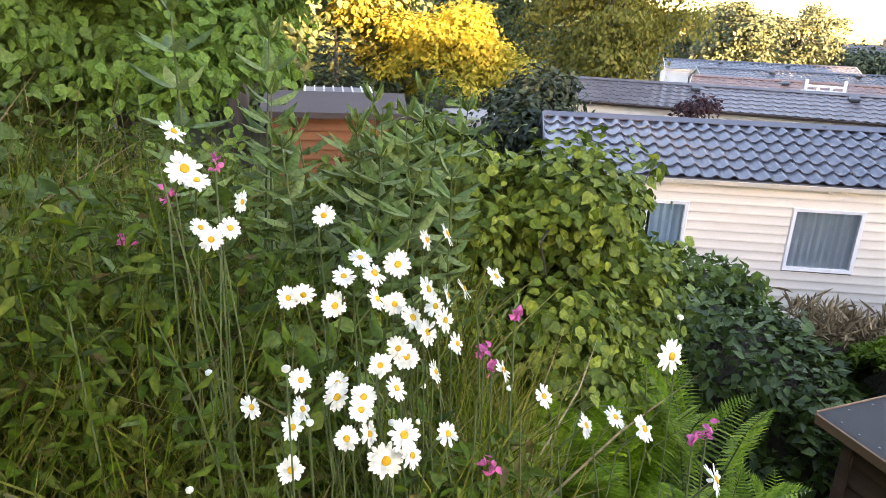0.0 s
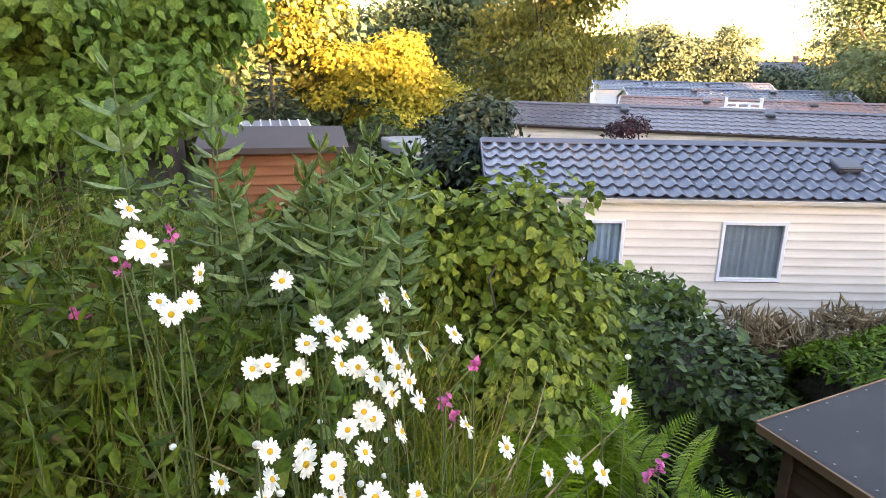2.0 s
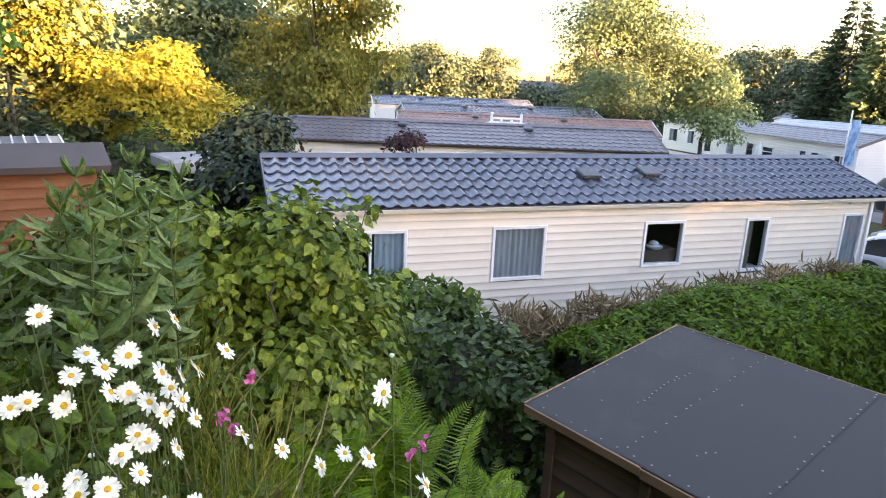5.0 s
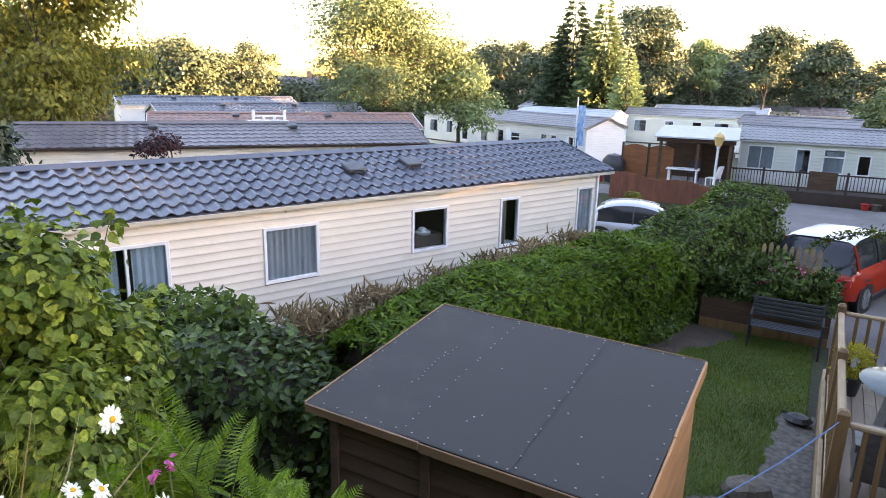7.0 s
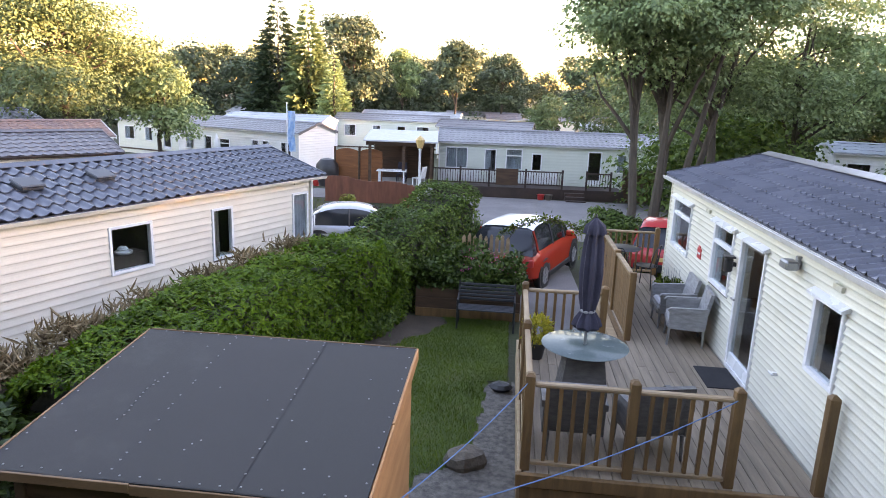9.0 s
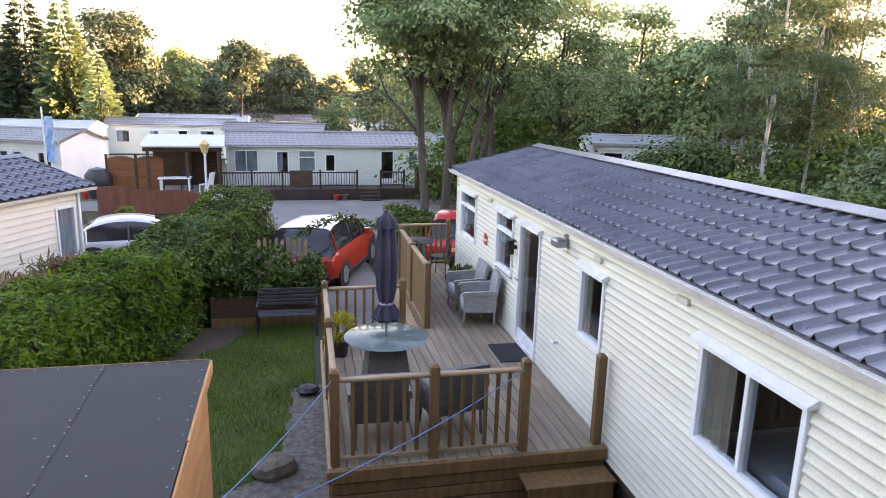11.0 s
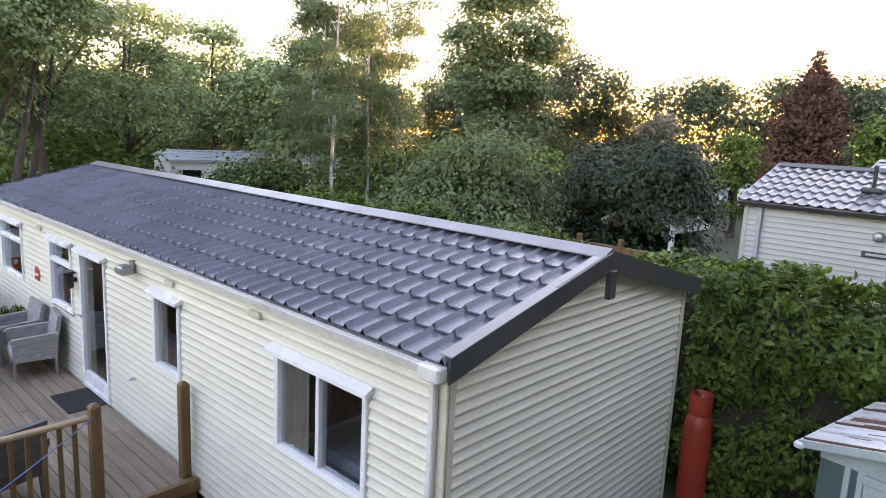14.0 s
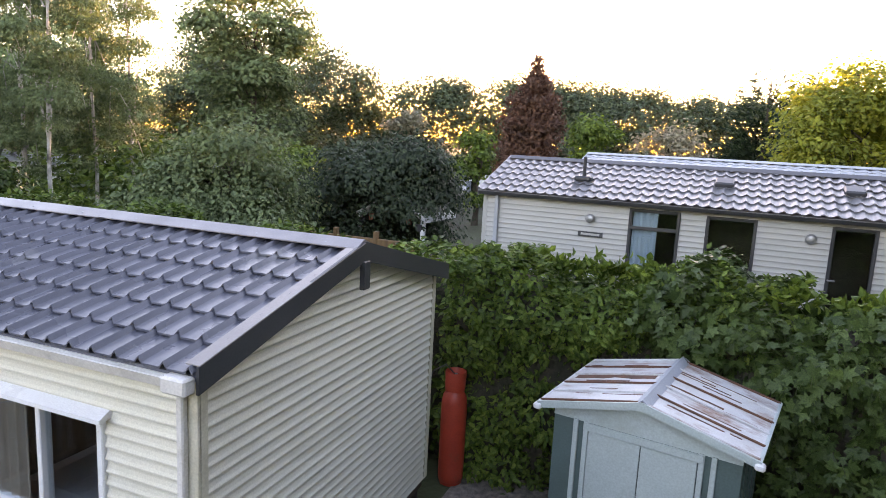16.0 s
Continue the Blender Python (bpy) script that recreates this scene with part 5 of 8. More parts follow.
def conifer(label, x, y, height, r, mat, n=5000, size=0.45, seed=1, low=0.06, power=0.9, droop=0.35, trunk=0.14, name="conifer"):
    """A conifer: a cone of layered sprays round a straight trunk."""
    rng = np.random.default_rng(seed)
    z0 = gz(x, y) - 0.05
    h = low + (1 - low) * (1 - np.sqrt(rng.random(n)))
    tier = np.round(h * 26) / 26
    h = h * 0.45 + tier * 0.55
    a = rng.uniform(0, 6.2832, n)
    a = a * 0.5 + np.round(a * 3 + tier * 7) / 3 * 0.5
    edge = r * np.clip((1 - h), 0.02, 1) ** power * (1 + 0.22 * np.sin(a * 5 + h * 31) + 0.14 * rng.normal(size=n))
    q = edge * (1 - 0.5 * rng.random(n) ** 1.5)
    out = np.stack([np.cos(a), np.sin(a), 0 * a], 1)
    p = out * q[:, None] + np.stack([0 * h, 0 * h, h * height], 1)
    p[:, 2] -= droop * q * 0.4
    along = out + np.stack([0 * a, 0 * a, -droop + 0.5 * rng.random(n)], 1) + 0.45 * spread(rng, n)
    L = size * rng.uniform(0.6, 1.2, n) * (0.55 + 0.6 * (1 - h))
    if len(label.split()) < 4:
        label += " beyond the caravans"
    ob = thing(name, pose(x, y, z0), label, "conifer")
    part("trunk", Mesh().tube([(0, 0, -0.1), (0, 0, height * 0.5), (0, 0, height * 0.98)], [trunk, trunk * 0.6, 0.02], 7), BARK, ob, soft=True)
    part("crown", blades("crown", mat, p, along, spread(rng, n) + np.array([0, 0, 0.2]), L, L * 0.5, SPRIG), None, ob)
    return ob


def hedge(label, pts, width, top, mat, n, size, seed=1, shape=OVAL, twigs=SHADETWIG, bulge=0.12, foot=None, name="hedge", wide=0.6, droop=0.3, batter=0.0):
    """A hedge along a line of (x, y): a twig core darkened in colour for inner shade, and a skin of leaves. batter: how
    much wider its foot is.
    """
    rng = np.random.default_rng(seed)
    P = [Vector((*p, 0)) for p in pts]
    seg = [(b - a).length for a, b in zip(P, P[1:])]
    total = sum(seg)

    def at(s):
        for a, b, L in zip(P, P[1:], seg):
            if s <= L or b is P[-1]:
                return a.lerp(b, min(1.0, s / L)), (b - a).normalized()
            s -= L

    ob = thing(name, pose(0, 0, 0), label, "hedge")
    core = Mesh()
    k = max(3, int(total / 0.4))
    ring = []
    for i in range(k + 1):
        p, d = at(total * i / k)
        e = Vector((d.y, -d.x, 0))
        z0 = gz(p.x, p.y) - 0.05 if foot is None else foot
        t = top(p.x, p.y)
        w = width / 2 - 0.16
        for s, z in ((-w - batter, z0), (-w, t - 0.45), (-w * 0.6, t - 0.2), (w * 0.6, t - 0.2), (w, t - 0.45), (w + batter, z0)):
            j = 0.07 * noise.noise((p.x * 2.3 + s, p.y * 2.3, z * 2.3))
            ring.append((p.x + e.x * (s + j), p.y + e.y * (s + j), z + j))
    f = [(i * 6 + j, i * 6 + (j + 1) % 6, (i + 1) * 6 + (j + 1) % 6, (i + 1) * 6 + j) for i in range(k) for j in range(6)] + [tuple(range(6)), tuple(range(k * 6, k * 6 + 6))[::-1]]
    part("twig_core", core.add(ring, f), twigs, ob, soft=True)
    place, nor = np.empty((n, 3)), np.empty((n, 3))
    for i in range(n):
        s = rng.uniform(-0.15, total + 0.15)
        p, d = at(min(max(s, 0), total))
        e = Vector((d.y, -d.x, 0))
        z0 = gz(p.x, p.y) if foot is None else foot
        t = top(p.x, p.y)
        H = t - z0
        u = rng.random() * (2 * H + width)
        if u < H:
            q, z, nn = -width / 2, z0 + u, -e
        elif u < H + width:
            q, z, nn = -width / 2 + (u - H), t, Vector((0, 0, 1))
        else:
            q, z, nn = width / 2, z0 + (u - H - width), e
        round_off = max(0.0, (abs(q) / (width / 2)) ** 6 * 0.18) if nn.z else 0.0
        if not nn.z:
            q += math.copysign(batter * (1 - (z - z0) / H), q)
            q -= math.copysign(0.16 * max(0.0, (z - t + 0.35) / 0.35) ** 2, q)
        over = min(0.0, s) if s < 0 else max(0.0, s - total)
        lump = bulge * (noise.noise((p.x * 1.4, p.y * 1.4, z * 1.6)) + 0.6 * noise.noise((p.x * 4, p.y * 4, z * 4 + q))) + rng.normal() * 0.035 - 0.06 * rng.random()
        c = p + e * q + d * over + nn * lump
        place[i] = (c.x, c.y, z - round_off + nn.z * lump)
        nor[i] = (nn.x + d.x * over * 4, nn.y + d.y * over * 4, nn.z)
    face = nor * 0.7 + spread(rng, n) * 0.65 + np.array([0, 0, 0.35])
    along = np.cross(face, spread(rng, n)) + nor * 0.3 + np.array([0, 0, 0.1 - droop])
    L = size * rng.uniform(0.6, 1.3, n)
    part("leaves", blades("leaves", mat, place, along, np.cross(along, face), L, L * wide, shape), None, ob)
    return ob


# the hedge between the lawn and the cream caravan
hedge("clipped green conifer hedge with brown twiggy top", [(-4.1, 6.2), (-3.75, 9.0), (-3.35, 11.4), (-2.85, 13.2)], 1.5, lambda x, y: 1.43 + 0.03 * math.sin(y * 1.7) - 0.06 * float(smooth(9, 12.5, y)), CONIFERHEDGE, 38000, 0.095, 3, SPRIG, bulge=0.2, batter=0.22, wide=0.5)
hedge("green leafy hedge behind the bench", [(-2.75, 13.1), (-2.05, 15.0), (-1.45, 16.9)], 1.5, lambda x, y: 1.40 + 0.5 * float(smooth(13.2, 16.6, y)) + 0.06 * math.sin(y * 3.1 + 1), PRIVET, 20000, 0.085, 4, OVAL, bulge=0.22)
# trimmed dry twigs along its far side
rng = np.random.default_rng(21)
n = 5200
s = rng.random(n)
cxs, cys = -5.35 + 1.55 * s + rng.normal(0, 0.22, n), 6.0 + 7.2 * s
czs = 1.02 + 0.26 * rng.random(n) + 0.10 * np.sin(s * 37)
along = spread(rng, n) * 0.9 + np.array([0.1, 0.0, 0.55])
L = rng.uniform(0.08, 0.26, n)
solid("dry_hedge_top", blades("dry_hedge_top", DRYTWIG, np.stack([cxs, cys, czs], 1), along, spread(rng, n), L, L * 0.13, LANCE), None, "dry brown trimmed twigs on the hedge top", "hedge twigs", kind="stuff")
hedge("dry brown and green hedge under the caravan windows", [(-5.25, 5.9), (-4.75, 8.6), (-4.15, 11.6), (-3.8, 13.2)], 0.7, lambda x, y: 1.10, PRIVET, 3800, 0.09, 8, OVAL, bulge=0.1)
hedge("dark glossy laurel bush below the caravan", [(-6.3, 4.5), (-5.0, 5.2), (-4.0, 5.9)], 1.5, lambda x, y: 1.25 + 0.35 * math.sin(x * 2.2 + 1.0), LAUREL, 7500, 0.12, 5, OVAL, bulge=0.3, name="laurel_bush")
hedge("light green leafy shrub by the caravan window", [(-7.0, 5.3), (-6.1, 6.0)], 0.9, lambda x, y: 1.55, PRIVET, 2600, 0.12, 15, OVAL, bulge=0.35, name="shrub")
# the hedge behind the caravan beside the deck, leafy, with a maple in it
hedge("tall green beech hedge behind the caravan", [(8.55, 3.2), (8.9, 7.0), (9.5, 14.0)], 1.4, lambda x, y: 2.55 + 0.18 * math.sin(y * 2.1), PRIVET, 15000, 0.10, 6, ROUND, bulge=0.25)
hedge("tall dense green hedge", [(8.3, 3.3), (8.75, 1.2), (9.0, -0.5)], 1.5, lambda x, y: 2.62 + 0.14 * math.sin(y * 2.7), PRIVET, 28000, 0.08, 16, ROUND, bulge=0.42)
hedge("sycamore hedge with large lobed leaves over the metal shed", [(8.9, 0.6), (8.35, -0.9), (7.7, -2.2), (6.6, -3.6)], 1.8, lambda x, y: 2.62 + 0.18 * math.sin(y * 3.1), MAPLE, 15000, 0.125, 7, LOBED, bulge=0.5, wide=0.85, droop=0.55)
# young shoots on top
rng = np.random.default_rng(77)
n = 1500
t = rng.random(n)
px_ = np.interp(t, [0, 0.5, 1], [8.2, 8.75, 7.2])
py_ = np.interp(t, [0, 0.5, 1], [3.4, 0.8, -2.9])
which = rng.integers(0, 120, n)
px_, py_ = px_[which], py_[which] + rng.normal(0, 0.06, n)
pz_ = 2.62 + rng.random(n) * (0.12 + 0.12 * (which % 5 == 0))
solid("hedge_shoots", blades("hedge_shoots", BRIGHTLEAF, np.stack([px_ + rng.normal(0, 0.05, n), py_, pz_], 1), spread(rng, n) + np.array([0, 0, 0.2]), spread(rng, n), rng.uniform(0.07, 0.13, n), rng.uniform(0.05, 0.09, n), ROUND),
      None, "young pale shoots on the hedge top", "hedge shoots", kind="stuff")

hedge("dark leafy shrubs under the golden tree", [(-20.6, 3.2), (-20.4, 6.0), (-20.0, 9.4)], 1.6, lambda x, y: 2.0 + 0.25 * math.sin(y * 2.3), LAUREL, 5000, 0.16, 19, OVAL, bulge=0.4, name="shrub")

# trees, each by its place, height and spread
tree("golden-leaved tree in full evening sun", -23.5, 7.5, 6.0, 2.95, YELLOWSUNLEAF, 11000, 0.22, 0.25, 11, lobes=26, lobe=0.4)
tree("tall weeping tree with golden-green leaves", -26.4, 15.2, 10.4, 4.2, OLIVELEAF, 11000, 0.28, 0.12, 12, lobes=26, droop=0.9)
tree("tall dark green tree", -34.2, 12.4, 11.0, 4.6, TREELEAF, 8000, 0.34, 0.15, 13, lobes=22)
tree("sunlit olive-green tree", -27.0, 5.0, 8.0, 2.4, OLIVELEAF, 6000, 0.27, 0.2, 14)
tree("tall green tree behind the cabin", -31.0, -2.0, 9.0, 3.6, TREELEAF, 6000, 0.32, 0.15, 24)
tree("tall green tree at the edge of the wood", -37.0, 20.0, 10.5, 4.2, TREELEAF, 6500, 0.34, 0.15, 25)
conifer("dark blue-green dwarf conifer", -15.3, 2.4, 3.5, 0.95, DARKNEEDLE, 3200, 0.3, 15, power=0.6)
tree("dark green shrub beside the caravan end", -13.1, 6.1, 4.3, 1.45, DARKNEEDLE, 7000, 0.2, 0.05, 16, lobe=0.55, category="shrub", name="shrub")
tree("dark purple-leaved shrub behind the caravan", -15.7, 12.3, 4.0, 1.1, PURPLELEAF, 3600, 0.16, 0.15, 17, trunk=0.06, category="shrub", name="shrub")
tree("large broad-leaved tree with sunlit edge", -24.5, 34.8, 12.0, 6.3, TREELEAF, 26000, 0.25, 0.1, 18, lobes=44, lobe=0.4, trunk=0.3)
tree("sunlit olive tree beside a larger one", -21.3, 39.0, 8.0, 3.0, LIGHTTREE, 5000, 0.32, 0.1, 19)
tree("rounded green tree", -58.8, 47.3, 9.3, 4.4, FARLEAF, 4500, 0.5, 0.05, 20)
tree("rounded green tree", -59.7, 56.0, 10.2, 4.6, FARLEAF, 4500, 0.5, 0.05, 21)
conifer("tall dark spruce", -25.5, 71.2, 15.0, 3.6, DARKNEEDLE, 5200, 1.0, 22, power=0.8)
conifer("tall spruce with sunlit side", -21.6, 69.3, 14.3, 3.2, TREELEAF, 6500, 0.95, 23, power=0.8)
tree("tall broad tree", -19.0, 78.2, 16.0, 4.8, FARLEAF, 6500, 0.55, 0.1, 26, lobes=22)
conifer("orange-brown conifer", -17.5, 64.3, 9.4, 2.0, LIGHTTREE, 2600, 0.7, 27)
tree("slender sunlit tree", -14.2, 84.4, 12.4, 2.4, LIGHTTREE, 3000, 0.5, 0.2, 28)
tree("broad pine-like tree", -6.6, 75.4, 12.2, 3.2, FARLEAF, 3600, 0.5, 0.4, 29)
tree("slender green tree", -1.6, 85.6, 12.0, 3.4, FARLEAF, 3600, 0.5, 0.2, 30)
tree("tall many-stemmed tree by the road", 4.0, 22.9, 11.0, 3.0, LIGHTTREE, 10260, 0.20, 0.36, 31, lobes=30, lobe=0.27, trunk=0.17)
tree("tall many-stemmed tree by the road", 5.1, 24.2, 12.5, 4.0, LIGHTTREE, 14040, 0.20, 0.3, 32, lobes=39, lobe=0.27, trunk=0.2)
tree("tall spreading tree beyond the caravan", 7.3, 25.7, 12.5, 4.6, LIGHTTREE, 14040, 0.21, 0.22, 33, lobes=42, lobe=0.27, trunk=0.2)
tree("tall spreading tree beyond the caravan", 11.2, 28.5, 11.0, 3.8, LIGHTTREE, 9720, 0.22, 0.2, 34, lobes=33, lobe=0.27)
for i, (x, y, dx_) in enumerate(((5.5, 23.4, 1.3), (6.2, 24.6, 1.4), (4.9, 23.2, 0.25))):
    solid("leaning_tree", Mesh().tube([(x, y, gz(x, y) - 0.1), (x + dx_ * 0.3, y, 2.2), (x + dx_, y + 0.2, 6.5)], [0.17, 0.12, 0.05], 8), BARK, "dark leaning tree stem by the road", "tree", "tree stems", soft=True)
tree("low leafy shrub at the foot of the trees", 3.2, 20.6, 1.9, 1.2, PRIVET, 2600, 0.16, 0.05, 35, trunk=0.04, category="shrub", name="shrub")
tree("green tree behind the caravan", 18.7, 36.0, 12.6, 4.6, LIGHTTREE, 11250, 0.28, 0.08, 36, lobes=34, lobe=0.3)
tree("light green tree behind the caravan", 20.4, 30.4, 11.25, 4.0, LIGHTTREE, 7000, 0.33, 0.08, 37, lobes=34, lobe=0.3)
tree("tall green tree behind the caravan", 27.7, 35.0, 12.870000000000001, 4.7, LIGHTTREE, 10500, 0.28, 0.08, 38, lobes=34, lobe=0.3)
for x, y, h, r, k in ((13.0, 17.3, 11.8, 1.9, 39), (15.8, 18.8, 12.2, 2.1, 40), (14.3, 19.8, 11.2, 1.8, 45), (17.6, 19.2, 12.6, 2.3, 57), (15.6, 22.0, 13.2, 2.4, 58)):
    tree("slender silver birch with fine light leaves", x, y, h, r, TREELEAF, 9750, 0.12, 0.12, k, bark=BIRCHBARK, trunk=0.07, lobes=22, lobe=0.34, droop=0.7)
tree("large rounded oak against the sky", 33.2, 26.3, 17.6, 4.4, TREELEAF, 15000, 0.34, 0.2, 41, lobes=40, lobe=0.34)
tree("broad dark green yew-like bush", 11.9, 10.4, 4.4, 2.6, TREELEAF, 22000, 0.14, 0.0, 42, lobes=34, lobe=0.42, category="bush", name="bush", droop=0.5)
tree("very dark blue-green conifer bush", 15.5, 8.2, 4.2, 2.2, DARKNEEDLE, 26000, 0.16, 0.0, 43, lobes=40, lobe=0.45, shape=SPRIG, category="bush", name="bush", droop=0.6)
tree("mid-green rounded bush behind the caravan", 10.3, 16.7, 4.6, 1.5, LAUREL, 5000, 0.18, 0.02, 44, lobes=16, lobe=0.5, category="bush", name="bush")
tree("bright green bush", 19.5, 14.0, 4.6, 1.8, BRIGHTLEAF, 4000, 0.24, 0.02, 46, lobes=16, category="bush", name="bush")
tree("pale blossoming tree", 41.0, 19.6, 8.0, 1.9, PALELEAF, 2600, 0.34, 0.1, 47)
rng = np.random.default_rng(48)
cs = [(rng.normal() * 0.28 * (1 - 0.5 * k / 40), rng.normal() * 0.28 * (1 - 0.5 * k / 40), 0.6 + 6.2 * k / 40) for k in range(41)]
rs = [(0.92 if k < 27 else 0.92 - 0.74 * ((k - 27) / 13) ** 0.8) * rng.uniform(0.85, 1.1) for k in range(41)]
cy = thing("cypress", pose(23.5, 6.5, gz(23.5, 6.5) - 0.05), "dense red-brown columnar cypress", "conifer")
part("trunk", Mesh().tube([(0, 0, -0.1), (0, 0, 3.5), (0, 0, 6.6)], [0.16, 0.1, 0.02], 7), BARK, cy, soft=True)
part("crown", crown_mesh("crown", REDNEEDLE, rng, cs, rs, 40000, 0.14, SPRIG, flat=0.9, droop=-0.6, fill=0.5), None, cy)
tree("yellow-green sunlit shrub", 30.6, 11.0, 5.0, 1.8, BRIGHTLEAF, 3200, 0.28, 0.02, 49)
tree("yellow-green sunlit shrub", 33.9, 6.0, 5.8, 2.2, BRIGHTLEAF, 3200, 0.3, 0.02, 50)
tree("grey-brown thinly leaved tree", 36.3, 2.7, 5.8, 2.4, PALELEAF, 2400, 0.26, 0.15, 51)
conifer("dark columnar conifer", 50.3, -2.6, 9.8, 2.6, DARKNEEDLE, 7000, 0.5, 52, power=0.3, droop=-0.3)
conifer("dark columnar conifer", 46.0, -5.3, 8.0, 2.3, DARKNEEDLE, 7000, 0.5, 53, power=0.3, droop=-0.3)
tree("sunlit yellow-green tree", 27.2, -3.9, 7.4, 3.2, SUNLIMELEAF, 8500, 0.27, 0.02, 54, lobes=24)
tree("small round green tree on the far plot", 3.0, 66.0, 7.0, 2.2, TREELEAF, 2400, 0.4, 0.05, 55)


# woods far off, in one mass of each colour
def woods(name, label, mat, spots, seed, size, dense_by=1.0):
    rng = np.random.default_rng(seed)
    cs, rs = [], []
    for x, y, h, r in spots:
        z = gz(x, y)
        for k in range(9):
            d = spread(rng, 1)[0]
            q = rng.uniform(0.3, 0.65)
            cs.append((x + d[0] * r * q, y + d[1] * r * q, z + h * (0.46 + 0.4 * d[2])))
            rs.append(r * rng.uniform(0.32, 0.58))
    dense = crown_mesh(name, mat, rng, cs, [q * 0.72 for q in rs], 900 * len(spots), size * 1.5, OVAL, flat=1.0, fill=0.9)
    solid(name, dense, None, label + ", inner boughs", "woods", kind="stuff")
    return solid(name, crown_mesh(name, mat, rng, cs, rs, int(1500 * dense_by) * len(spots), size, OVAL, flat=1.0, fill=0.4), None, label, "woods", kind="stuff")


rw = random.Random(12)


def arc(a0, a1, d0, d1, n, h0, h1):
    out = []
    for i in range(n):
        a = radians(a0 + (a1 - a0) * (i + rw.random()) / n)
        d = rw.uniform(d0, d1)
        out.append((-math.sin(a) * d, math.cos(a) * d, rw.uniform(h0, h1), rw.uniform(3.0, 5.5)))
    return out


woods("far_woods", "dense dark green woods far off", FARLEAF, arc(78, 49, 75, 110, 27, 8, 11) + arc(49, 37, 85, 110, 10, 3.6, 4.8) + arc(37, 30, 75, 110, 7, 8, 11) + arc(30, -30, 88, 125, 84, 9, 13), 61, 0.42)
woods("far_woods", "grey-green woods, evening haze put into their leaf colour", FARLEAF, arc(70, 50, 80, 120, 8, 7.5, 10) + arc(36, 10, 80, 120, 10, 7.5, 10), 62, 0.42)
woods("far_woods", "dense woods behind the caravan plots", TREELEAF, arc(-8, -56, 42, 70, 48, 6.5, 9.5), 63, 0.26, 1.5)
woods("tree_belt", "uneven belt of green trees on the skyline", FARLEAF, arc(-46, -60, 52, 60, 14, 10.6, 13.0) + arc(-60, -72, 52, 60, 12, 9.2, 11.4) + arc(-72, -92, 52, 60, 22, 8.8, 9.8) + arc(-92, -112, 52, 60, 16, 8.0, 8.6), 68, 0.24, 2.6)
woods("near_woods", "leafy green undergrowth behind the plots", PRIVET, arc(-40, -50, 25, 34, 7, 2.8, 4.6) + arc(-14, -20, 30, 36, 5, 3.0, 4.4), 64, 0.22)
woods("wooded_slope", "green woods up the slope", TREELEAF, arc(112, 84, 26, 46, 26, 8, 12) + arc(86, 70, 34, 50, 16, 6, 9), 65, 0.34)
# unseen trees added behind the camera, to shade the plots and the gable
woods("far_woods", "unseen woods added behind the viewer as shade", TREELEAF, arc(115, 250, 30, 60, 50, 9, 13) + arc(140, 222, 13, 20, 22, 8, 10) + arc(186, 218, 9.5, 12.5, 11, 10, 12), 66, 0.6)


# ---- plants on the bank ----
hz = np.random.default_rng(101)
cs, rs = [], []
for i in range(54):
    d = spread(hz, 1)[0]
    q = hz.uniform(0.2, 0.92)
    cs.append((-3.3 + d[0] * 0.82 * q, 1.78 + d[1] * 0.92 * q, 2.66 + d[2] * 0.78 * q - 0.30 * d[1] * q))
    rs.append(hz.uniform(0.22, 0.38))
cs += [(-4.4, 2.8, 2.3), (-3.9, 2.5, 2.4), (-3.6, 2.6, 2.15), (-2.7, 1.9, 2.45)]
rs += [0.35, 0.4, 0.35, 0.35]
bush = thing("hazel_bush", pose(0, 0, 0), "bright green leafy hazel bush on the bank", "bush")
w = Mesh()
limbs(w, (-3.2, 2.0, gz(-3.2, 2.0) - 0.1), (-3.1, 2.1, 3.5), 0.035, [tuple(c) for c in cs[:30]], hz, 6)
part("branch_frame", w, BARK, bush, soft=True)
part("leaves", crown_mesh("leaves", HAZEL, hz, cs, rs, 96000, 0.05, ROUND, flat=1.0, droop=0.4, wide=0.85, fill=0.4), None, bush)
part("inner_leaves", crown_mesh("inner_leaves", HAZEL, hz, cs, [q * 0.75 for q in rs], 14000, 0.08, ROUND, flat=1.0, droop=0.5, wide=0.9, fill=1.0), None, bush)
# two long shoots with a few leaves that stand out of it
for k, (a, b) in enumerate((((-3.4, 2.5, 2.6), (-4.35, 3.35, 3.22)), ((-3.2, 2.4, 2.5), (-3.55, 3.05, 2.86)))):
    a, b = Vector(a), Vector(b)
    part("shoot", Mesh().tube([a, a.lerp(b, 0.5) + Vector((0, 0, 0.06)), b], [0.008, 0.006, 0.003], 5), BARK, bush)
    m = 34
    t = hz.uniform(0.35, 1.02, m)
    p = np.array(a)[None] + (np.array(b) - np.array(a))[None] * t[:, None] + hz.normal(0, 0.03, (m, 3))
    part("leaves", blades("leaves", HAZEL, p, spread(hz, m) + np.array([0, 0, -0.3]), spread(hz, m), hz.uniform(0.06, 0.10, m), hz.uniform(0.05, 0.09, m), ROUND), None, bush)

# the broad-leaved tree up the bank
tl = np.random.default_rng(102)
cs, rs = [], []
for i in range(60):
    d = spread(tl, 1)[0]
    q = tl.uniform(0.3, 0.9)
    cs.append((-5.0 + d[0] * 1.3 * q, -0.1 + d[1] * 1.5 * q, 4.05 + d[2] * 0.85 * q))
    rs.append(tl.uniform(0.25, 0.42))
up = thing("tree", pose(0, 0, 0), "dense green broad-leaved tree up the bank", "tree")
w = Mesh()
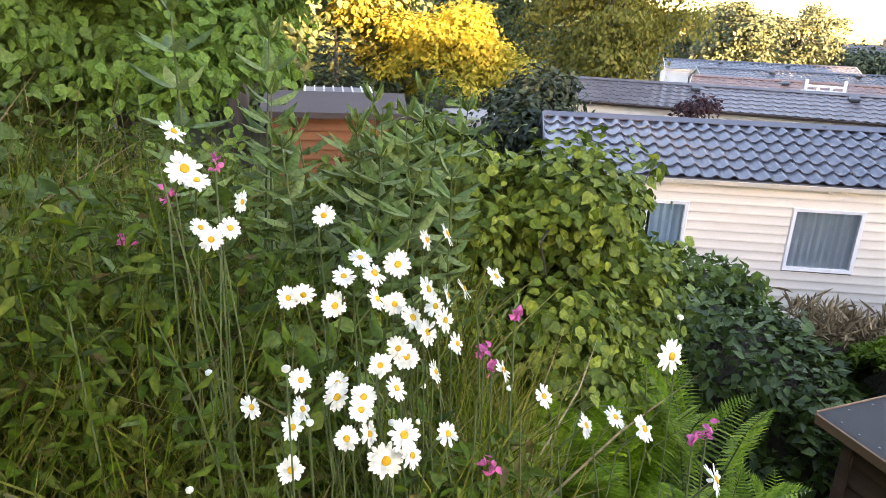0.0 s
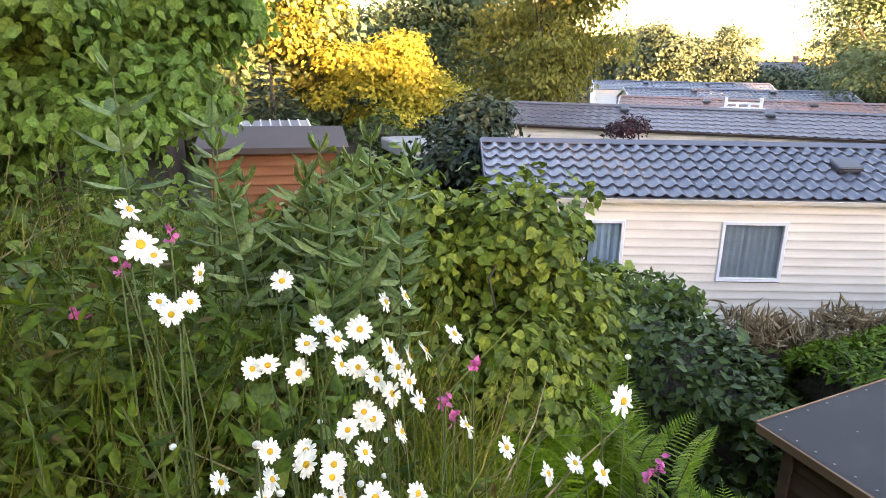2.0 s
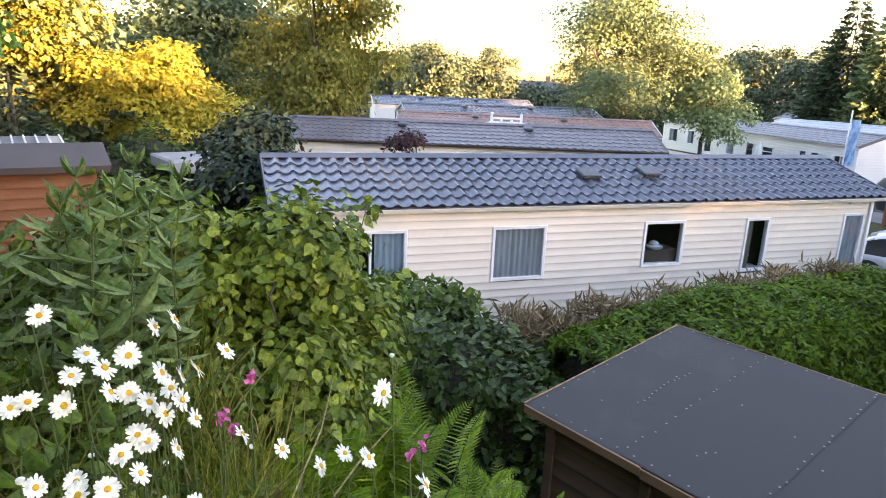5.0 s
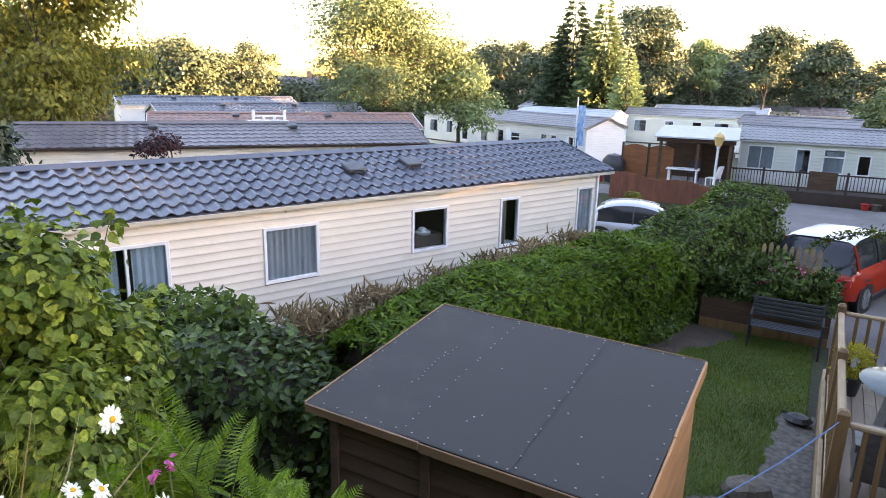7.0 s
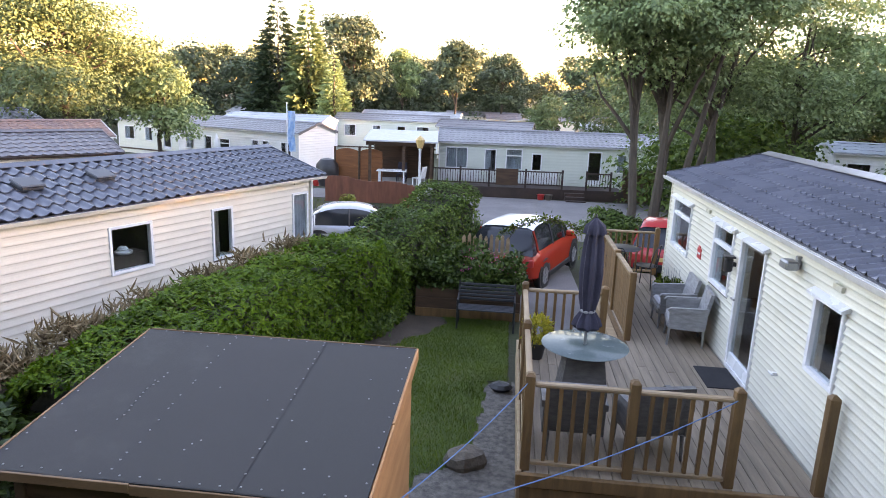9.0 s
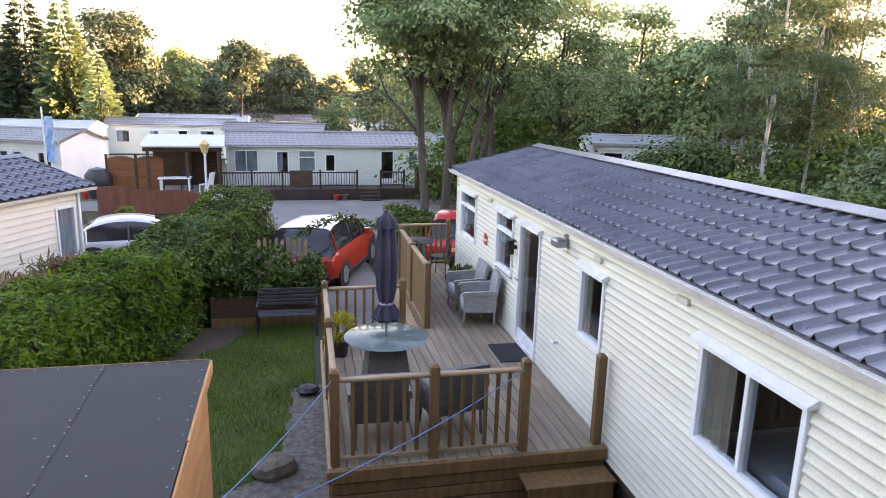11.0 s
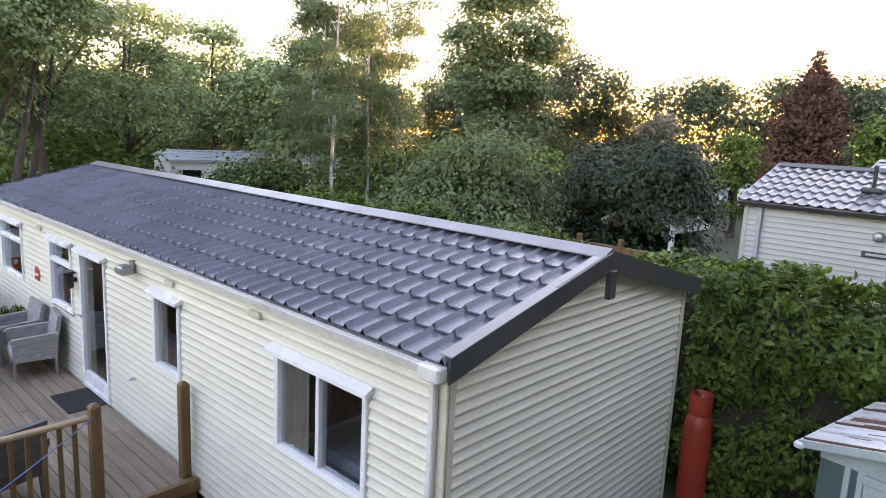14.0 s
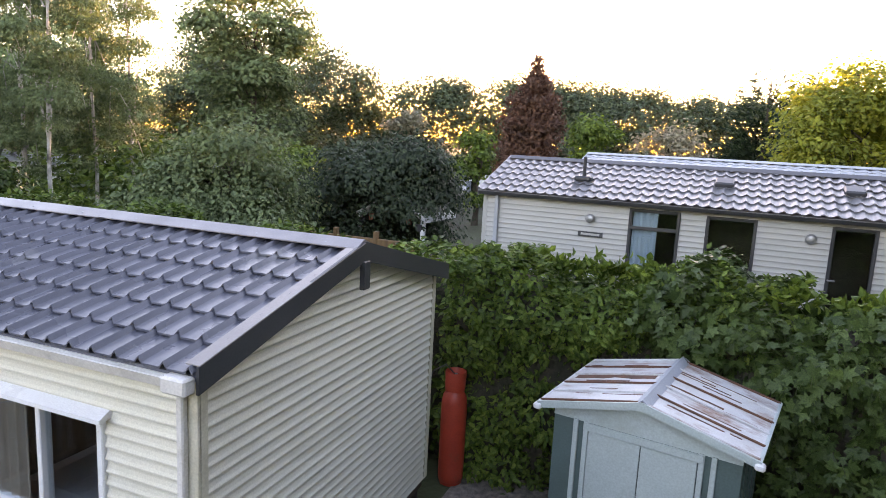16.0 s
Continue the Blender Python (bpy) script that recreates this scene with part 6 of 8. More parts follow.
limbs(w, (-5.3, -0.2, gz(-5.3, -0.2) - 0.1), (-5.2, -0.1, 4.8), 0.08, [tuple(c) for c in cs[:24]], tl, 7)
part("trunk", w, BARK, up, soft=True)
part("crown", crown_mesh("crown", BANKTREE, tl, cs, rs, 52000, 0.062, ROUND, flat=1.0, droop=0.7, wide=0.78, fill=0.6), None, up)


def stalk_plant(label, x, y, h, mat, rng, pairs=9, size=0.12, lean=(0, 0), wide=0.3, shape=LANCE, r=0.006, name="buddleia", crowd=1.0, group=""):
    """An upright stem with pairs of long leaves and a tuft on top."""
    z0 = gz(x, y)
    ob = thing(name, pose(x, y, z0 - 0.03), label, "plant", group)
    top = Vector((lean[0], lean[1], h))
    bend = Vector((rng.normal() * 0.03, rng.normal() * 0.03, 0))
    pts = [top * (i / 5) + bend * math.sin(i / 5 * 3.14) for i in range(6)]
    part("stem", Mesh().tube(pts, [r * (1 - 0.12 * i) for i in range(6)], 6), STEMGREEN, ob, soft=True)
    P, A, S, L = [], [], [], []
    for i in range(pairs):
        t = 0.18 + 0.82 * (i + 0.5) / pairs
        p = np.array(top * t + bend * math.sin(t * 3.14))
        a = i * 1.62 + rng.normal() * 0.3
        for k in range(int(3 * crowd) if t > 0.85 else int(2 * crowd)):
            b = a + k * 6.283 / int(2 * crowd + 0.5) + rng.normal() * 0.2
            rise = 1.2 if t > 0.92 else 0.45 - 0.9 * (1 - t)
            A.append((math.cos(b), math.sin(b), rise + rng.normal() * 0.15))
            S.append((-math.sin(b), math.cos(b), rng.normal() * 0.2))
            P.append(p)
            L.append(size * rng.uniform(0.75, 1.2) * (0.65 if t > 0.9 else 1.0))
    L = np.array(L)
    part("leaves", blades("leaves", mat, np.array(P), np.array(A), np.array(S), L, L * wide, shape), None, ob)
    return ob


rng = np.random.default_rng(103)
for x, y, top in ((-2.46, 0.59, 4.10), (-2.52, 0.65, 4.03), (-2.36, 0.80, 3.71), (-2.56, 0.85, 3.77), (-2.54, 0.95, 3.78), (-2.63, 1.07, 3.82), (-2.70, 1.21, 3.86), (-2.60, 1.21, 3.79), (-2.67, 1.32, 3.71), (-2.52, 1.12, 3.74),
                  (-2.44, 0.99, 3.73), (-2.35, 0.88, 3.69), (-2.56, 0.73, 3.86), (-2.3, 1.1, 3.6), (-2.45, 1.3, 3.62), (-2.2, 1.0, 3.5), (-2.75, 1.3, 3.78)):
    stalk_plant("tall grey-green buddleia stem with long leaves", x, y, top - gz(x, y), GREYLEAF, rng, 12, 0.125, (rng.normal() * 0.09, rng.normal() * 0.09), 0.34, crowd=2.0, group="buddleia stems")
for i in range(84):
    x, y = rng.uniform(-3.6, -1.25), rng.uniform(-0.7, 1.4)
    if (x + 0.3) ** 2 + (y - 0.6) ** 2 < 1.0:
        continue
    stalk_plant("green leafy weed stem on the bank", x, y, rng.uniform(0.5, 1.05), WEED, rng, 12, rng.uniform(0.05, 0.095), (rng.normal() * 0.1, rng.normal() * 0.1), rng.uniform(0.3, 0.5), OVAL, 0.004, "weed", 1.6, "weeds on the bank")


def scatter(name, label, mat, n, box, size, shape, seed, wide=0.5, low=0.02, high=0.5, lift=0.3, keep=None, category="plants", lean=1.0, flat=False):
    """Low plants over a stretch of ground, in one mass."""
    rng = np.random.default_rng(seed)
    x, y = rng.uniform(box[0], box[1], n), rng.uniform(box[2], box[3], n)
    ok = ((x + 0.2) ** 2 + (y - 0.55) ** 2 > 1.3) & ((x < -1.0) | (y > 3.0))
    if keep is not None:
        ok &= keep(x, y)
    x, y = x[ok], y[ok]
    n = len(x)
    patch = 0.55 + 0.45 * np.sin(x * 2.9 + 1) * np.sin(y * 3.3) + 0.25 * np.sin(x * 7 + y * 5)
    z = ground_z(x, y) + low + (high - low) * rng.random(n) * np.clip(patch, 0.15, 1.2)
    L = size * rng.uniform(0.5, 1.4, n)
    along, side = spread(rng, n) * lean + np.array([0, 0, lift]), spread(rng, n)
    if flat:
        face = spread(rng, n) * 0.6 + np.array([0.15, 0.1, 0.85])
        along = np.cross(face, spread(rng, n)) + np.array([0, 0, -0.15])
        side = np.cross(along, face)
    return solid(name, blades(name, mat, np.stack([x, y, z], 1), along, side, L, L * wide, shape), None, label, category, kind="stuff")


def bank_only(x, y):
    return ground_z(x, y) > 0.35


def no_ferns(x, y):
    """The bank, but for the wedge of slope where the ferns and the hazel stand."""
    wedge = (np.degrees(np.arctan2(-(x + 0.37), y - 0.65)) < 63) & (x > -3.1)
    return bank_only(x, y) & ~wedge


def among_ferns(x, y):
    return bank_only(x, y) & ~no_ferns(x, y)


scatter("undergrowth", "mixed green undergrowth leaves on the bank", WEED, 62000, (-8.0, -1.0, -3.0, 2.8), 0.052, OVAL, 111, 0.55, 0.05, 0.62, 0.25, no_ferns, flat=True)
scatter("undergrowth", "bright bramble and nettle leaves on the bank", BRIGHTLEAF, 12000, (-8.0, -1.9, -3.0, 1.2), 0.062, ROUND, 112, 0.75, 0.2, 0.9, 0.15, no_ferns, flat=True)
scatter("undergrowth", "grey-green leaves low on the bank", GREYLEAF, 9000, (-6.0, -1.4, -1.5, 2.4), 0.075, LANCE, 113, 0.3, 0.1, 0.7, 0.4, no_ferns, flat=True)
scatter("long_grass", "long uncut grass on the bank", GRASS, 15000, (-4.5, -1.1, -1.6, 1.5), 0.42, BLADE, 114, 0.013, 0.0, 0.42, 1.3, no_ferns, "grass", 0.75)
scatter("dry_stems", "dry straw-coloured stems among the grass", STRAW, 1500, (-4.5, -1.1, -1.5, 1.8), 0.55, BLADE, 115, 0.011, 0.05, 0.42, 1.0, no_ferns, "grass", 0.9)
scatter("lawn_grass", "short mown lawn grass", LAWNBLADE, 110000, (-3.6, 0.4, 5.9, 13.2), 0.045, BLADE, 116, 0.13, 0.0, 0.02, 1.6, lambda x, y: np.array([on_lawn(a, b) for a, b in zip(x, y)]), "grass", 0.8)
scatter("rough_grass", "rough grass beyond the drive", GRASS, 26000, (-12, 6.0, 16.0, 31.0), 0.12, BLADE, 117, 0.08, 0.0, 0.02, 1.6, lambda x, y: ((x < -0.8) | (x > 2.2)) & ((y < 27.3) | (x < -3.6)), "grass", 0.8)


scatter("flower_foliage", "dense low green leaves round the daisy stems", WEED, 22000, (-2.4, -1.15, 0.1, 1.7), 0.048, LANCE, 118, 0.36, 0.05, 0.85, 0.3, no_ferns, flat=True)
scatter("undergrowth", "low green leaves between the ferns", WEED, 16000, (-3.2, -1.2, 1.0, 3.2), 0.045, OVAL, 121, 0.55, 0.0, 0.22, 0.25, among_ferns, flat=True)
scatter("flower_foliage", "fine grass among the daisy stems", GRASS, 6000, (-2.4, -1.15, -0.2, 1.6), 0.28, BLADE, 119, 0.012, 0.1, 0.7, 1.3, no_ferns, "grass", 0.8)


# bracken on the slope below
def frond(m_list, base, tip, width, rng):
    """One fern frond: a stalk with leaflets on both sides, each cut into teeth."""
    base, tip = np.array(base), np.array(tip)
    P, A, S, L = m_list
    d = tip - base
    length = np.linalg.norm(d)
    d = d / length
    side = np.cross(d, [0, 0, 1.0])
    side /= np.linalg.norm(side)
    k = 22
    for i in range(k):
        t = 0.12 + 0.88 * i / k
        bow = 0.14 * length * math.sin(t * 3.14) * np.array([0, 0, 1])
        p = base + d * length * t + bow
        w = width * math.sin(min(1.0, (1 - t) * 1.25 + 0.02) * 1.57) * (0.55 + 0.45 * min(1, t * 4))
        for s in (-1, 1):
            a = side * s + d * 0.45 + np.array([0, 0, -0.12])
            P.append(p), A.append(a), S.append(np.cross(a, [0, 0, 1]) + rng.normal(size=3) * 0.12), L.append(w)


PINNA = ([(0, 0, 0), (0.5, 0.12, 0), (0.22, 0.22, 0.01), (0.46, 0.36, 0), (0.2, 0.46, 0.01), (0.36, 0.6, 0), (0.14, 0.7, 0), (0, 1, -0.05), (-0.14, 0.7, 0), (-0.36, 0.6, 0), (-0.2, 0.46, 0.01), (-0.46, 0.36, 0), (-0.22, 0.22, 0.01), (-0.5, 0.12, 0)],
         [(0, 1, 2), (0, 2, 12), (0, 12, 13), (2, 3, 4), (2, 4, 10), (2, 10, 12), (10, 11, 12), (4, 5, 6), (4, 6, 8), (4, 8, 10), (8, 9, 10), (6, 7, 8)])
rng = np.random.default_rng(104)
for cx_, cy_, crest in ((-2.45, 1.66, 2.62), (-2.6, 2.0, 2.62), (-2.63, 2.31, 2.7), (-2.62, 2.49, 2.65), (-2.36, 2.48, 2.66), (-2.17, 2.25, 2.64), (-2.29, 1.93, 2.62), (-2.31, 1.7, 2.55), (-2.1, 2.03, 2.56), (-2.15, 2.41, 2.42), (-2.14, 2.83, 2.2), (-2.4, 2.9, 2.3), (-1.95, 2.25, 2.55), (-2.05, 1.6, 2.7)):
    fern = thing("fern", pose(0, 0, 0), "bright green bracken fern on the bank", "fern", "bracken ferns")
    z0 = gz(cx_, cy_)
    for k in range(5):
        a = rng.uniform(0, 6.28)
        reach, rise = rng.uniform(0.22, 0.42), max(0.2, crest - z0 - rng.uniform(0.0, 0.25))
        b = (cx_ + 0.08 * math.cos(a), cy_ + 0.08 * math.sin(a), z0 + max(rise - 0.42, rise * 0.45))
        t = (cx_ + reach * math.cos(a), cy_ + reach * math.sin(a), z0 + rise + 0.05)
        out = ([], [], [], [])
        frond(out, b, t, rng.uniform(0.12, 0.18), rng)
        P, A, S, L = (np.array(q) for q in out)
        fr = part("frond", blades("frond", FERN, P, A, S, L, L * 0.2, PINNA), None, fern)
        part("stalk", Mesh().tube([(cx_, cy_, z0 - 0.03), b, tuple((np.array(b) + np.array(t)) / 2 + np.array([0, 0, 0.08])), t], [0.006, 0.005, 0.003, 0.0015], 5), STEMGREEN, fr)

# ---- daisies ----
def daisy(x, y, z, face, size, rng):
    """A large white daisy: stem, petals, yellow eye."""
    gx, gy = x + rng.normal() * 0.05 - 0.02, y + rng.normal() * 0.05 + 0.03
    g0 = gz(gx, gy)
    ob = thing("daisy", pose(gx, gy, g0), "white daisy with yellow eye on a long green stem", "flower", "daisies on the bank")
    f = Vector(face).normalized()
    head = Vector((x - gx, y - gy, z - g0))
    low = head - f * 0.05 - Vector((0, 0, 0.03))
    part("stem", Mesh().tube([(0, 0, -0.03), low * 0.4 + Vector((rng.normal() * 0.03, rng.normal() * 0.03, 0)), low * 0.8 + Vector((rng.normal() * 0.02, rng.normal() * 0.02, 0)), low, head - f * 0.004], [0.0018, 0.0018, 0.0017, 0.0017, 0.0022], 5), STEMGREEN, ob, soft=True)
    k = rng.integers(17, 23)
    a = np.arange(k) * 6.2832 / k + rng.normal(0, 0.05, k)
    local_d = np.stack([np.cos(a), np.sin(a), rng.normal(-0.12, 0.14, k)], 1)
    q = f.to_track_quat("Z", "Y").to_matrix()
    R = np.array(q)
    d = local_d @ R.T
    c = np.array(head)
    s = np.stack([-np.sin(a), np.cos(a), 0 * a], 1) @ R.T
    L = size * rng.uniform(0.85, 1.1, k)
    PET = ([(-0.3, 0, 0), (0.3, 0, 0), (0.5, 0.45, 0.02), (0.44, 0.85, 0.0), (0.12, 1, -0.03), (-0.12, 1, -0.03), (-0.44, 0.85, 0.0), (-0.5, 0.45, 0.02)],
           [(0, 1, 2), (0, 2, 7), (7, 2, 3), (7, 3, 6), (6, 3, 4), (6, 4, 5)])
    part("petals", blades("petals", PETAL, c + d * size * 0.18, d, s, L, L * 0.34, PET), None, ob)
    m = Matrix.Translation(head) @ q.to_4x4()
    e = size * 0.31
    part("eye", Mesh().lathe([(e, -0.002), (e * 0.95, e * 0.25), (e * 0.6, e * 0.42), (e * 0.2, e * 0.4)], 12, m=m), DAISYEYE, ob, soft=True)


# each head: its place, the length of its petals in mm, and how far it turns aside
TALL_HEADS = [
    (-1.602, 0.544, 3.821, 21, 1.0), (-1.619, 0.554, 3.752, 29, 0.3), (-1.599, 0.575, 3.735, 19, 0.8), (-1.613, 0.649, 3.689, 10, 1.0), (-1.599, 0.575, 3.647, 13, 0.8), (-1.539, 0.596, 3.642, 19, 0.0),
    (-1.542, 0.629, 3.661, 16, 0.9), (-1.619, 0.798, 3.656, 20, 0.2)]
MIDDLE_HEADS = [
    (-1.403, 0.861, 3.615, 21, 1.0), (-1.398, 0.899, 3.630, 20, 0.1), (-1.485, 0.849, 3.614, 11, 0.5), (-1.429, 0.812, 3.602, 14, 0.6), (-1.444, 0.798, 3.542, 21, 0.1), (-1.425, 0.744, 3.574, 14, 0.1),
    (-1.440, 0.719, 3.564, 13, 0.6), (-1.375, 0.861, 3.580, 14, 1.0), (-1.409, 0.897, 3.553, 15, 0.2), (-1.459, 0.964, 3.650, 18, 0.9), (-1.421, 0.990, 3.672, 20, 1.0), (-1.415, 0.958, 3.574, 22, 0.9),
    (-1.395, 0.988, 3.568, 16, 1.0), (-1.337, 0.999, 3.603, 18, 1.0), (-1.389, 1.073, 3.601, 18, 1.0), (-1.387, 0.925, 3.535, 21, 0.9), (-1.345, 0.940, 3.526, 21, 0.6), (-1.322, 0.964, 3.556, 18, 0.9),
    (-1.370, 1.002, 3.486, 16, 1.0), (-1.376, 0.961, 3.558, 18, 0.8)]
LOW_HEADS = [
    (-1.346, 0.891, 3.500, 14, 0.2), (-1.350, 0.907, 3.481, 20, 0.1), (-1.338, 0.860, 3.476, 12, 0.4), (-1.329, 0.953, 3.459, 11, 0.8), (-1.286, 0.877, 3.461, 16, 0.9), (-1.285, 1.057, 3.475, 13, 1.0),
    (-1.323, 0.730, 3.472, 10, 0.5), (-1.355, 0.791, 3.441, 13, 0.4), (-1.338, 0.788, 3.425, 21, 0.1), (-1.265, 0.821, 3.465, 14, 0.3), (-1.258, 0.816, 3.447, 13, 0.8), (-1.266, 0.713, 3.425, 14, 0.5),
    (-1.289, 0.708, 3.331, 20, 0.4), (-1.263, 0.794, 3.395, 17, 0.2), (-1.275, 0.832, 3.390, 15, 0.9), (-1.237, 0.880, 3.407, 22, 0.3), (-1.236, 0.852, 3.364, 25, 0.2), (-1.222, 0.890, 3.378, 18, 0.9),
    (-1.224, 0.947, 3.408, 11, 0.9)]
FERN_HEADS = [
    (-1.344, 0.652, 3.419, 9, 1.0), (-1.336, 0.732, 3.411, 9, 1.0), (-1.270, 1.128, 3.425, 16, 0.9), (-1.200, 1.173, 3.408, 15, 0.9), (-1.204, 1.228, 3.413, 14, 1.0), (-1.168, 1.260, 3.410, 20, 0.5),
    (-1.212, 1.322, 3.511, 23, 0.3), (-1.062, 1.320, 3.383, 21, 0.9)]
rng = np.random.default_rng(105)
for x, y, z, mm, aside in TALL_HEADS + MIDDLE_HEADS + LOW_HEADS + FERN_HEADS:
    way = (0.9 - 0.5 * aside + rng.normal() * 0.18, -0.1 + 0.74 * aside + rng.normal() * 0.18, 0.30 + 0.25 * aside + rng.normal() * 0.2)
    daisy(x, y, z, way, max(mm * 1.02, 18) / 1000, rng)
for i in range(14):
    x, y, z = -1.5 + rng.normal() * 0.16, 0.85 + rng.normal() * 0.26, 3.3 + rng.normal() * 0.13
    g0 = gz(x, y)
    ob = thing("flower_bud", pose(x, y, g0), "small closed white flower bud on a stem", "flower bud", "buds on the bank")
    part("stem", Mesh().tube([(0, 0, -0.03), (0.02, 0.01, (z - g0) * 0.5), (0, 0, z - g0)], 0.0016, 5), STEMGREEN, ob)
    part("bud", Mesh().lathe([(0.002, 0), (0.0065, 0.004), (0.0065, 0.009), (0.002, 0.012)], 8, m=Matrix.Translation((0, 0, z - g0 - 0.002))), PETAL, ob, soft=True)
for x, y, z in ((-1.72, 0.60, 3.74), (-1.78, 0.50, 3.66), (-1.85, 0.40, 3.55), (-1.52, 1.17, 3.46), (-1.5, 1.12, 3.36), (-1.28, 1.48, 3.3), (-1.5, 1.1, 3.4), (-1.3, 1.05, 3.28), (-1.22, 1.4, 3.34)):
    g0 = gz(x, y)
    ob = thing("campion", pose(x, y, g0), "pink campion flower on a thin stem", "flower", "pink campions")
    part("stem", Mesh().tube([(0, 0, -0.03), (0.03, 0.0, (z - g0) * 0.6), (0, 0, z - g0)], 0.0022, 5), STEMGREEN, ob)
    k = 12
    d = spread(rng, k) + np.array([0.5, 0, 0.2])
    part("petals", blades("petals", PINKPETAL, np.tile([0, 0, z - g0], (k, 1)) + rng.normal(0, 0.006, (k, 3)), d, spread(rng, k), np.full(k, 0.016), np.full(k, 0.012), ROUND), None, ob)


# ---- things on the deck ----
table = thing("garden_table", pose(1.03, 8.2, DECK), "round glass-topped table with rattan foot on the deck", "table")
part("glass_top", Mesh().lathe([(0.02, 0.705), (0.505, 0.705), (0.52, 0.711), (0.505, 0.717), (0.02, 0.717)], 40), TABLE_GLASS, table, "pale green-grey glass", soft=True)
part("rim", Mesh().lathe([(0.44, 0.685), (0.47, 0.685), (0.47, 0.703), (0.44, 0.703), (0.44, 0.686)], 36), DARKRATTAN, table)
part("foot", Mesh().add([(-0.30, -0.30, 0), (0.30, -0.30, 0), (0.30, 0.30, 0), (-0.30, 0.30, 0), (-0.21, -0.21, 0.69), (0.21, -0.21, 0.69), (0.21, 0.21, 0.69), (-0.21, 0.21, 0.69)],
                        [(0, 1, 5, 4), (1, 2, 6, 5), (2, 3, 7, 6), (3, 0, 4, 7), (4, 5, 6, 7), (3, 2, 1, 0)]), DARKRATTAN, table)

par = thing("parasol", pose(1.03, 8.2, DECK), "closed navy canvas parasol standing through the table", "parasol")
part("pole", Mesh().tube([(0, 0, 0.70), (0, 0, 2.22)], 0.019, 10), STEEL, par, soft=True)


def fold(k, deep):
    return lambda p: (p[0] * (1 + deep * math.cos(k * math.atan2(p[1], p[0]))), p[1] * (1 + deep * math.cos(k * math.atan2(p[1], p[0]))), p[2])


part("canopy", Mesh().lathe([(0.02, 1.02), (0.12, 0.92), (0.16, 0.96), (0.13, 1.05), (0.075, 1.14), (0.105, 1.3), (0.12, 1.6), (0.105, 1.95), (0.08, 2.1), (0.12, 2.08), (0.10, 2.18), (0.03, 2.25), (0.012, 2.27)], 40, bend=fold(8, 0.17)), CANVAS, par, soft=True)
part("tie", Mesh().lathe([(0.085, 1.125), (0.09, 1.14), (0.085, 1.155)], 20), STEEL, par)
part("finial", Mesh().lathe([(0.012, 2.26), (0.018, 2.28), (0.008, 2.31)], 8), BLACK, par)


def rattan_chair(label, m, mat, seat_mat, group):
    """An armchair of woven rattan, facing +y."""
    ch = thing("rattan_chair", m, label, "chair", group)
    part("seat", Mesh().box(-0.27, -0.24, 0.27, 0.27, 0.28, 0.36, 0.02), mat, ch)
    part("cushion", Mesh().box(-0.25, -0.21, 0.362, 0.25, 0.27, 0.43, 0.03), seat_mat, ch)
    part("backrest", Mesh().prism([(-0.24, 0.30), (-0.30, 0.62), (-0.34, 0.84), (-0.29, 0.85), (-0.24, 0.62), (-0.19, 0.36)], -0.29, 0.29, "x"), mat, ch)
    for s in (-1, 1):
        part("armrest", Mesh().prism([(-0.28, 0.56), (0.26, 0.53), (0.30, 0.56), (0.26, 0.60), (-0.28, 0.63)], min(s * 0.27, s * 0.33), max(s * 0.27, s * 0.33), "x"), mat, ch)
        part("side_panel", Mesh().prism([(-0.26, 0.27), (0.25, 0.27), (0.27, 0.54), (-0.28, 0.57)], min(s * 0.275, s * 0.31), max(s * 0.275, s * 0.31), "x"), mat, ch)
        for y in (-0.24, 0.24):
            part("leg", Mesh().tube([(s * 0.26, y * 1.06, 0.0), (s * 0.25, y, 0.28)], [0.017, 0.021], 8), STEEL if mat is RATTAN else mat, ch)
    return ch


rattan_chair("dark rattan armchair with pale cushion at the table", pose(0.80, 7.05, DECK, 0, 0, 0), DARKRATTAN, CUSHION, "chairs at the table")
rattan_chair("dark rattan armchair with pale cushion at the table", pose(1.62, 7.12, DECK, 0, 0, 14), DARKRATTAN, CUSHION, "chairs at the table")
rattan_chair("grey rattan armchair beside the caravan wall", pose(2.82, 10.55, DECK, 0, 0, 82), RATTAN, CUSHION, "chairs by the wall")
rattan_chair("grey rattan armchair beside the caravan wall", pose(2.80, 11.30, DECK, 0, 0, 90), RATTAN, CUSHION, "chairs by the wall")
box_ = thing("planter_box", pose(2.92, 12.1, DECK), "grey woven planter with low green plants", "planter")
part("body", Mesh().box(-0.24, -0.28, 0, 0.24, 0.28, 0.44, 0.015), RATTAN, box_)
rng = np.random.default_rng(7)
k = 260
part("foliage", blades("foliage", WEED, np.stack([rng.uniform(-0.2, 0.2, k), rng.uniform(-0.24, 0.24, k), 0.43 + 0.1 * rng.random(k)], 1), spread(rng, k) + np.array([0, 0, 0.6]), spread(rng, k), rng.uniform(0.05, 0.12, k), rng.uniform(0.02, 0.05, k), OVAL), None, box_)
for i in range(7):
    part("cane", Mesh().tube([(-0.12 + 0.04 * i, -0.1 + 0.03 * (i % 3), 0.4), (-0.14 + 0.045 * i, -0.08 + 0.03 * (i % 3), 0.78 - 0.03 * (i % 2))], 0.004, 5), CUSHION, box_)
mat_ = solid("door_mat", Mesh().box(2.72, 8.82, DECK + 0.001, 3.17, 9.52, DECK + 0.014, 0.004), MATBLACK, "black door mat in front of the caravan door", "mat")

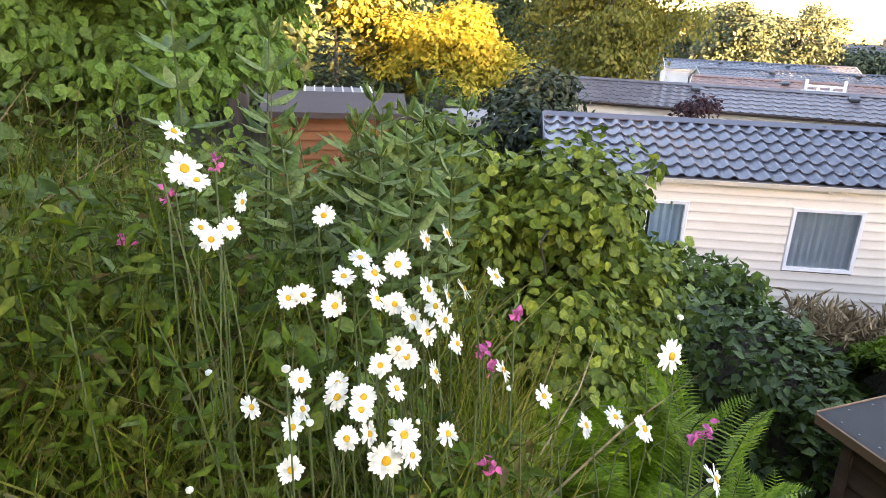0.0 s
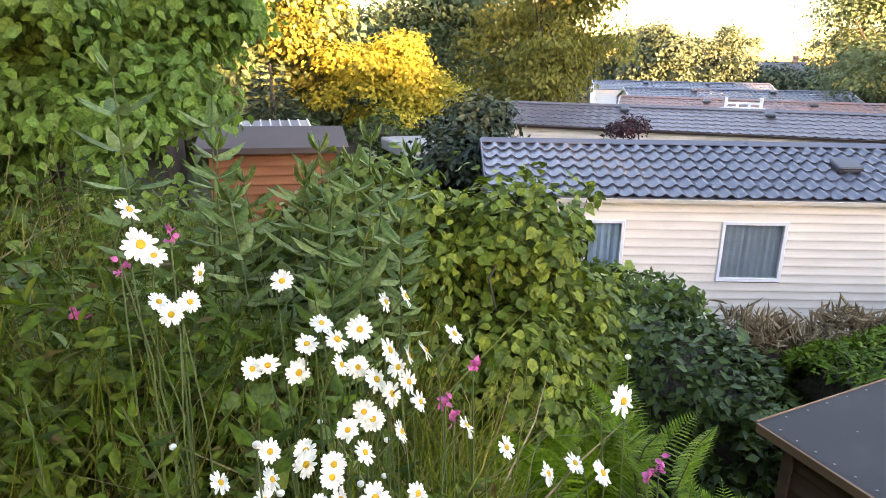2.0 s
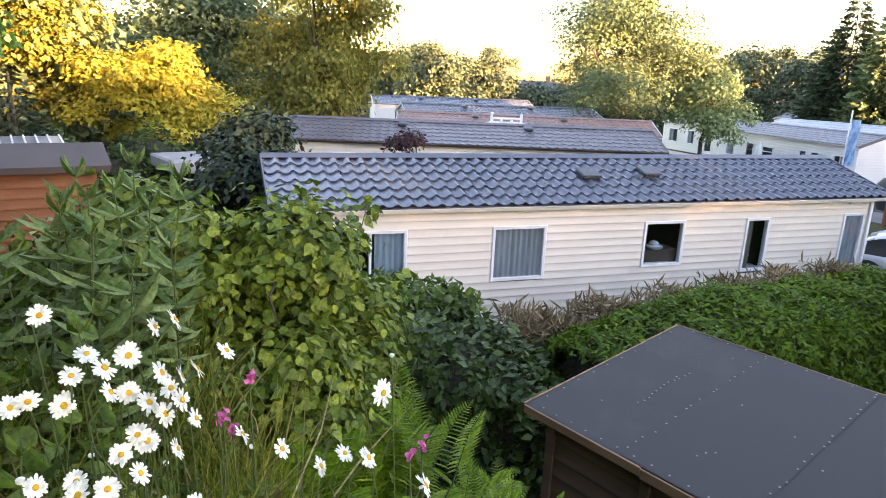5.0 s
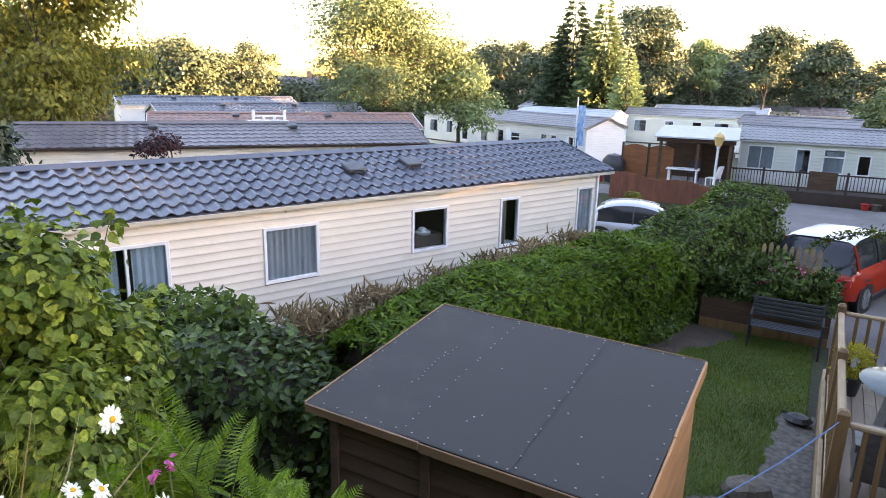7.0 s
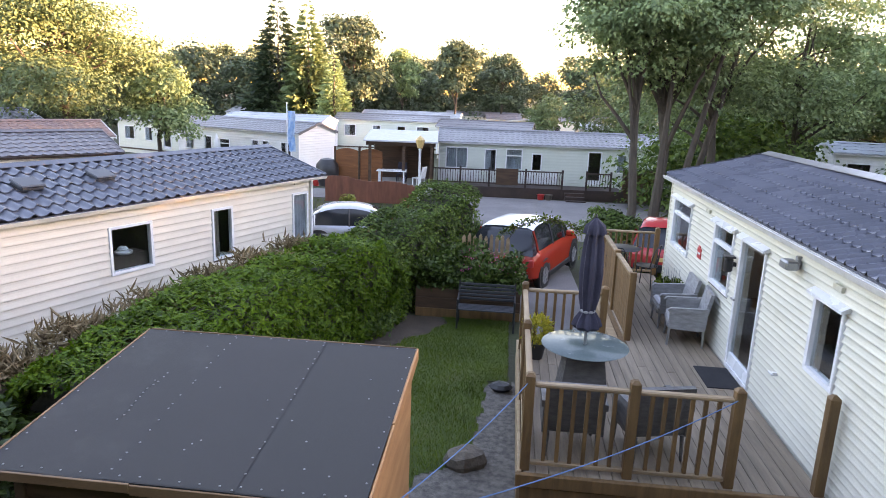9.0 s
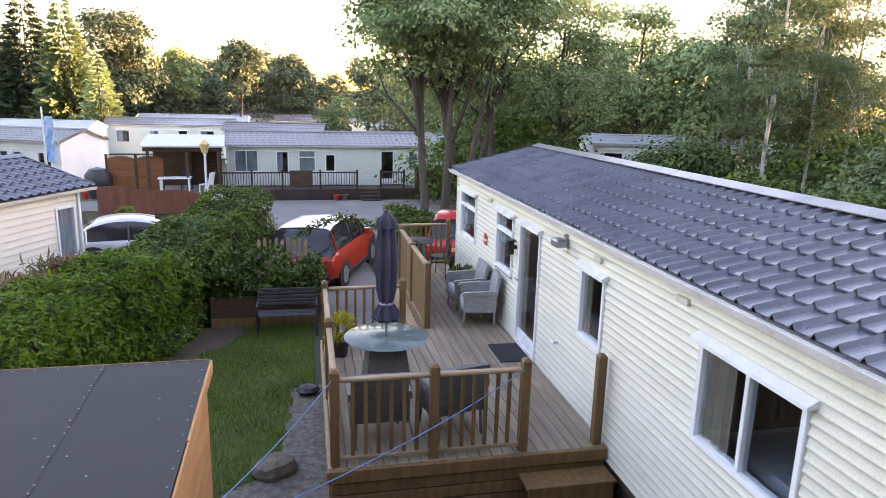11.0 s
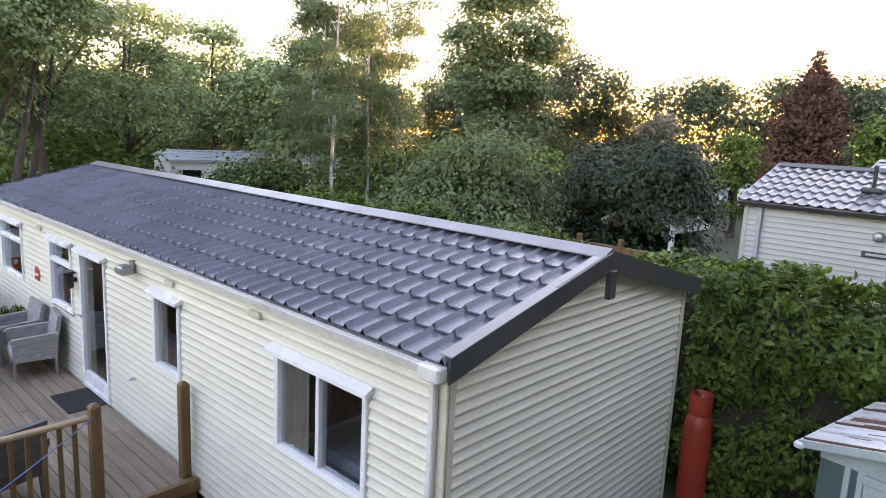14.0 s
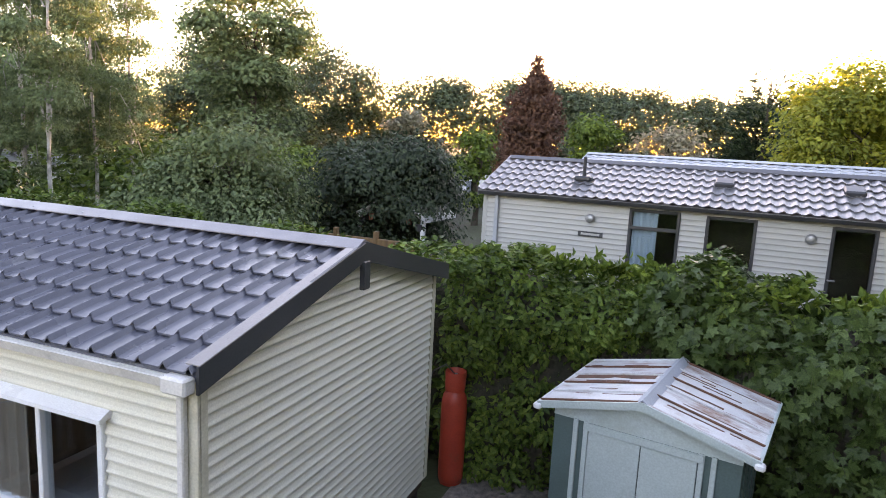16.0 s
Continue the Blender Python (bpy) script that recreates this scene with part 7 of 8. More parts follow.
pot = thing("plant_pot", pose(0.52, 9.42, DECK), "yellow-green leafy plant in a dark pot on the deck", "potted plant")
part("pot", Mesh().lathe([(0.10, 0), (0.14, 0.22), (0.15, 0.24), (0.13, 0.24), (0.12, 0.2)], 16), BLACK, pot, soft=True)
k = 420
d = spread(rng, k)
part("foliage", blades("foliage", YELLOWSUNLEAF, d * rng.uniform(0.08, 0.2, (k, 1)) + np.array([0, 0, 0.42]), d + np.array([0, 0, 0.2]), spread(rng, k), rng.uniform(0.05, 0.1, k), rng.uniform(0.02, 0.05, k), OVAL), None, pot)
toy = thing("garden_ornament", pose(1.36, 9.2, DECK), "small dark and red ornament on the deck", "ornament")
part("body", Mesh().lathe([(0.06, 0), (0.09, 0.04), (0.07, 0.1), (0.02, 0.13)], 12), BLACK, toy, soft=True)
part("cap", Mesh().lathe([(0.05, 0.1), (0.04, 0.14), (0.01, 0.17)], 10), POSTRED, toy, soft=True)

bistro = thing("bistro_table", pose(2.35, 13.75, DECK), "black metal bistro table on the deck", "table")
part("top", Mesh().lathe([(0.02, 0.70), (0.34, 0.70), (0.35, 0.715), (0.33, 0.725), (0.02, 0.725)], 24), BLACK, bistro, soft=True)
for i in range(3):
    a = i * 2.094
    part("leg", Mesh().tube([(0.05 * math.cos(a), 0.05 * math.sin(a), 0.7), (0.04 * math.cos(a), 0.04 * math.sin(a), 0.35), (0.28 * math.cos(a), 0.28 * math.sin(a), 0)], 0.012, 6), BLACK, bistro)


def metal_chair(m):
    ch = thing("metal_chair", m, "black metal chair with curved back", "chair", "bistro chairs")
    part("seat", Mesh().lathe([(0.02, 0.43), (0.2, 0.43), (0.21, 0.445), (0.02, 0.455)], 18), BLACK, ch, soft=True)
    part("back", Mesh().tube([(-0.19, -0.12, 0.44), (-0.18, -0.18, 0.75), (-0.1, -0.22, 0.87), (0.1, -0.22, 0.87), (0.18, -0.18, 0.75), (0.19, -0.12, 0.44)], 0.011, 6), BLACK, ch, soft=True)
    part("splat", Mesh().tube([(0, -0.19, 0.44), (0.04, -0.21, 0.62), (0, -0.22, 0.86)], 0.009, 6).tube([(-0.08, -0.17, 0.44), (-0.05, -0.2, 0.65), (-0.09, -0.21, 0.85)], 0.008, 6)
         .tube([(0.08, -0.17, 0.44), (0.05, -0.2, 0.65), (0.09, -0.21, 0.85)], 0.008, 6), BLACK, ch)
    for x in (-0.15, 0.15):
        for y in (-0.14, 0.14):
            part("leg", Mesh().tube([(x, y, 0.43), (x * 1.25, y * 1.25, 0)], 0.01, 6), BLACK, ch)


metal_chair(pose(2.8, 13.5, DECK, 0, 0, 60))
metal_chair(pose(2.15, 13.2, DECK, 0, 0, -10))

# ---- garden ----
bench = thing("garden_bench", pose(-0.30, 12.72, gz(-0.3, 12.7)), "dark blue-grey slatted garden bench on the lawn", "bench")
for i in range(5):
    part("back_slat", Mesh().box(-0.55, 0.12 + 0.012 * i, 0.50 + i * 0.068, 0.55, 0.14 + 0.012 * i, 0.55 + i * 0.068, 0.005), CHARCOAL, bench)
for i in range(5):
    part("seat_slat", Mesh().box(-0.55, -0.28 + i * 0.078, 0.40, 0.55, -0.22 + i * 0.078, 0.422, 0.005), CHARCOAL, bench)
for s in (-1, 1):
    part("end_frame", Mesh().tube([(s * 0.54, -0.27, 0.0), (s * 0.54, -0.27, 0.60), (s * 0.54, 0.12, 0.62)], 0.02, 6).tube([(s * 0.54, 0.14, 0.0), (s * 0.54, 0.11, 0.42), (s * 0.54, 0.19, 0.86)], 0.02, 6)
         .tube([(s * 0.54, -0.27, 0.40), (s * 0.54, 0.11, 0.40)], 0.018, 6), BLACK, bench)
lowfence = thing("raised_bed", pose(0, 0, 0), "low brown board wall of a raised bed", "raised bed")
for i, z in enumerate((-0.25, -0.03, 0.19)):
    part("board", Mesh().box(-1.75, 13.16, z, 0.36, 13.2, z + 0.215, 0.006), SHEDWOOD if i else POSTWOOD, lowfence)
part("soil", Mesh().box(-1.75, 13.2, -0.4, 0.36, 14.4, 0.38), SOIL, lowfence)
rng = np.random.default_rng(9)
k = 5200
bx_, by_ = rng.uniform(-1.75, 0.42, k), rng.uniform(13.1, 14.5, k)
bz_ = 0.38 + rng.random(k) * (0.55 + 0.3 * np.sin(bx_ * 3.0 + 1) * np.sin(by_ * 3) + 0.12 * np.sin(bx_ * 9))
solid("border_plants", blades("border_plants", LAUREL, np.stack([bx_, by_, bz_], 1), spread(rng, k) + np.array([0, -0.2, 0.3]), spread(rng, k), rng.uniform(0.06, 0.15, k), rng.uniform(0.04, 0.09, k), OVAL), None, "dark leafy border plants in the raised bed", "plants", kind="stuff")
k = 90
solid("border_flowers", blades("border_flowers", PINKPETAL, np.stack([rng.uniform(-0.9, 0.4, k), rng.uniform(13.2, 13.9, k), rng.uniform(0.7, 1.15, k)], 1), spread(rng, k), spread(rng, k), np.full(k, 0.035), np.full(k, 0.025), ROUND), None, "small pink and white border flowers", "flowers", kind="stuff")
pickets = thing("picket_fence", pose(0, 0, 0), "short weathered pale picket fence by the drive", "fence")
for i in range(9):
    x = -0.95 + i * 0.12
    part("picket", Mesh().prism([(x, 0.3), (x + 0.075, 0.3), (x + 0.075, 1.16 + 0.04 * (i % 2)), (x + 0.037, 1.23 + 0.04 * (i % 2)), (x, 1.16 + 0.04 * (i % 2))], 14.55, 14.575, "y"), RAILWOOD, pickets)
part("rail", Mesh().box(-1.0, 14.58, 0.8, 0.15, 14.61, 0.86, 0.004), RAILWOOD, pickets)
# a leafy arching branch over the drive
k = 420
t = rng.random(k)
arch_p = np.stack([-0.2 + 1.9 * t, 14.9 + 0.5 * t, 1.15 + 0.42 * np.sin(np.pi * t * 0.95) + rng.normal(0, 0.05, k)], 1)
arch = thing("arching_shrub", pose(0, 0, 0), "arching leafy shrub branch over the drive", "shrub")
part("stem", Mesh().tube([(-0.25, 14.85, 0.4), (0.2, 15.0, 1.38), (0.8, 15.15, 1.56), (1.4, 15.3, 1.42), (1.7, 15.4, 1.2)], [0.015, 0.012, 0.009, 0.006, 0.003], 6), BARK, arch)
part("leaves", blades("leaves", WEED, arch_p, spread(rng, k), spread(rng, k), rng.uniform(0.05, 0.11, k), rng.uniform(0.03, 0.06, k), OVAL), None, arch)

st = Mesh().lathe([(0.02, -0.05), (0.21, -0.04), (0.24, 0.06), (0.21, 0.15), (0.11, 0.21), (0.02, 0.22)], 16,
                  bend=lambda p: (p[0] * (1.1 + 0.25 * noise.noise((p[0] * 4, p[1] * 4, p[2] * 4))), p[1] * (0.8 + 0.3 * noise.noise((p[0] * 5 + 3, p[1] * 5, p[2] * 5))), p[2] * (1 + 0.4 * noise.noise((p[0] * 6, p[1] * 6 + 9, 0.3)))))
solid("garden_stone", st, STONE, "rough grey-brown boulder at the path edge", "stone", m=pose(-0.30, 7.48, 0.0, 0, 0, 25))
solid("dark_bag", Mesh().lathe([(0.10, 0.0), (0.14, 0.05), (0.1, 0.1), (0.02, 0.12)], 10, bend=lambda p: (p[0] * 1.3, p[1], p[2] * (1 + 0.3 * noise.noise((p[0] * 9, p[1] * 9, 1.0))))), BLACK, "small black object on the gravel", "bag", m=pose(0.06, 9.55, 0.0))
k = 160
solid("shed_weeds", blades("shed_weeds", YELLOWSUNLEAF, np.stack([rng.normal(-0.52, 0.08, k), rng.normal(5.55, 0.12, k), rng.uniform(0.0, 0.35, k)], 1), spread(rng, k) + np.array([0, 0, 0.6]), spread(rng, k), rng.uniform(0.06, 0.13, k), rng.uniform(0.02, 0.05, k), OVAL), None, "yellow-green weeds beside the shed", "plants", kind="stuff")
k = 1400
solid("edging_plants", blades("edging_plants", PRIVET, np.stack([rng.uniform(-2.9, -1.9, k), rng.uniform(11.2, 13.2, k), rng.uniform(0.0, 0.22, k)], 1), spread(rng, k) + np.array([0, 0, 0.5]), spread(rng, k), rng.uniform(0.05, 0.11, k), rng.uniform(0.03, 0.06, k), OVAL), None, "low plants under the hedge", "plants", kind="stuff")
bag = solid("plastic_bag", Mesh().lathe([(0.02, 0), (0.24, 0.02), (0.3, 0.2), (0.2, 0.36), (0.05, 0.42)], 18, bend=lambda p: (p[0] * (1 + 0.3 * noise.noise((p[0] * 5, p[1] * 5, p[2] * 7))), p[1] * (1 + 0.3 * noise.noise((p[1] * 6, p[0] * 5, p[2] * 6))), p[2])), PALEROOF, "crumpled pale plastic sheet beside the shed", "plastic sheet", soft=True, m=pose(-3.45, 3.9, gz(-3.45, 3.9)))

# ---- gas bottle and metal shed ----
gas = thing("gas_bottle", pose(7.47, 3.06, 0.02), "tall red gas bottle beside the caravan end", "gas bottle")
part("cylinder", Mesh().lathe([(0.13, 0.0), (0.152, 0.03), (0.157, 0.1), (0.157, 1.00), (0.145, 1.10), (0.10, 1.18), (0.06, 1.22)], 28), GASRED, gas, soft=True)
part("collar", Mesh().lathe([(0.10, 1.17), (0.112, 1.20), (0.115, 1.40), (0.125, 1.415), (0.13, 1.40), (0.122, 1.18)], 24), GASRED, gas, soft=True)
part("valve", Mesh().tube([(0, 0, 1.27), (0, 0, 1.38)], 0.022, 8).box(-0.05, -0.012, 1.33, 0.05, 0.012, 1.355, 0.004), STEEL, gas)
part("pigtail_hose", Mesh().tube([(0, 0, 1.36), (-0.08, 0.1, 1.5), (-0.18, 0.2, 1.45), (-0.25, 0.3, 1.3)], 0.008, 6), BLACK, gas, soft=True)
part("foot_ring", Mesh().lathe([(0.12, -0.02), (0.14, -0.02), (0.14, 0.03), (0.12, 0.03)], 20), GASRED, gas)

MS_AT = pose(6.27, 1.67, 0.0, 0, 0, -100.4)
MW, MD, ME, MR = 1.78, 1.42, 1.79, 0.22
ms = thing("metal_shed", MS_AT, "pale green metal shed with rusty white roof", "shed")
part("wall_back", Mesh().box(0.06, MD - 0.08, 0, MW - 0.06, MD - 0.06, ME), SHEDGREEN, ms)
for x in (0.06, MW - 0.08):
    wall = Mesh()
    for i in range(8):
        a = 0.07 + (MD - 0.15) * i / 8
        b = 0.07 + (MD - 0.15) * (i + 1) / 8
        wall.box(x + (0.006 if i % 2 else 0.0), a, 0, x + 0.02 - (0.0 if i % 2 else 0.006), b, ME - 0.02)
    part("wall_side", wall, SHEDGREEN, ms, "dark green-grey steel side")
part("front_panel", Mesh().box(0.06, 0.03, 0, 0.42, 0.05, ME - 0.06, 0.003), SHEDGREEN, ms)
part("front_panel", Mesh().box(MW - 0.42, 0.03, 0, MW - 0.06, 0.05, ME - 0.06, 0.003), SHEDGREEN, ms)
part("gable", Mesh().prism([(0.06, ME - 0.13), (MW - 0.06, ME - 0.13), (MW - 0.06, ME - 0.02), (MW / 2, ME + MR - 0.03), (0.06, ME - 0.02)], 0.02, 0.04, "y"), SHEDPALE, ms)
for x in (0.26, 0.36, MW - 0.40, MW - 0.30):
    part("stile", Mesh().box(x, 0.0, 0, x + 0.045, 0.028, ME - 0.12, 0.004), SHEDPALE, ms)
part("door_head", Mesh().box(0.36, -0.01, ME - 0.20, MW - 0.36, 0.018, ME - 0.13, 0.004), SHEDPALE, ms)
for a, b in ((0.41, MW / 2 - 0.004), (MW / 2 + 0.004, MW - 0.41)):
    dr = part("door", Mesh().box(a, 0.005, 0.02, b, 0.022, ME - 0.2, 0.003), SHEDPALE, ms, "pale green steel door")
    part("door_handle", Mesh().box((a if a > 0.9 else b) - 0.03, -0.02, 0.9, (a if a > 0.9 else b) + 0.03, 0.004, 1.0, 0.005), STEEL, dr)
slope = math.degrees(math.atan2(MR, MW / 2 + 0.06))
SL = math.hypot(MR, MW / 2 + 0.06)
rr = random.Random(5)
for q in (0, 1):
    mm = pose(-0.06, -0.08, ME - 0.02, 0, -slope, 0) if q == 0 else pose(MW + 0.06, MD + 0.02, ME - 0.02, 0, -slope, 180)
    pan = part("roof_pan", Mesh().box(0, 0, 0, SL, MD + 0.10, 0.012), RUSTY, ms, "white steel roof with rust", m=mm)
    for i in range(6):
        y = 0.03 + i * (MD + 0.04) / 5
        part("roof_rib", Mesh().box(0, y, 0.012, SL, y + 0.022, 0.03, 0.003), RUSTY if i % 2 else RUST, pan)
    part("edge_trim", Mesh().box(-0.02, 0, -0.03, 0.012, MD + 0.10, 0.018, 0.004), SHEDPALE if q else RUSTY, pan)
    for k in range(9):
        a, y = rr.uniform(0.02, SL - 0.3), rr.uniform(0.06, MD - 0.02)
        w = rr.uniform(0.1, 0.55) if k else SL - 0.15
        d = rr.uniform(0.012, 0.04) if k else (0.17 if q == 0 else 0.03)
        edge_ = [(a if k else 0.05) + w * i / 8 for i in range(9)]
        y = y if k else MD * 0.62
        lo = [(x, y - d * rr.uniform(0.3, 0.6)) for x in edge_]
        hi = [(x, y + d * rr.uniform(0.3, 0.6)) for x in edge_]
        part("rust_patch", Mesh().prism([(min(x, SL), v) for x, v in lo + hi[::-1]], 0.0122, 0.0142, "z"), RUST, pan)
part("ridge_cap", Mesh().prism([(MW / 2 - 0.07, ME + MR - 0.02), (MW / 2, ME + MR + 0.02), (MW / 2 + 0.07, ME + MR - 0.02), (MW / 2, ME + MR + 0.035)], -0.09, MD + 0.03, "y"), PALEROOF, ms)
part("front_trim", Mesh().prism([(-0.08, ME - 0.07), (MW / 2, ME + MR - 0.06), (MW + 0.08, ME - 0.07), (MW + 0.08, ME - 0.005), (MW / 2, ME + MR + 0.012), (-0.08, ME - 0.005)], -0.10, -0.082, "y"), SHEDPALE, ms)
for x in (-0.07, MW + 0.07):
    part("corner_cap", Mesh().box(x - 0.04, -0.12, ME - 0.08, x + 0.04, -0.05, ME - 0.02, 0.015), UPVC, ms)

# ---- cars ----
def car(label, m, paint, roof_paint, L=4.2, W=1.78, H=1.6, suv=True):
    """A car: x ahead, z = 0 the ground."""
    c = thing("car", m, label, "car", "parked cars")
    w = W / 2
    belt = 0.98 if suv else 0.9
    stations = [(-L / 2, 0.86, 0.45, belt - 0.12), (-L / 2 + 0.08, 0.94, 0.32, belt - 0.02), (-L / 2 + 0.5, 1.0, 0.24, belt), (-0.3, 1.0, 0.24, belt), (0.75, 1.0, 0.24, belt - 0.02), (L / 2 - 0.75, 0.98, 0.26, belt - 0.08), (L / 2 - 0.15, 0.9, 0.34, belt - 0.2), (L / 2, 0.74, 0.45, belt - 0.36)]
    v, f = [], []
    for x, k, lo, hi in stations:
        prof = [(0.78 * k * w, lo), (0.97 * k * w, lo + 0.1), (k * w, (lo + hi) / 2 + 0.05), (0.975 * k * w, hi - 0.08), (0.9 * k * w, hi)]
        v += [(x, -y, z) for y, z in prof] + [(x, y, z) for y, z in prof[::-1]]
    n = 10
    for i in range(len(stations) - 1):
        f += [(i * n + j, i * n + (j + 1) % n, (i + 1) * n + (j + 1) % n, (i + 1) * n + j) for j in range(n)]
    f += [tuple(range(n)), tuple(range((len(stations) - 1) * n, len(stations) * n))[::-1]]
    part("body", Mesh().add(v, f), paint, c, soft=True)
    b0, b1 = -L / 2 + (0.05 if suv else 0.3), L / 2 - 1.0
    n, skew = 16, 0.72 if suv else 0.9
    arch = [(b0 + (b1 - b0) * i / n, (1 - abs(2 * (i / n) ** skew - 1) ** (3.2 if suv else 2.3)) ** 0.8) for i in range(n + 1)]

    def section(x, k):
        z = belt - 0.04 + (H - belt + 0.03) * k
        return [(0.9 * w, belt - 0.05), (0.9 * w - 0.1 * w * k, belt - 0.05 + (z - belt + 0.05) * 0.55), (0.9 * w - 0.2 * w * k, belt - 0.05 + (z - belt + 0.05) * 0.93), (0.9 * w - 0.34 * w * k, z)]

    v = []
    for x, k in arch:
        q = section(x, k)
        v += [(x, -y, z) for y, z in q] + [(x, y, z) for y, z in q[::-1]]
    f = [(i * 8 + j, i * 8 + j + 1, (i + 1) * 8 + j + 1, (i + 1) * 8 + j) for i in range(n) for j in range(7)]
    part("cabin", Mesh().add(v, f), DARKGLASS, c, "dark glazed cabin", soft=True)
    top, v = [(x, k) for x, k in arch if k > 0.78], []
    for x, k in top:
        q = section(x, k)
        y1, z1, y2, z2 = q[2][0] + 0.012, q[2][1], q[3][0], q[3][1] + 0.012
        v += [(x, -y1, z1), (x, -y2, z2), (x, 0, z2 + 0.02), (x, y2, z2), (x, y1, z1)]
    f = [(i * 5 + j, i * 5 + j + 1, (i + 1) * 5 + j + 1, (i + 1) * 5 + j) for i in range(len(top) - 1) for j in range(4)]
    part("roof", Mesh().add(v, f), roof_paint, c, soft=True)
    for s in (-1, 1):
        for i in (2, 8, 13):
            part("pillar", Mesh().tube([(arch[i][0], s * (y + 0.006), z) for y, z in section(*arch[i])[:3]], 0.03, 5), paint if i == 2 else BLACK, c)
        part("tail_light", Mesh().box(-L / 2 - 0.005, min(s * 0.6 * w, s * 0.92 * w), belt - 0.3, -L / 2 + 0.16, max(s * 0.6 * w, s * 0.92 * w), belt - 0.12, 0.02), POSTRED, c)
        part("headlight", Mesh().box(L / 2 - 0.22, min(s * 0.55 * w, s * 0.86 * w), belt - 0.42, L / 2 - 0.02, max(s * 0.55 * w, s * 0.86 * w), belt - 0.28, 0.02), PALEROOF, c)
        part("mirror", Mesh().box(b1 - 0.45, min(s * w * 0.9, s * w * 1.13), belt - 0.02, b1 - 0.3, max(s * w * 0.9, s * w * 1.13), belt + 0.13, 0.03), paint, c)
        for x in (-L / 2 + 0.78, L / 2 - 0.85):
            wheel = part("wheel", Mesh().lathe([(0.2, -0.1), (0.32, -0.1), (0.345, -0.06), (0.345, 0.06), (0.32, 0.1), (0.2, 0.1)], 24, m=pose(x, s * (w - 0.1), 0.345, 90)), RUBBER, c, soft=True)
            rim = Mesh().lathe([(0.03, 0.0), (0.05, 0.012), (0.2, 0.012), (0.225, 0.0)], 20, m=pose(x, s * (w - 0.005), 0.345, 90 * -s))
            for k in range(5):
                a = k * 1.2566
                rim.box(-0.025, 0.03, 0.0, 0.025, 0.215, 0.025, 0.004, m=pose(x, s * (w - 0.005), 0.345, 90 * -s) @ pose(0, 0, 0, 0, 0, math.degrees(a)))
            part("rim", rim, STEEL, wheel)
            part("arch", Mesh().lathe([(0.36, -0.02), (0.42, -0.02), (0.42, 0.015), (0.36, 0.015)], 24, m=pose(x, s * (w - 0.02), 0.36, 90 * -s)), BLACK, c)
        part("sill", Mesh().box(-L / 2 + 1.1, min(s * w * 0.93, s * w * 1.005), 0.22, L / 2 - 1.2, max(s * w * 0.93, s * w * 1.005), 0.36, 0.02), BLACK, c)
    part("bumper", Mesh().box(-L / 2 - 0.03, -0.8 * w, 0.32, -L / 2 + 0.15, 0.8 * w, 0.55, 0.04), BLACK, c)
    part("plate", Mesh().box(-L / 2 - 0.012, -0.26, 0.62, -L / 2 + 0.02, 0.26, 0.73, 0.004), GOLDLAMP, c)
    return c


car("orange-red sport utility car with white roof on the drive", pose(0.62, 17.55, gz(0.6, 17.5) + 0.012, -2, 0, 70), REDPAINT, WHITEPAINT)
car("silver car with dark windows beside the cream caravan", pose(-4.6, 20.6, -0.72, 0, 0, 12), SILVERPAINT, SILVERPAINT, L=4.1, H=1.45, suv=False)
car("faded red car behind the deck", pose(4.6, 19.7, gz(4.6, 19.7), 0, 0, 75), PINKRED, PINKRED, L=4.0, H=1.5, suv=False)

# ---- across the road ----
E_G = -1.05
edeck = thing("deck", E_AT, "dark brown raised deck with railings before the pale caravan", "deck")
part("platform", Mesh().box(-0.6, -1.55, 0.0, 9.7, -0.03, 0.62, 0.01), DARKWOOD, edeck)
for x in (-0.5, 1.2, 2.7, 4.6, 6.5, 7.75, 9.0):
    part("post", Mesh().box(x - 0.05, -1.55, 0.62, x + 0.05, -1.45, 1.62, 0.01), DARKWOOD, edeck)
for a, b in ((-0.5, 1.2), (1.2, 2.7), (2.7, 4.6), (4.6, 6.5), (7.75, 9.0)):
    part("rail", Mesh().box(a + 0.05, -1.53, 1.45, b - 0.05, -1.47, 1.52, 0.006), DARKWOOD, edeck)
    part("rail", Mesh().box(a + 0.05, -1.52, 0.78, b - 0.05, -1.48, 0.84, 0.006), DARKWOOD, edeck)
    k = int((b - a) / 0.13)
    for i in range(1, k):
        x = a + (b - a) * i / k
        part("spindle", Mesh().box(x - 0.015, -1.515, 0.84, x + 0.015, -1.485, 1.45), DARKWOOD, edeck)
for i in range(3):
    part("step", Mesh().box(6.65, -1.55 - 0.28 * (3 - i), 0.0, 7.65, -1.55 - 0.28 * (2 - i), 0.16 + 0.155 * i, 0.01), DARKWOOD, edeck)
part("panel", Mesh().box(3.05, -1.62, 0.75, 4.2, -1.56, 1.6, 0.006), SHEDWOOD, edeck)
part("side_wall", Mesh().box(9.6, -1.5, 0, 11.6, -1.4, 1.75, 0.01), SHEDWOOD, edeck)
for a, b in ((0.0, 2.2), (4.5, 6.4)):
    part("lattice", Mesh().box(a, -0.20, 0.7, b, -0.17, 1.35), WHITESIDE, edeck)
for x, mt in ((5.4, POSTRED), (5.8, STONE)):
    solid("flower_pot", Mesh().lathe([(0.14, 0), (0.2, 0.3), (0.22, 0.32), (0.17, 0.32)], 14), mt, "small plant pot in front of the dark deck", "pot", soft=True, m=E_AT @ pose(x, -1.9, 0.05))

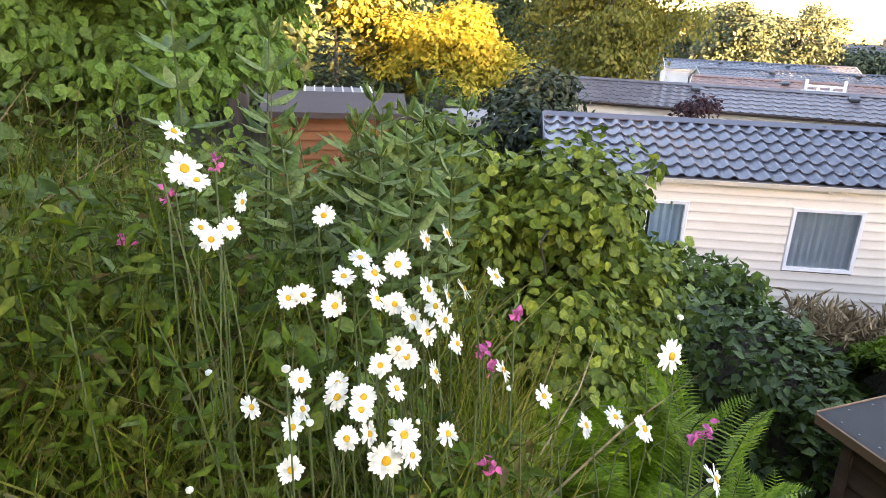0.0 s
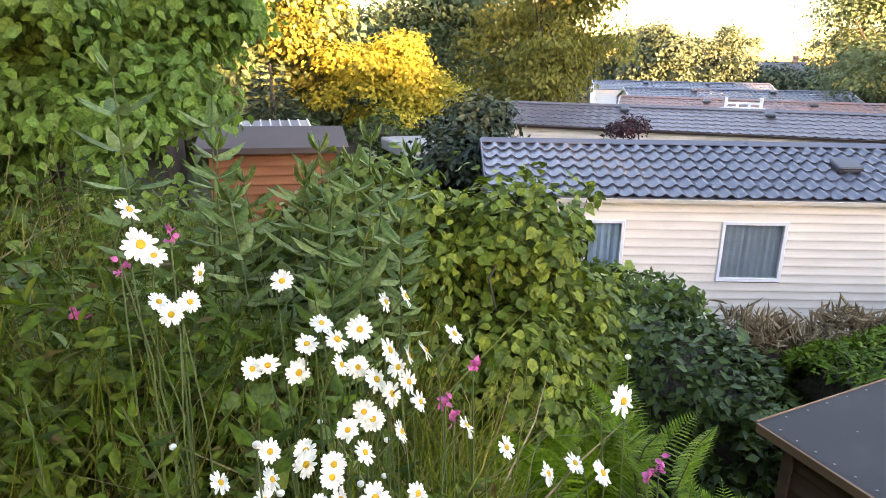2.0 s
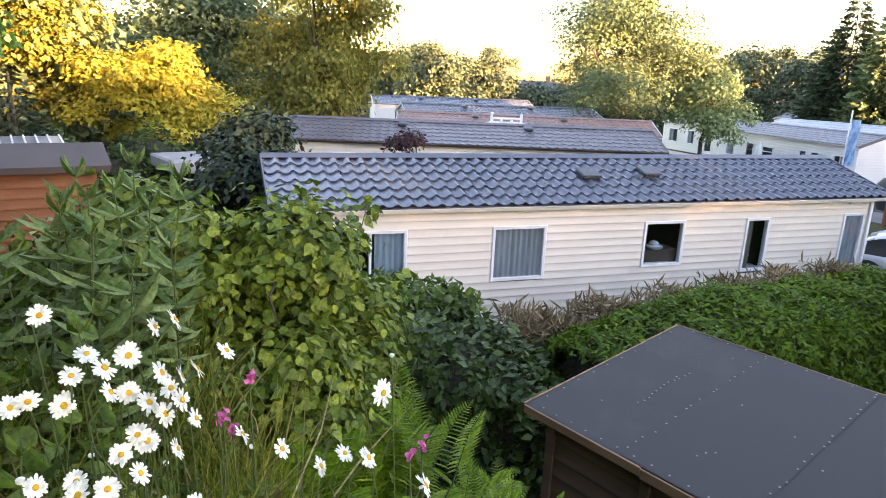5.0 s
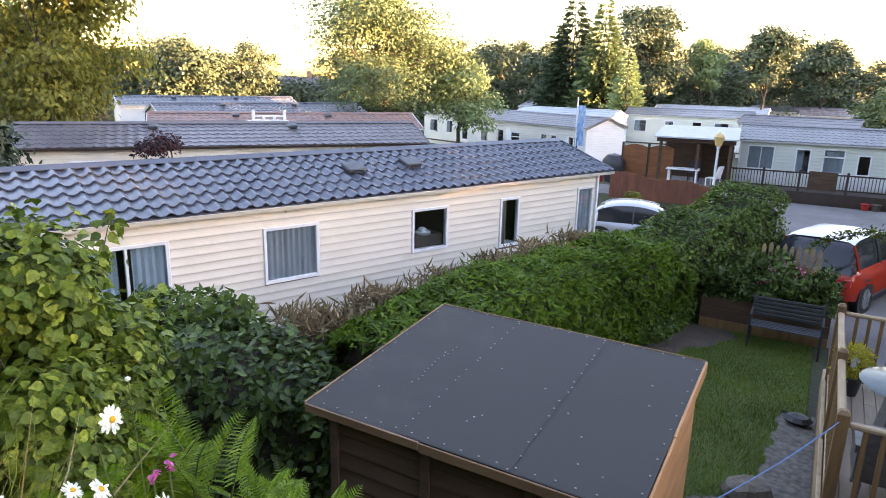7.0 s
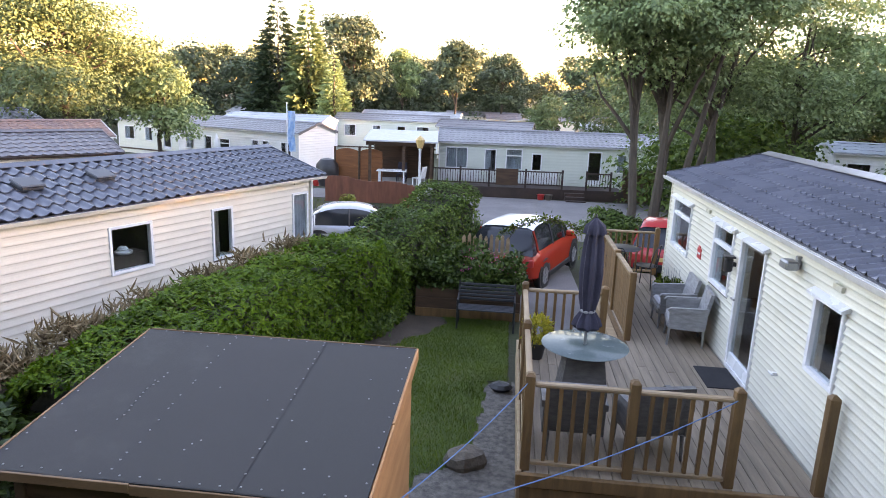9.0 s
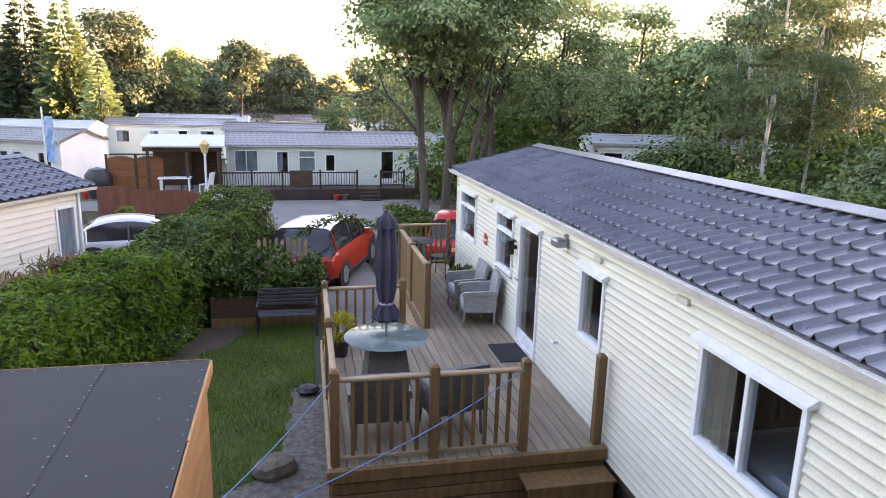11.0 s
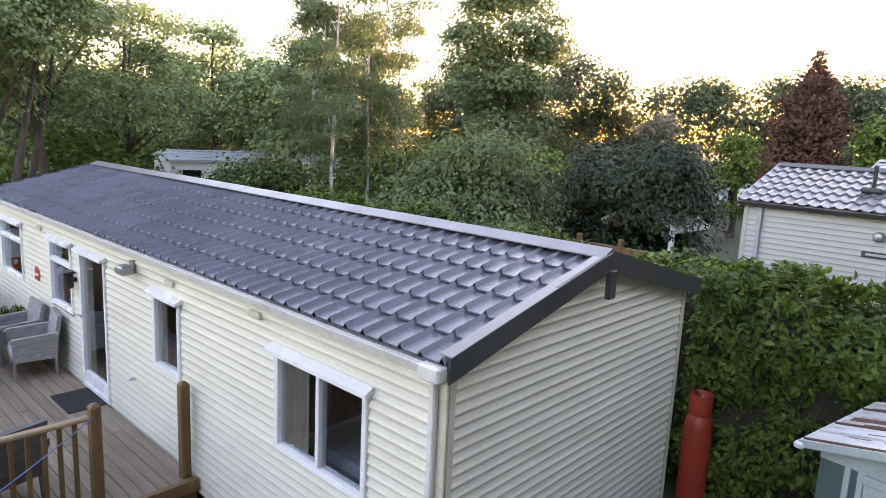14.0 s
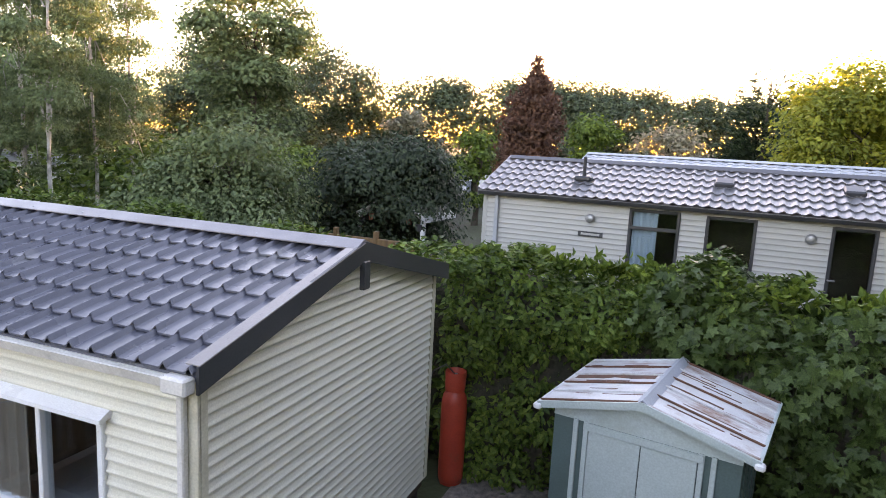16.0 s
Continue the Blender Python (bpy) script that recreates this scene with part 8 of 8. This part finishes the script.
perg = thing("pergola", pose(-7.1, 33.2, -0.85, 0, 0, 6), "dark timber shelter with pale roof beside the caravan", "shelter")
for x in (0, 1.7, 3.1):
    for y in (0, 3.0):
        part("post", Mesh().box(x - 0.07, y - 0.07, 0, x + 0.07, y + 0.07, 2.5, 0.01), SHEDWOOD, perg)
part("roof_sheet", Mesh().prism([(-0.3, 2.62), (3.4, 2.95), (3.4, 3.02), (-0.3, 2.69)], -0.3, 3.4, "x"), CUSHION, perg)
part("beam", Mesh().box(-0.2, -0.1, 2.42, 3.3, 0.0, 2.62, 0.01), SHEDWOOD, perg)
part("back_wall", Mesh().box(-0.1, 3.0, 0, 3.2, 3.06, 2.5), SHEDWOOD, perg)
part("side_wall", Mesh().box(3.05, 0.1, 0, 3.12, 3.0, 2.4), SHEDWOOD, perg)
part("floor", Mesh().box(-0.6, -2.4, 0, 3.2, 3.0, 0.45, 0.01), CONCRETE, perg)
wt = thing("patio_table", pose(-6.0, 33.4, -0.40, 0, 0, 6), "white plastic patio table under the shelter", "table")
part("top", Mesh().box(-0.75, -0.45, 0.70, 0.75, 0.45, 0.74, 0.015), UPVC, wt)
for x in (-0.62, 0.62):
    for y in (-0.34, 0.34):
        part("leg", Mesh().box(x - 0.035, y - 0.035, 0, x + 0.035, y + 0.035, 0.70, 0.008), UPVC, wt)


def plastic_chair(m, mat, word):
    ch = thing("patio_chair", m, word + " plastic patio chair under the shelter", "chair", "patio chairs")
    part("seat", Mesh().box(-0.25, -0.25, 0.40, 0.25, 0.25, 0.44, 0.015), mat, ch)
    part("backrest", Mesh().prism([(-0.25, 0.42), (-0.36, 1.0), (-0.32, 1.0), (-0.21, 0.44)], -0.24, 0.24, "x"), mat, ch)
    for x in (-0.22, 0.22):
        for y in (-0.22, 0.22):
            part("leg", Mesh().box(x - 0.02, y - 0.02, 0, x + 0.02, y + 0.02, 0.40), mat, ch)


plastic_chair(pose(-4.6, 33.3, -0.40, 0, 0, 70), UPVC, "white")
plastic_chair(pose(-5.7, 34.6, -0.40, 0, 0, 180), CANVAS, "dark blue")
low = thing("patio_wall", pose(0, 0, 0), "red-brown boarded wall round the patio", "fence")
for i in range(16):
    a = i / 15
    x, y = -8.2 + 3.9 * a, 29.5 + 0.8 * a
    part("board", Mesh().box(-0.14, -0.02, 0, 0.135, 0.02, 1.15 - 0.25 * a + 0.06 * math.sin(i * 0.7), 0.006), REDWOOD, low, m=pose(x, y, -0.75 - 0.1 * a, 0, 0, 12))
tall = thing("panel_fence", pose(0, 0, 0), "brown timber panel fence beside the shelter", "fence")
for i in range(2):
    x = -9.0 + i * 1.25
    pf = part("panel", Mesh().box(0.05, -0.03, 0.0, 1.2, 0.03, 1.7, 0.01).prism([(0.05, 1.7), (1.2, 1.7), (0.9, 1.8), (0.62, 1.83), (0.35, 1.8)], -0.03, 0.03, "y"), ORANGEWOOD, tall, m=pose(x, 33.6 + i * 0.1, -0.5))
    for zz in (0.3, 0.85, 1.4):
        part("rail", Mesh().box(0.05, -0.05, zz, 1.2, -0.031, zz + 0.08, 0.006), ORANGEWOOD, tall, m=pose(x, 33.6 + i * 0.1, -0.5))
    part("post", Mesh().box(-0.05, -0.05, 0.0, 0.05, 0.05, 1.9, 0.01), SHEDWOOD, tall, m=pose(x, 33.6 + i * 0.1, -0.5))
lampost = thing("street_lamp", pose(-3.6, 26.4, gz(-3.6, 26.4)), "pale lamp post with an amber lantern", "lamp post")
part("pole", Mesh().lathe([(0.09, 0), (0.08, 0.5), (0.05, 0.6), (0.045, 2.9), (0.07, 2.95), (0.04, 3.0)], 12), UPVC, lampost, soft=True)
part("lantern", Mesh().lathe([(0.10, 3.0), (0.19, 3.3), (0.2, 3.32), (0.12, 3.42), (0.02, 3.5)], 6), GOLDLAMP, lampost)
solid("red_bin", Mesh().box(-0.25, -0.22, 0, 0.25, 0.22, 0.85, 0.06).box(-0.27, -0.24, 0.85, 0.27, 0.24, 0.95, 0.04), POSTRED, "bright red bin by the lamp post", "bin", m=pose(-3.9, 26.0, gz(-3.9, 26.0)))
flag = thing("flagpole", pose(-11.2, 32.7, -1.1), "tall pole with blue and white flag", "flag")
part("pole", Mesh().tube([(0, 0, 0), (0, 0, 4.6)], 0.035, 8), UPVC, flag)
nv = [(0.05 + 0.35 * i / 6, 0.08 * math.sin(i * 1.1 + j * 0.8), 4.2 - 2.0 * j / 10) for j in range(11) for i in range(7)]
part("cloth", Mesh().add(nv, [(j * 7 + i, j * 7 + i + 1, j * 7 + i + 8, j * 7 + i + 7) for j in range(10) for i in range(6)]), BLUEPLASTIC, flag, soft=True)
solid("covered_barbecue", Mesh().lathe([(0.4, 0), (0.5, 0.3), (0.6, 0.7), (0.55, 1.1), (0.35, 1.35), (0.05, 1.42)], 20), BLACK, "large black rounded barbecue cover", "barbecue cover", soft=True, m=pose(-9.3, 33.2, -0.6))
solid("garden_pot", Mesh().lathe([(0.12, 0), (0.2, 0.3), (0.16, 0.6), (0.06, 0.8)], 14), POSTRED, "small red garden pot by the white caravan", "pot", soft=True, m=pose(-10.6, 35.5, -1.0))
planter2 = thing("round_planter", pose(-6.9, 27.9, gz(-6.9, 27.9)), "round stone planter on the grass", "planter")
part("bowl", Mesh().lathe([(0.3, 0), (0.42, 0.12), (0.45, 0.3), (0.38, 0.3)], 18), STONE, planter2, soft=True)
part("foliage", crown_mesh("foliage", OLIVELEAF, np.random.default_rng(3), [(0, 0, 0.6)], [0.32], 260, 0.16), None, planter2)
par2 = thing("parasol", pose(-19.5, 42.6, -1.2), "closed white parasol by the white caravan", "parasol")
part("canopy", Mesh().lathe([(0.2, 0.9), (0.28, 1.0), (0.18, 1.8), (0.03, 2.3)], 12), UPVC, par2, soft=True)
part("pole", Mesh().tube([(0, 0, 0), (0, 0, 2.3)], 0.03, 6), STEEL, par2)
ar = thing("timber_railing", pose(*a_at(0.2, -0.2, -0.55), 0, 0, A_TURN), "red-brown timber railing at the caravan end", "railing")
for x in (0.0, 1.3, 2.6):
    part("post", Mesh().box(x - 0.05, -0.05, -0.3, x + 0.05, 0.05, 1.0, 0.008), REDWOOD, ar)
part("top_rail", Mesh().box(0.0, -0.04, 0.88, 2.6, 0.04, 0.95, 0.008), REDWOOD, ar)
part("bottom_rail", Mesh().box(0.0, -0.03, 0.1, 2.6, 0.03, 0.16, 0.008), REDWOOD, ar)
for i in range(1, 20):
    part("spindle", Mesh().box(i * 0.13 - 0.018, -0.018, 0.16, i * 0.13 + 0.018, 0.018, 0.88), REDWOOD, ar)
ver = thing("veranda_rail", pose(-21.1, 20.65, 2.0, 0, 0, 45), "white fretted veranda railing between roofs", "railing")
for x in (0, 0.42, 0.85, 1.27):
    part("post", Mesh().box(x - 0.06, -0.06, -1.6, x + 0.06, 0.06, 0.75 if x in (0, 1.27) else 0.55, 0.01), UPVC, ver)
part("top_rail", Mesh().box(-0.05, -0.04, 0.48, 1.32, 0.04, 0.56, 0.01), UPVC, ver)
part("gable", Mesh().prism([(-0.9, 0.05), (0.0, 0.25), (1.27, 0.25), (2.2, 0.0), (2.2, 0.12), (1.27, 0.38), (0.0, 0.38), (-0.9, 0.18)], -0.03, 0.03, "y"), UPVC, ver)

# ---- by the grey caravan ----
kiosk = thing("garden_shelter", pose(14.6, 7.6, 0.35, 0, 0, -95), "small white gabled shelter with dark scalloped trim", "shelter")
part("roof", Mesh().prism([(-1.0, 1.85), (0, 2.4), (1.0, 1.85), (1.0, 1.95), (0, 2.5), (-1.0, 1.95)], 0, 1.6, "y"), WHITESIDE, kiosk)
for x in (-0.9, 0.9):
    part("post", Mesh().box(x - 0.05, 0.0, 0, x + 0.05, 0.1, 1.9, 0.01), UPVC, kiosk)
for i in range(7):
    x = -0.8 + i * 0.27
    part("scallop", Mesh().prism([(x - 0.1, 2.22 - abs(x) * 0.5), (x + 0.1, 2.22 - abs(x) * 0.5), (x + 0.06, 2.05 - abs(x) * 0.5), (x - 0.06, 2.05 - abs(x) * 0.5)], -0.03, -0.005, "y"), REDWOOD if i % 2 else CHARCOAL, kiosk)
pfence = thing("panel_fence", pose(0, 0, 0), "brown timber panel fence behind the hedge", "fence")
for i in range(3):
    y = 8.6 - i * 0.95
    part("panel", Mesh().box(-0.03, -0.9, 0, 0.03, 0.0, 1.75, 0.01), POSTWOOD, pfence, m=pose(12.2, y, 0.35))
    part("post", Mesh().box(-0.05, -0.05, 0, 0.05, 0.05, 1.9, 0.01), POSTWOOD, pfence, m=pose(12.2, y, 0.35))

# ---- house by the far fields ----
hx, hy = -66.0, 70.0
house = thing("house", pose(hx, hy, gz(hx, hy), 0, 0, 42), "dark-roofed pale house beyond the caravan park", "house")
hw = part("wall", Mesh().box(-4.0, -3.0, 0, 4.0, 3.0, 3.2), CONCRETE, house)
part("roof", Mesh().prism([(-3.4, 3.0), (0, 5.2), (3.4, 3.0), (3.4, 3.2), (0, 5.45), (-3.4, 3.2)], -4.3, 4.3, "x"), BROWNTILE, house)
part("chimney", Mesh().box(2.6, -0.4, 4.4, 3.3, 0.4, 6.2, 0.03), REDTILE, house)
for x in (-2.8, -0.6, 1.8):
    part("window", Mesh().box(x, -3.06, 1.2, x + 1.1, -2.98, 2.4, 0.01), DARKGLASS, hw)

# ---- cabin up the slope ----
cabin = thing("log_cabin", pose(-10.35, 0.75, 0.45, 0, 0, 82), "orange-brown timber cabin with dark felt roof", "cabin")

cw = part("wall", Mesh().box(0.12, 0.1, -0.6, 1.95, 2.0, 2.26), ORANGEWOOD, cabin)
for i in range(19):
    part("cladding_board", board(1.83, 0.14, 0.022, ORANGEWOOD), None, cw, m=pose(0.12, 0.1, -0.5 + i * 0.14))
part("roof", Mesh().prism([(-0.12, 2.28), (1.05, 2.46), (2.2, 2.22), (2.2, 2.27), (1.05, 2.52), (-0.12, 2.33)], -0.05, 2.13, "x"), CABINFELT, cabin)
part("fascia", Mesh().box(-0.03, -0.135, 2.24, 2.1, -0.12, 2.33, 0.004), CABINFELT, cabin)
lean = thing("lean_to_roof", pose(-13.0, 1.6, 1.1, 0, 0, 85), "small shed with pale ribbed roof behind the cabin", "shed")
part("wall", Mesh().box(0, 0.1, -1.0, 1.3, 1.5, 1.45), WHITESIDE, lean)
part("roof", Mesh().prism([(-0.05, 1.45), (1.6, 1.6), (1.6, 1.65), (-0.05, 1.5)], -0.1, 1.3, "x"), GREYTILE, lean)
for i in range(8):
    part("roof_rib", Mesh().prism([(-0.04, 1.5), (1.59, 1.65), (1.59, 1.68), (-0.04, 1.53)], -0.08 + i * 0.19, -0.05 + i * 0.19, "x"), UPVC, lean)
solid("tree_stump", Mesh().tube([(-12.0, 0.35, 0.2), (-12.0, 0.38, 2.2), (-12.05, 0.4, 3.7)], [0.22, 0.19, 0.17], 12), BARK, "grey-brown bare tree trunk behind the cabin", "tree trunk", soft=True)
solid("paved_patch", Mesh().box(-19.5, 6.0, 1.4, -17.5, 8.2, 1.75, 0.05), CONCRETE, "pale sunlit garden wall under the golden tree", "wall")
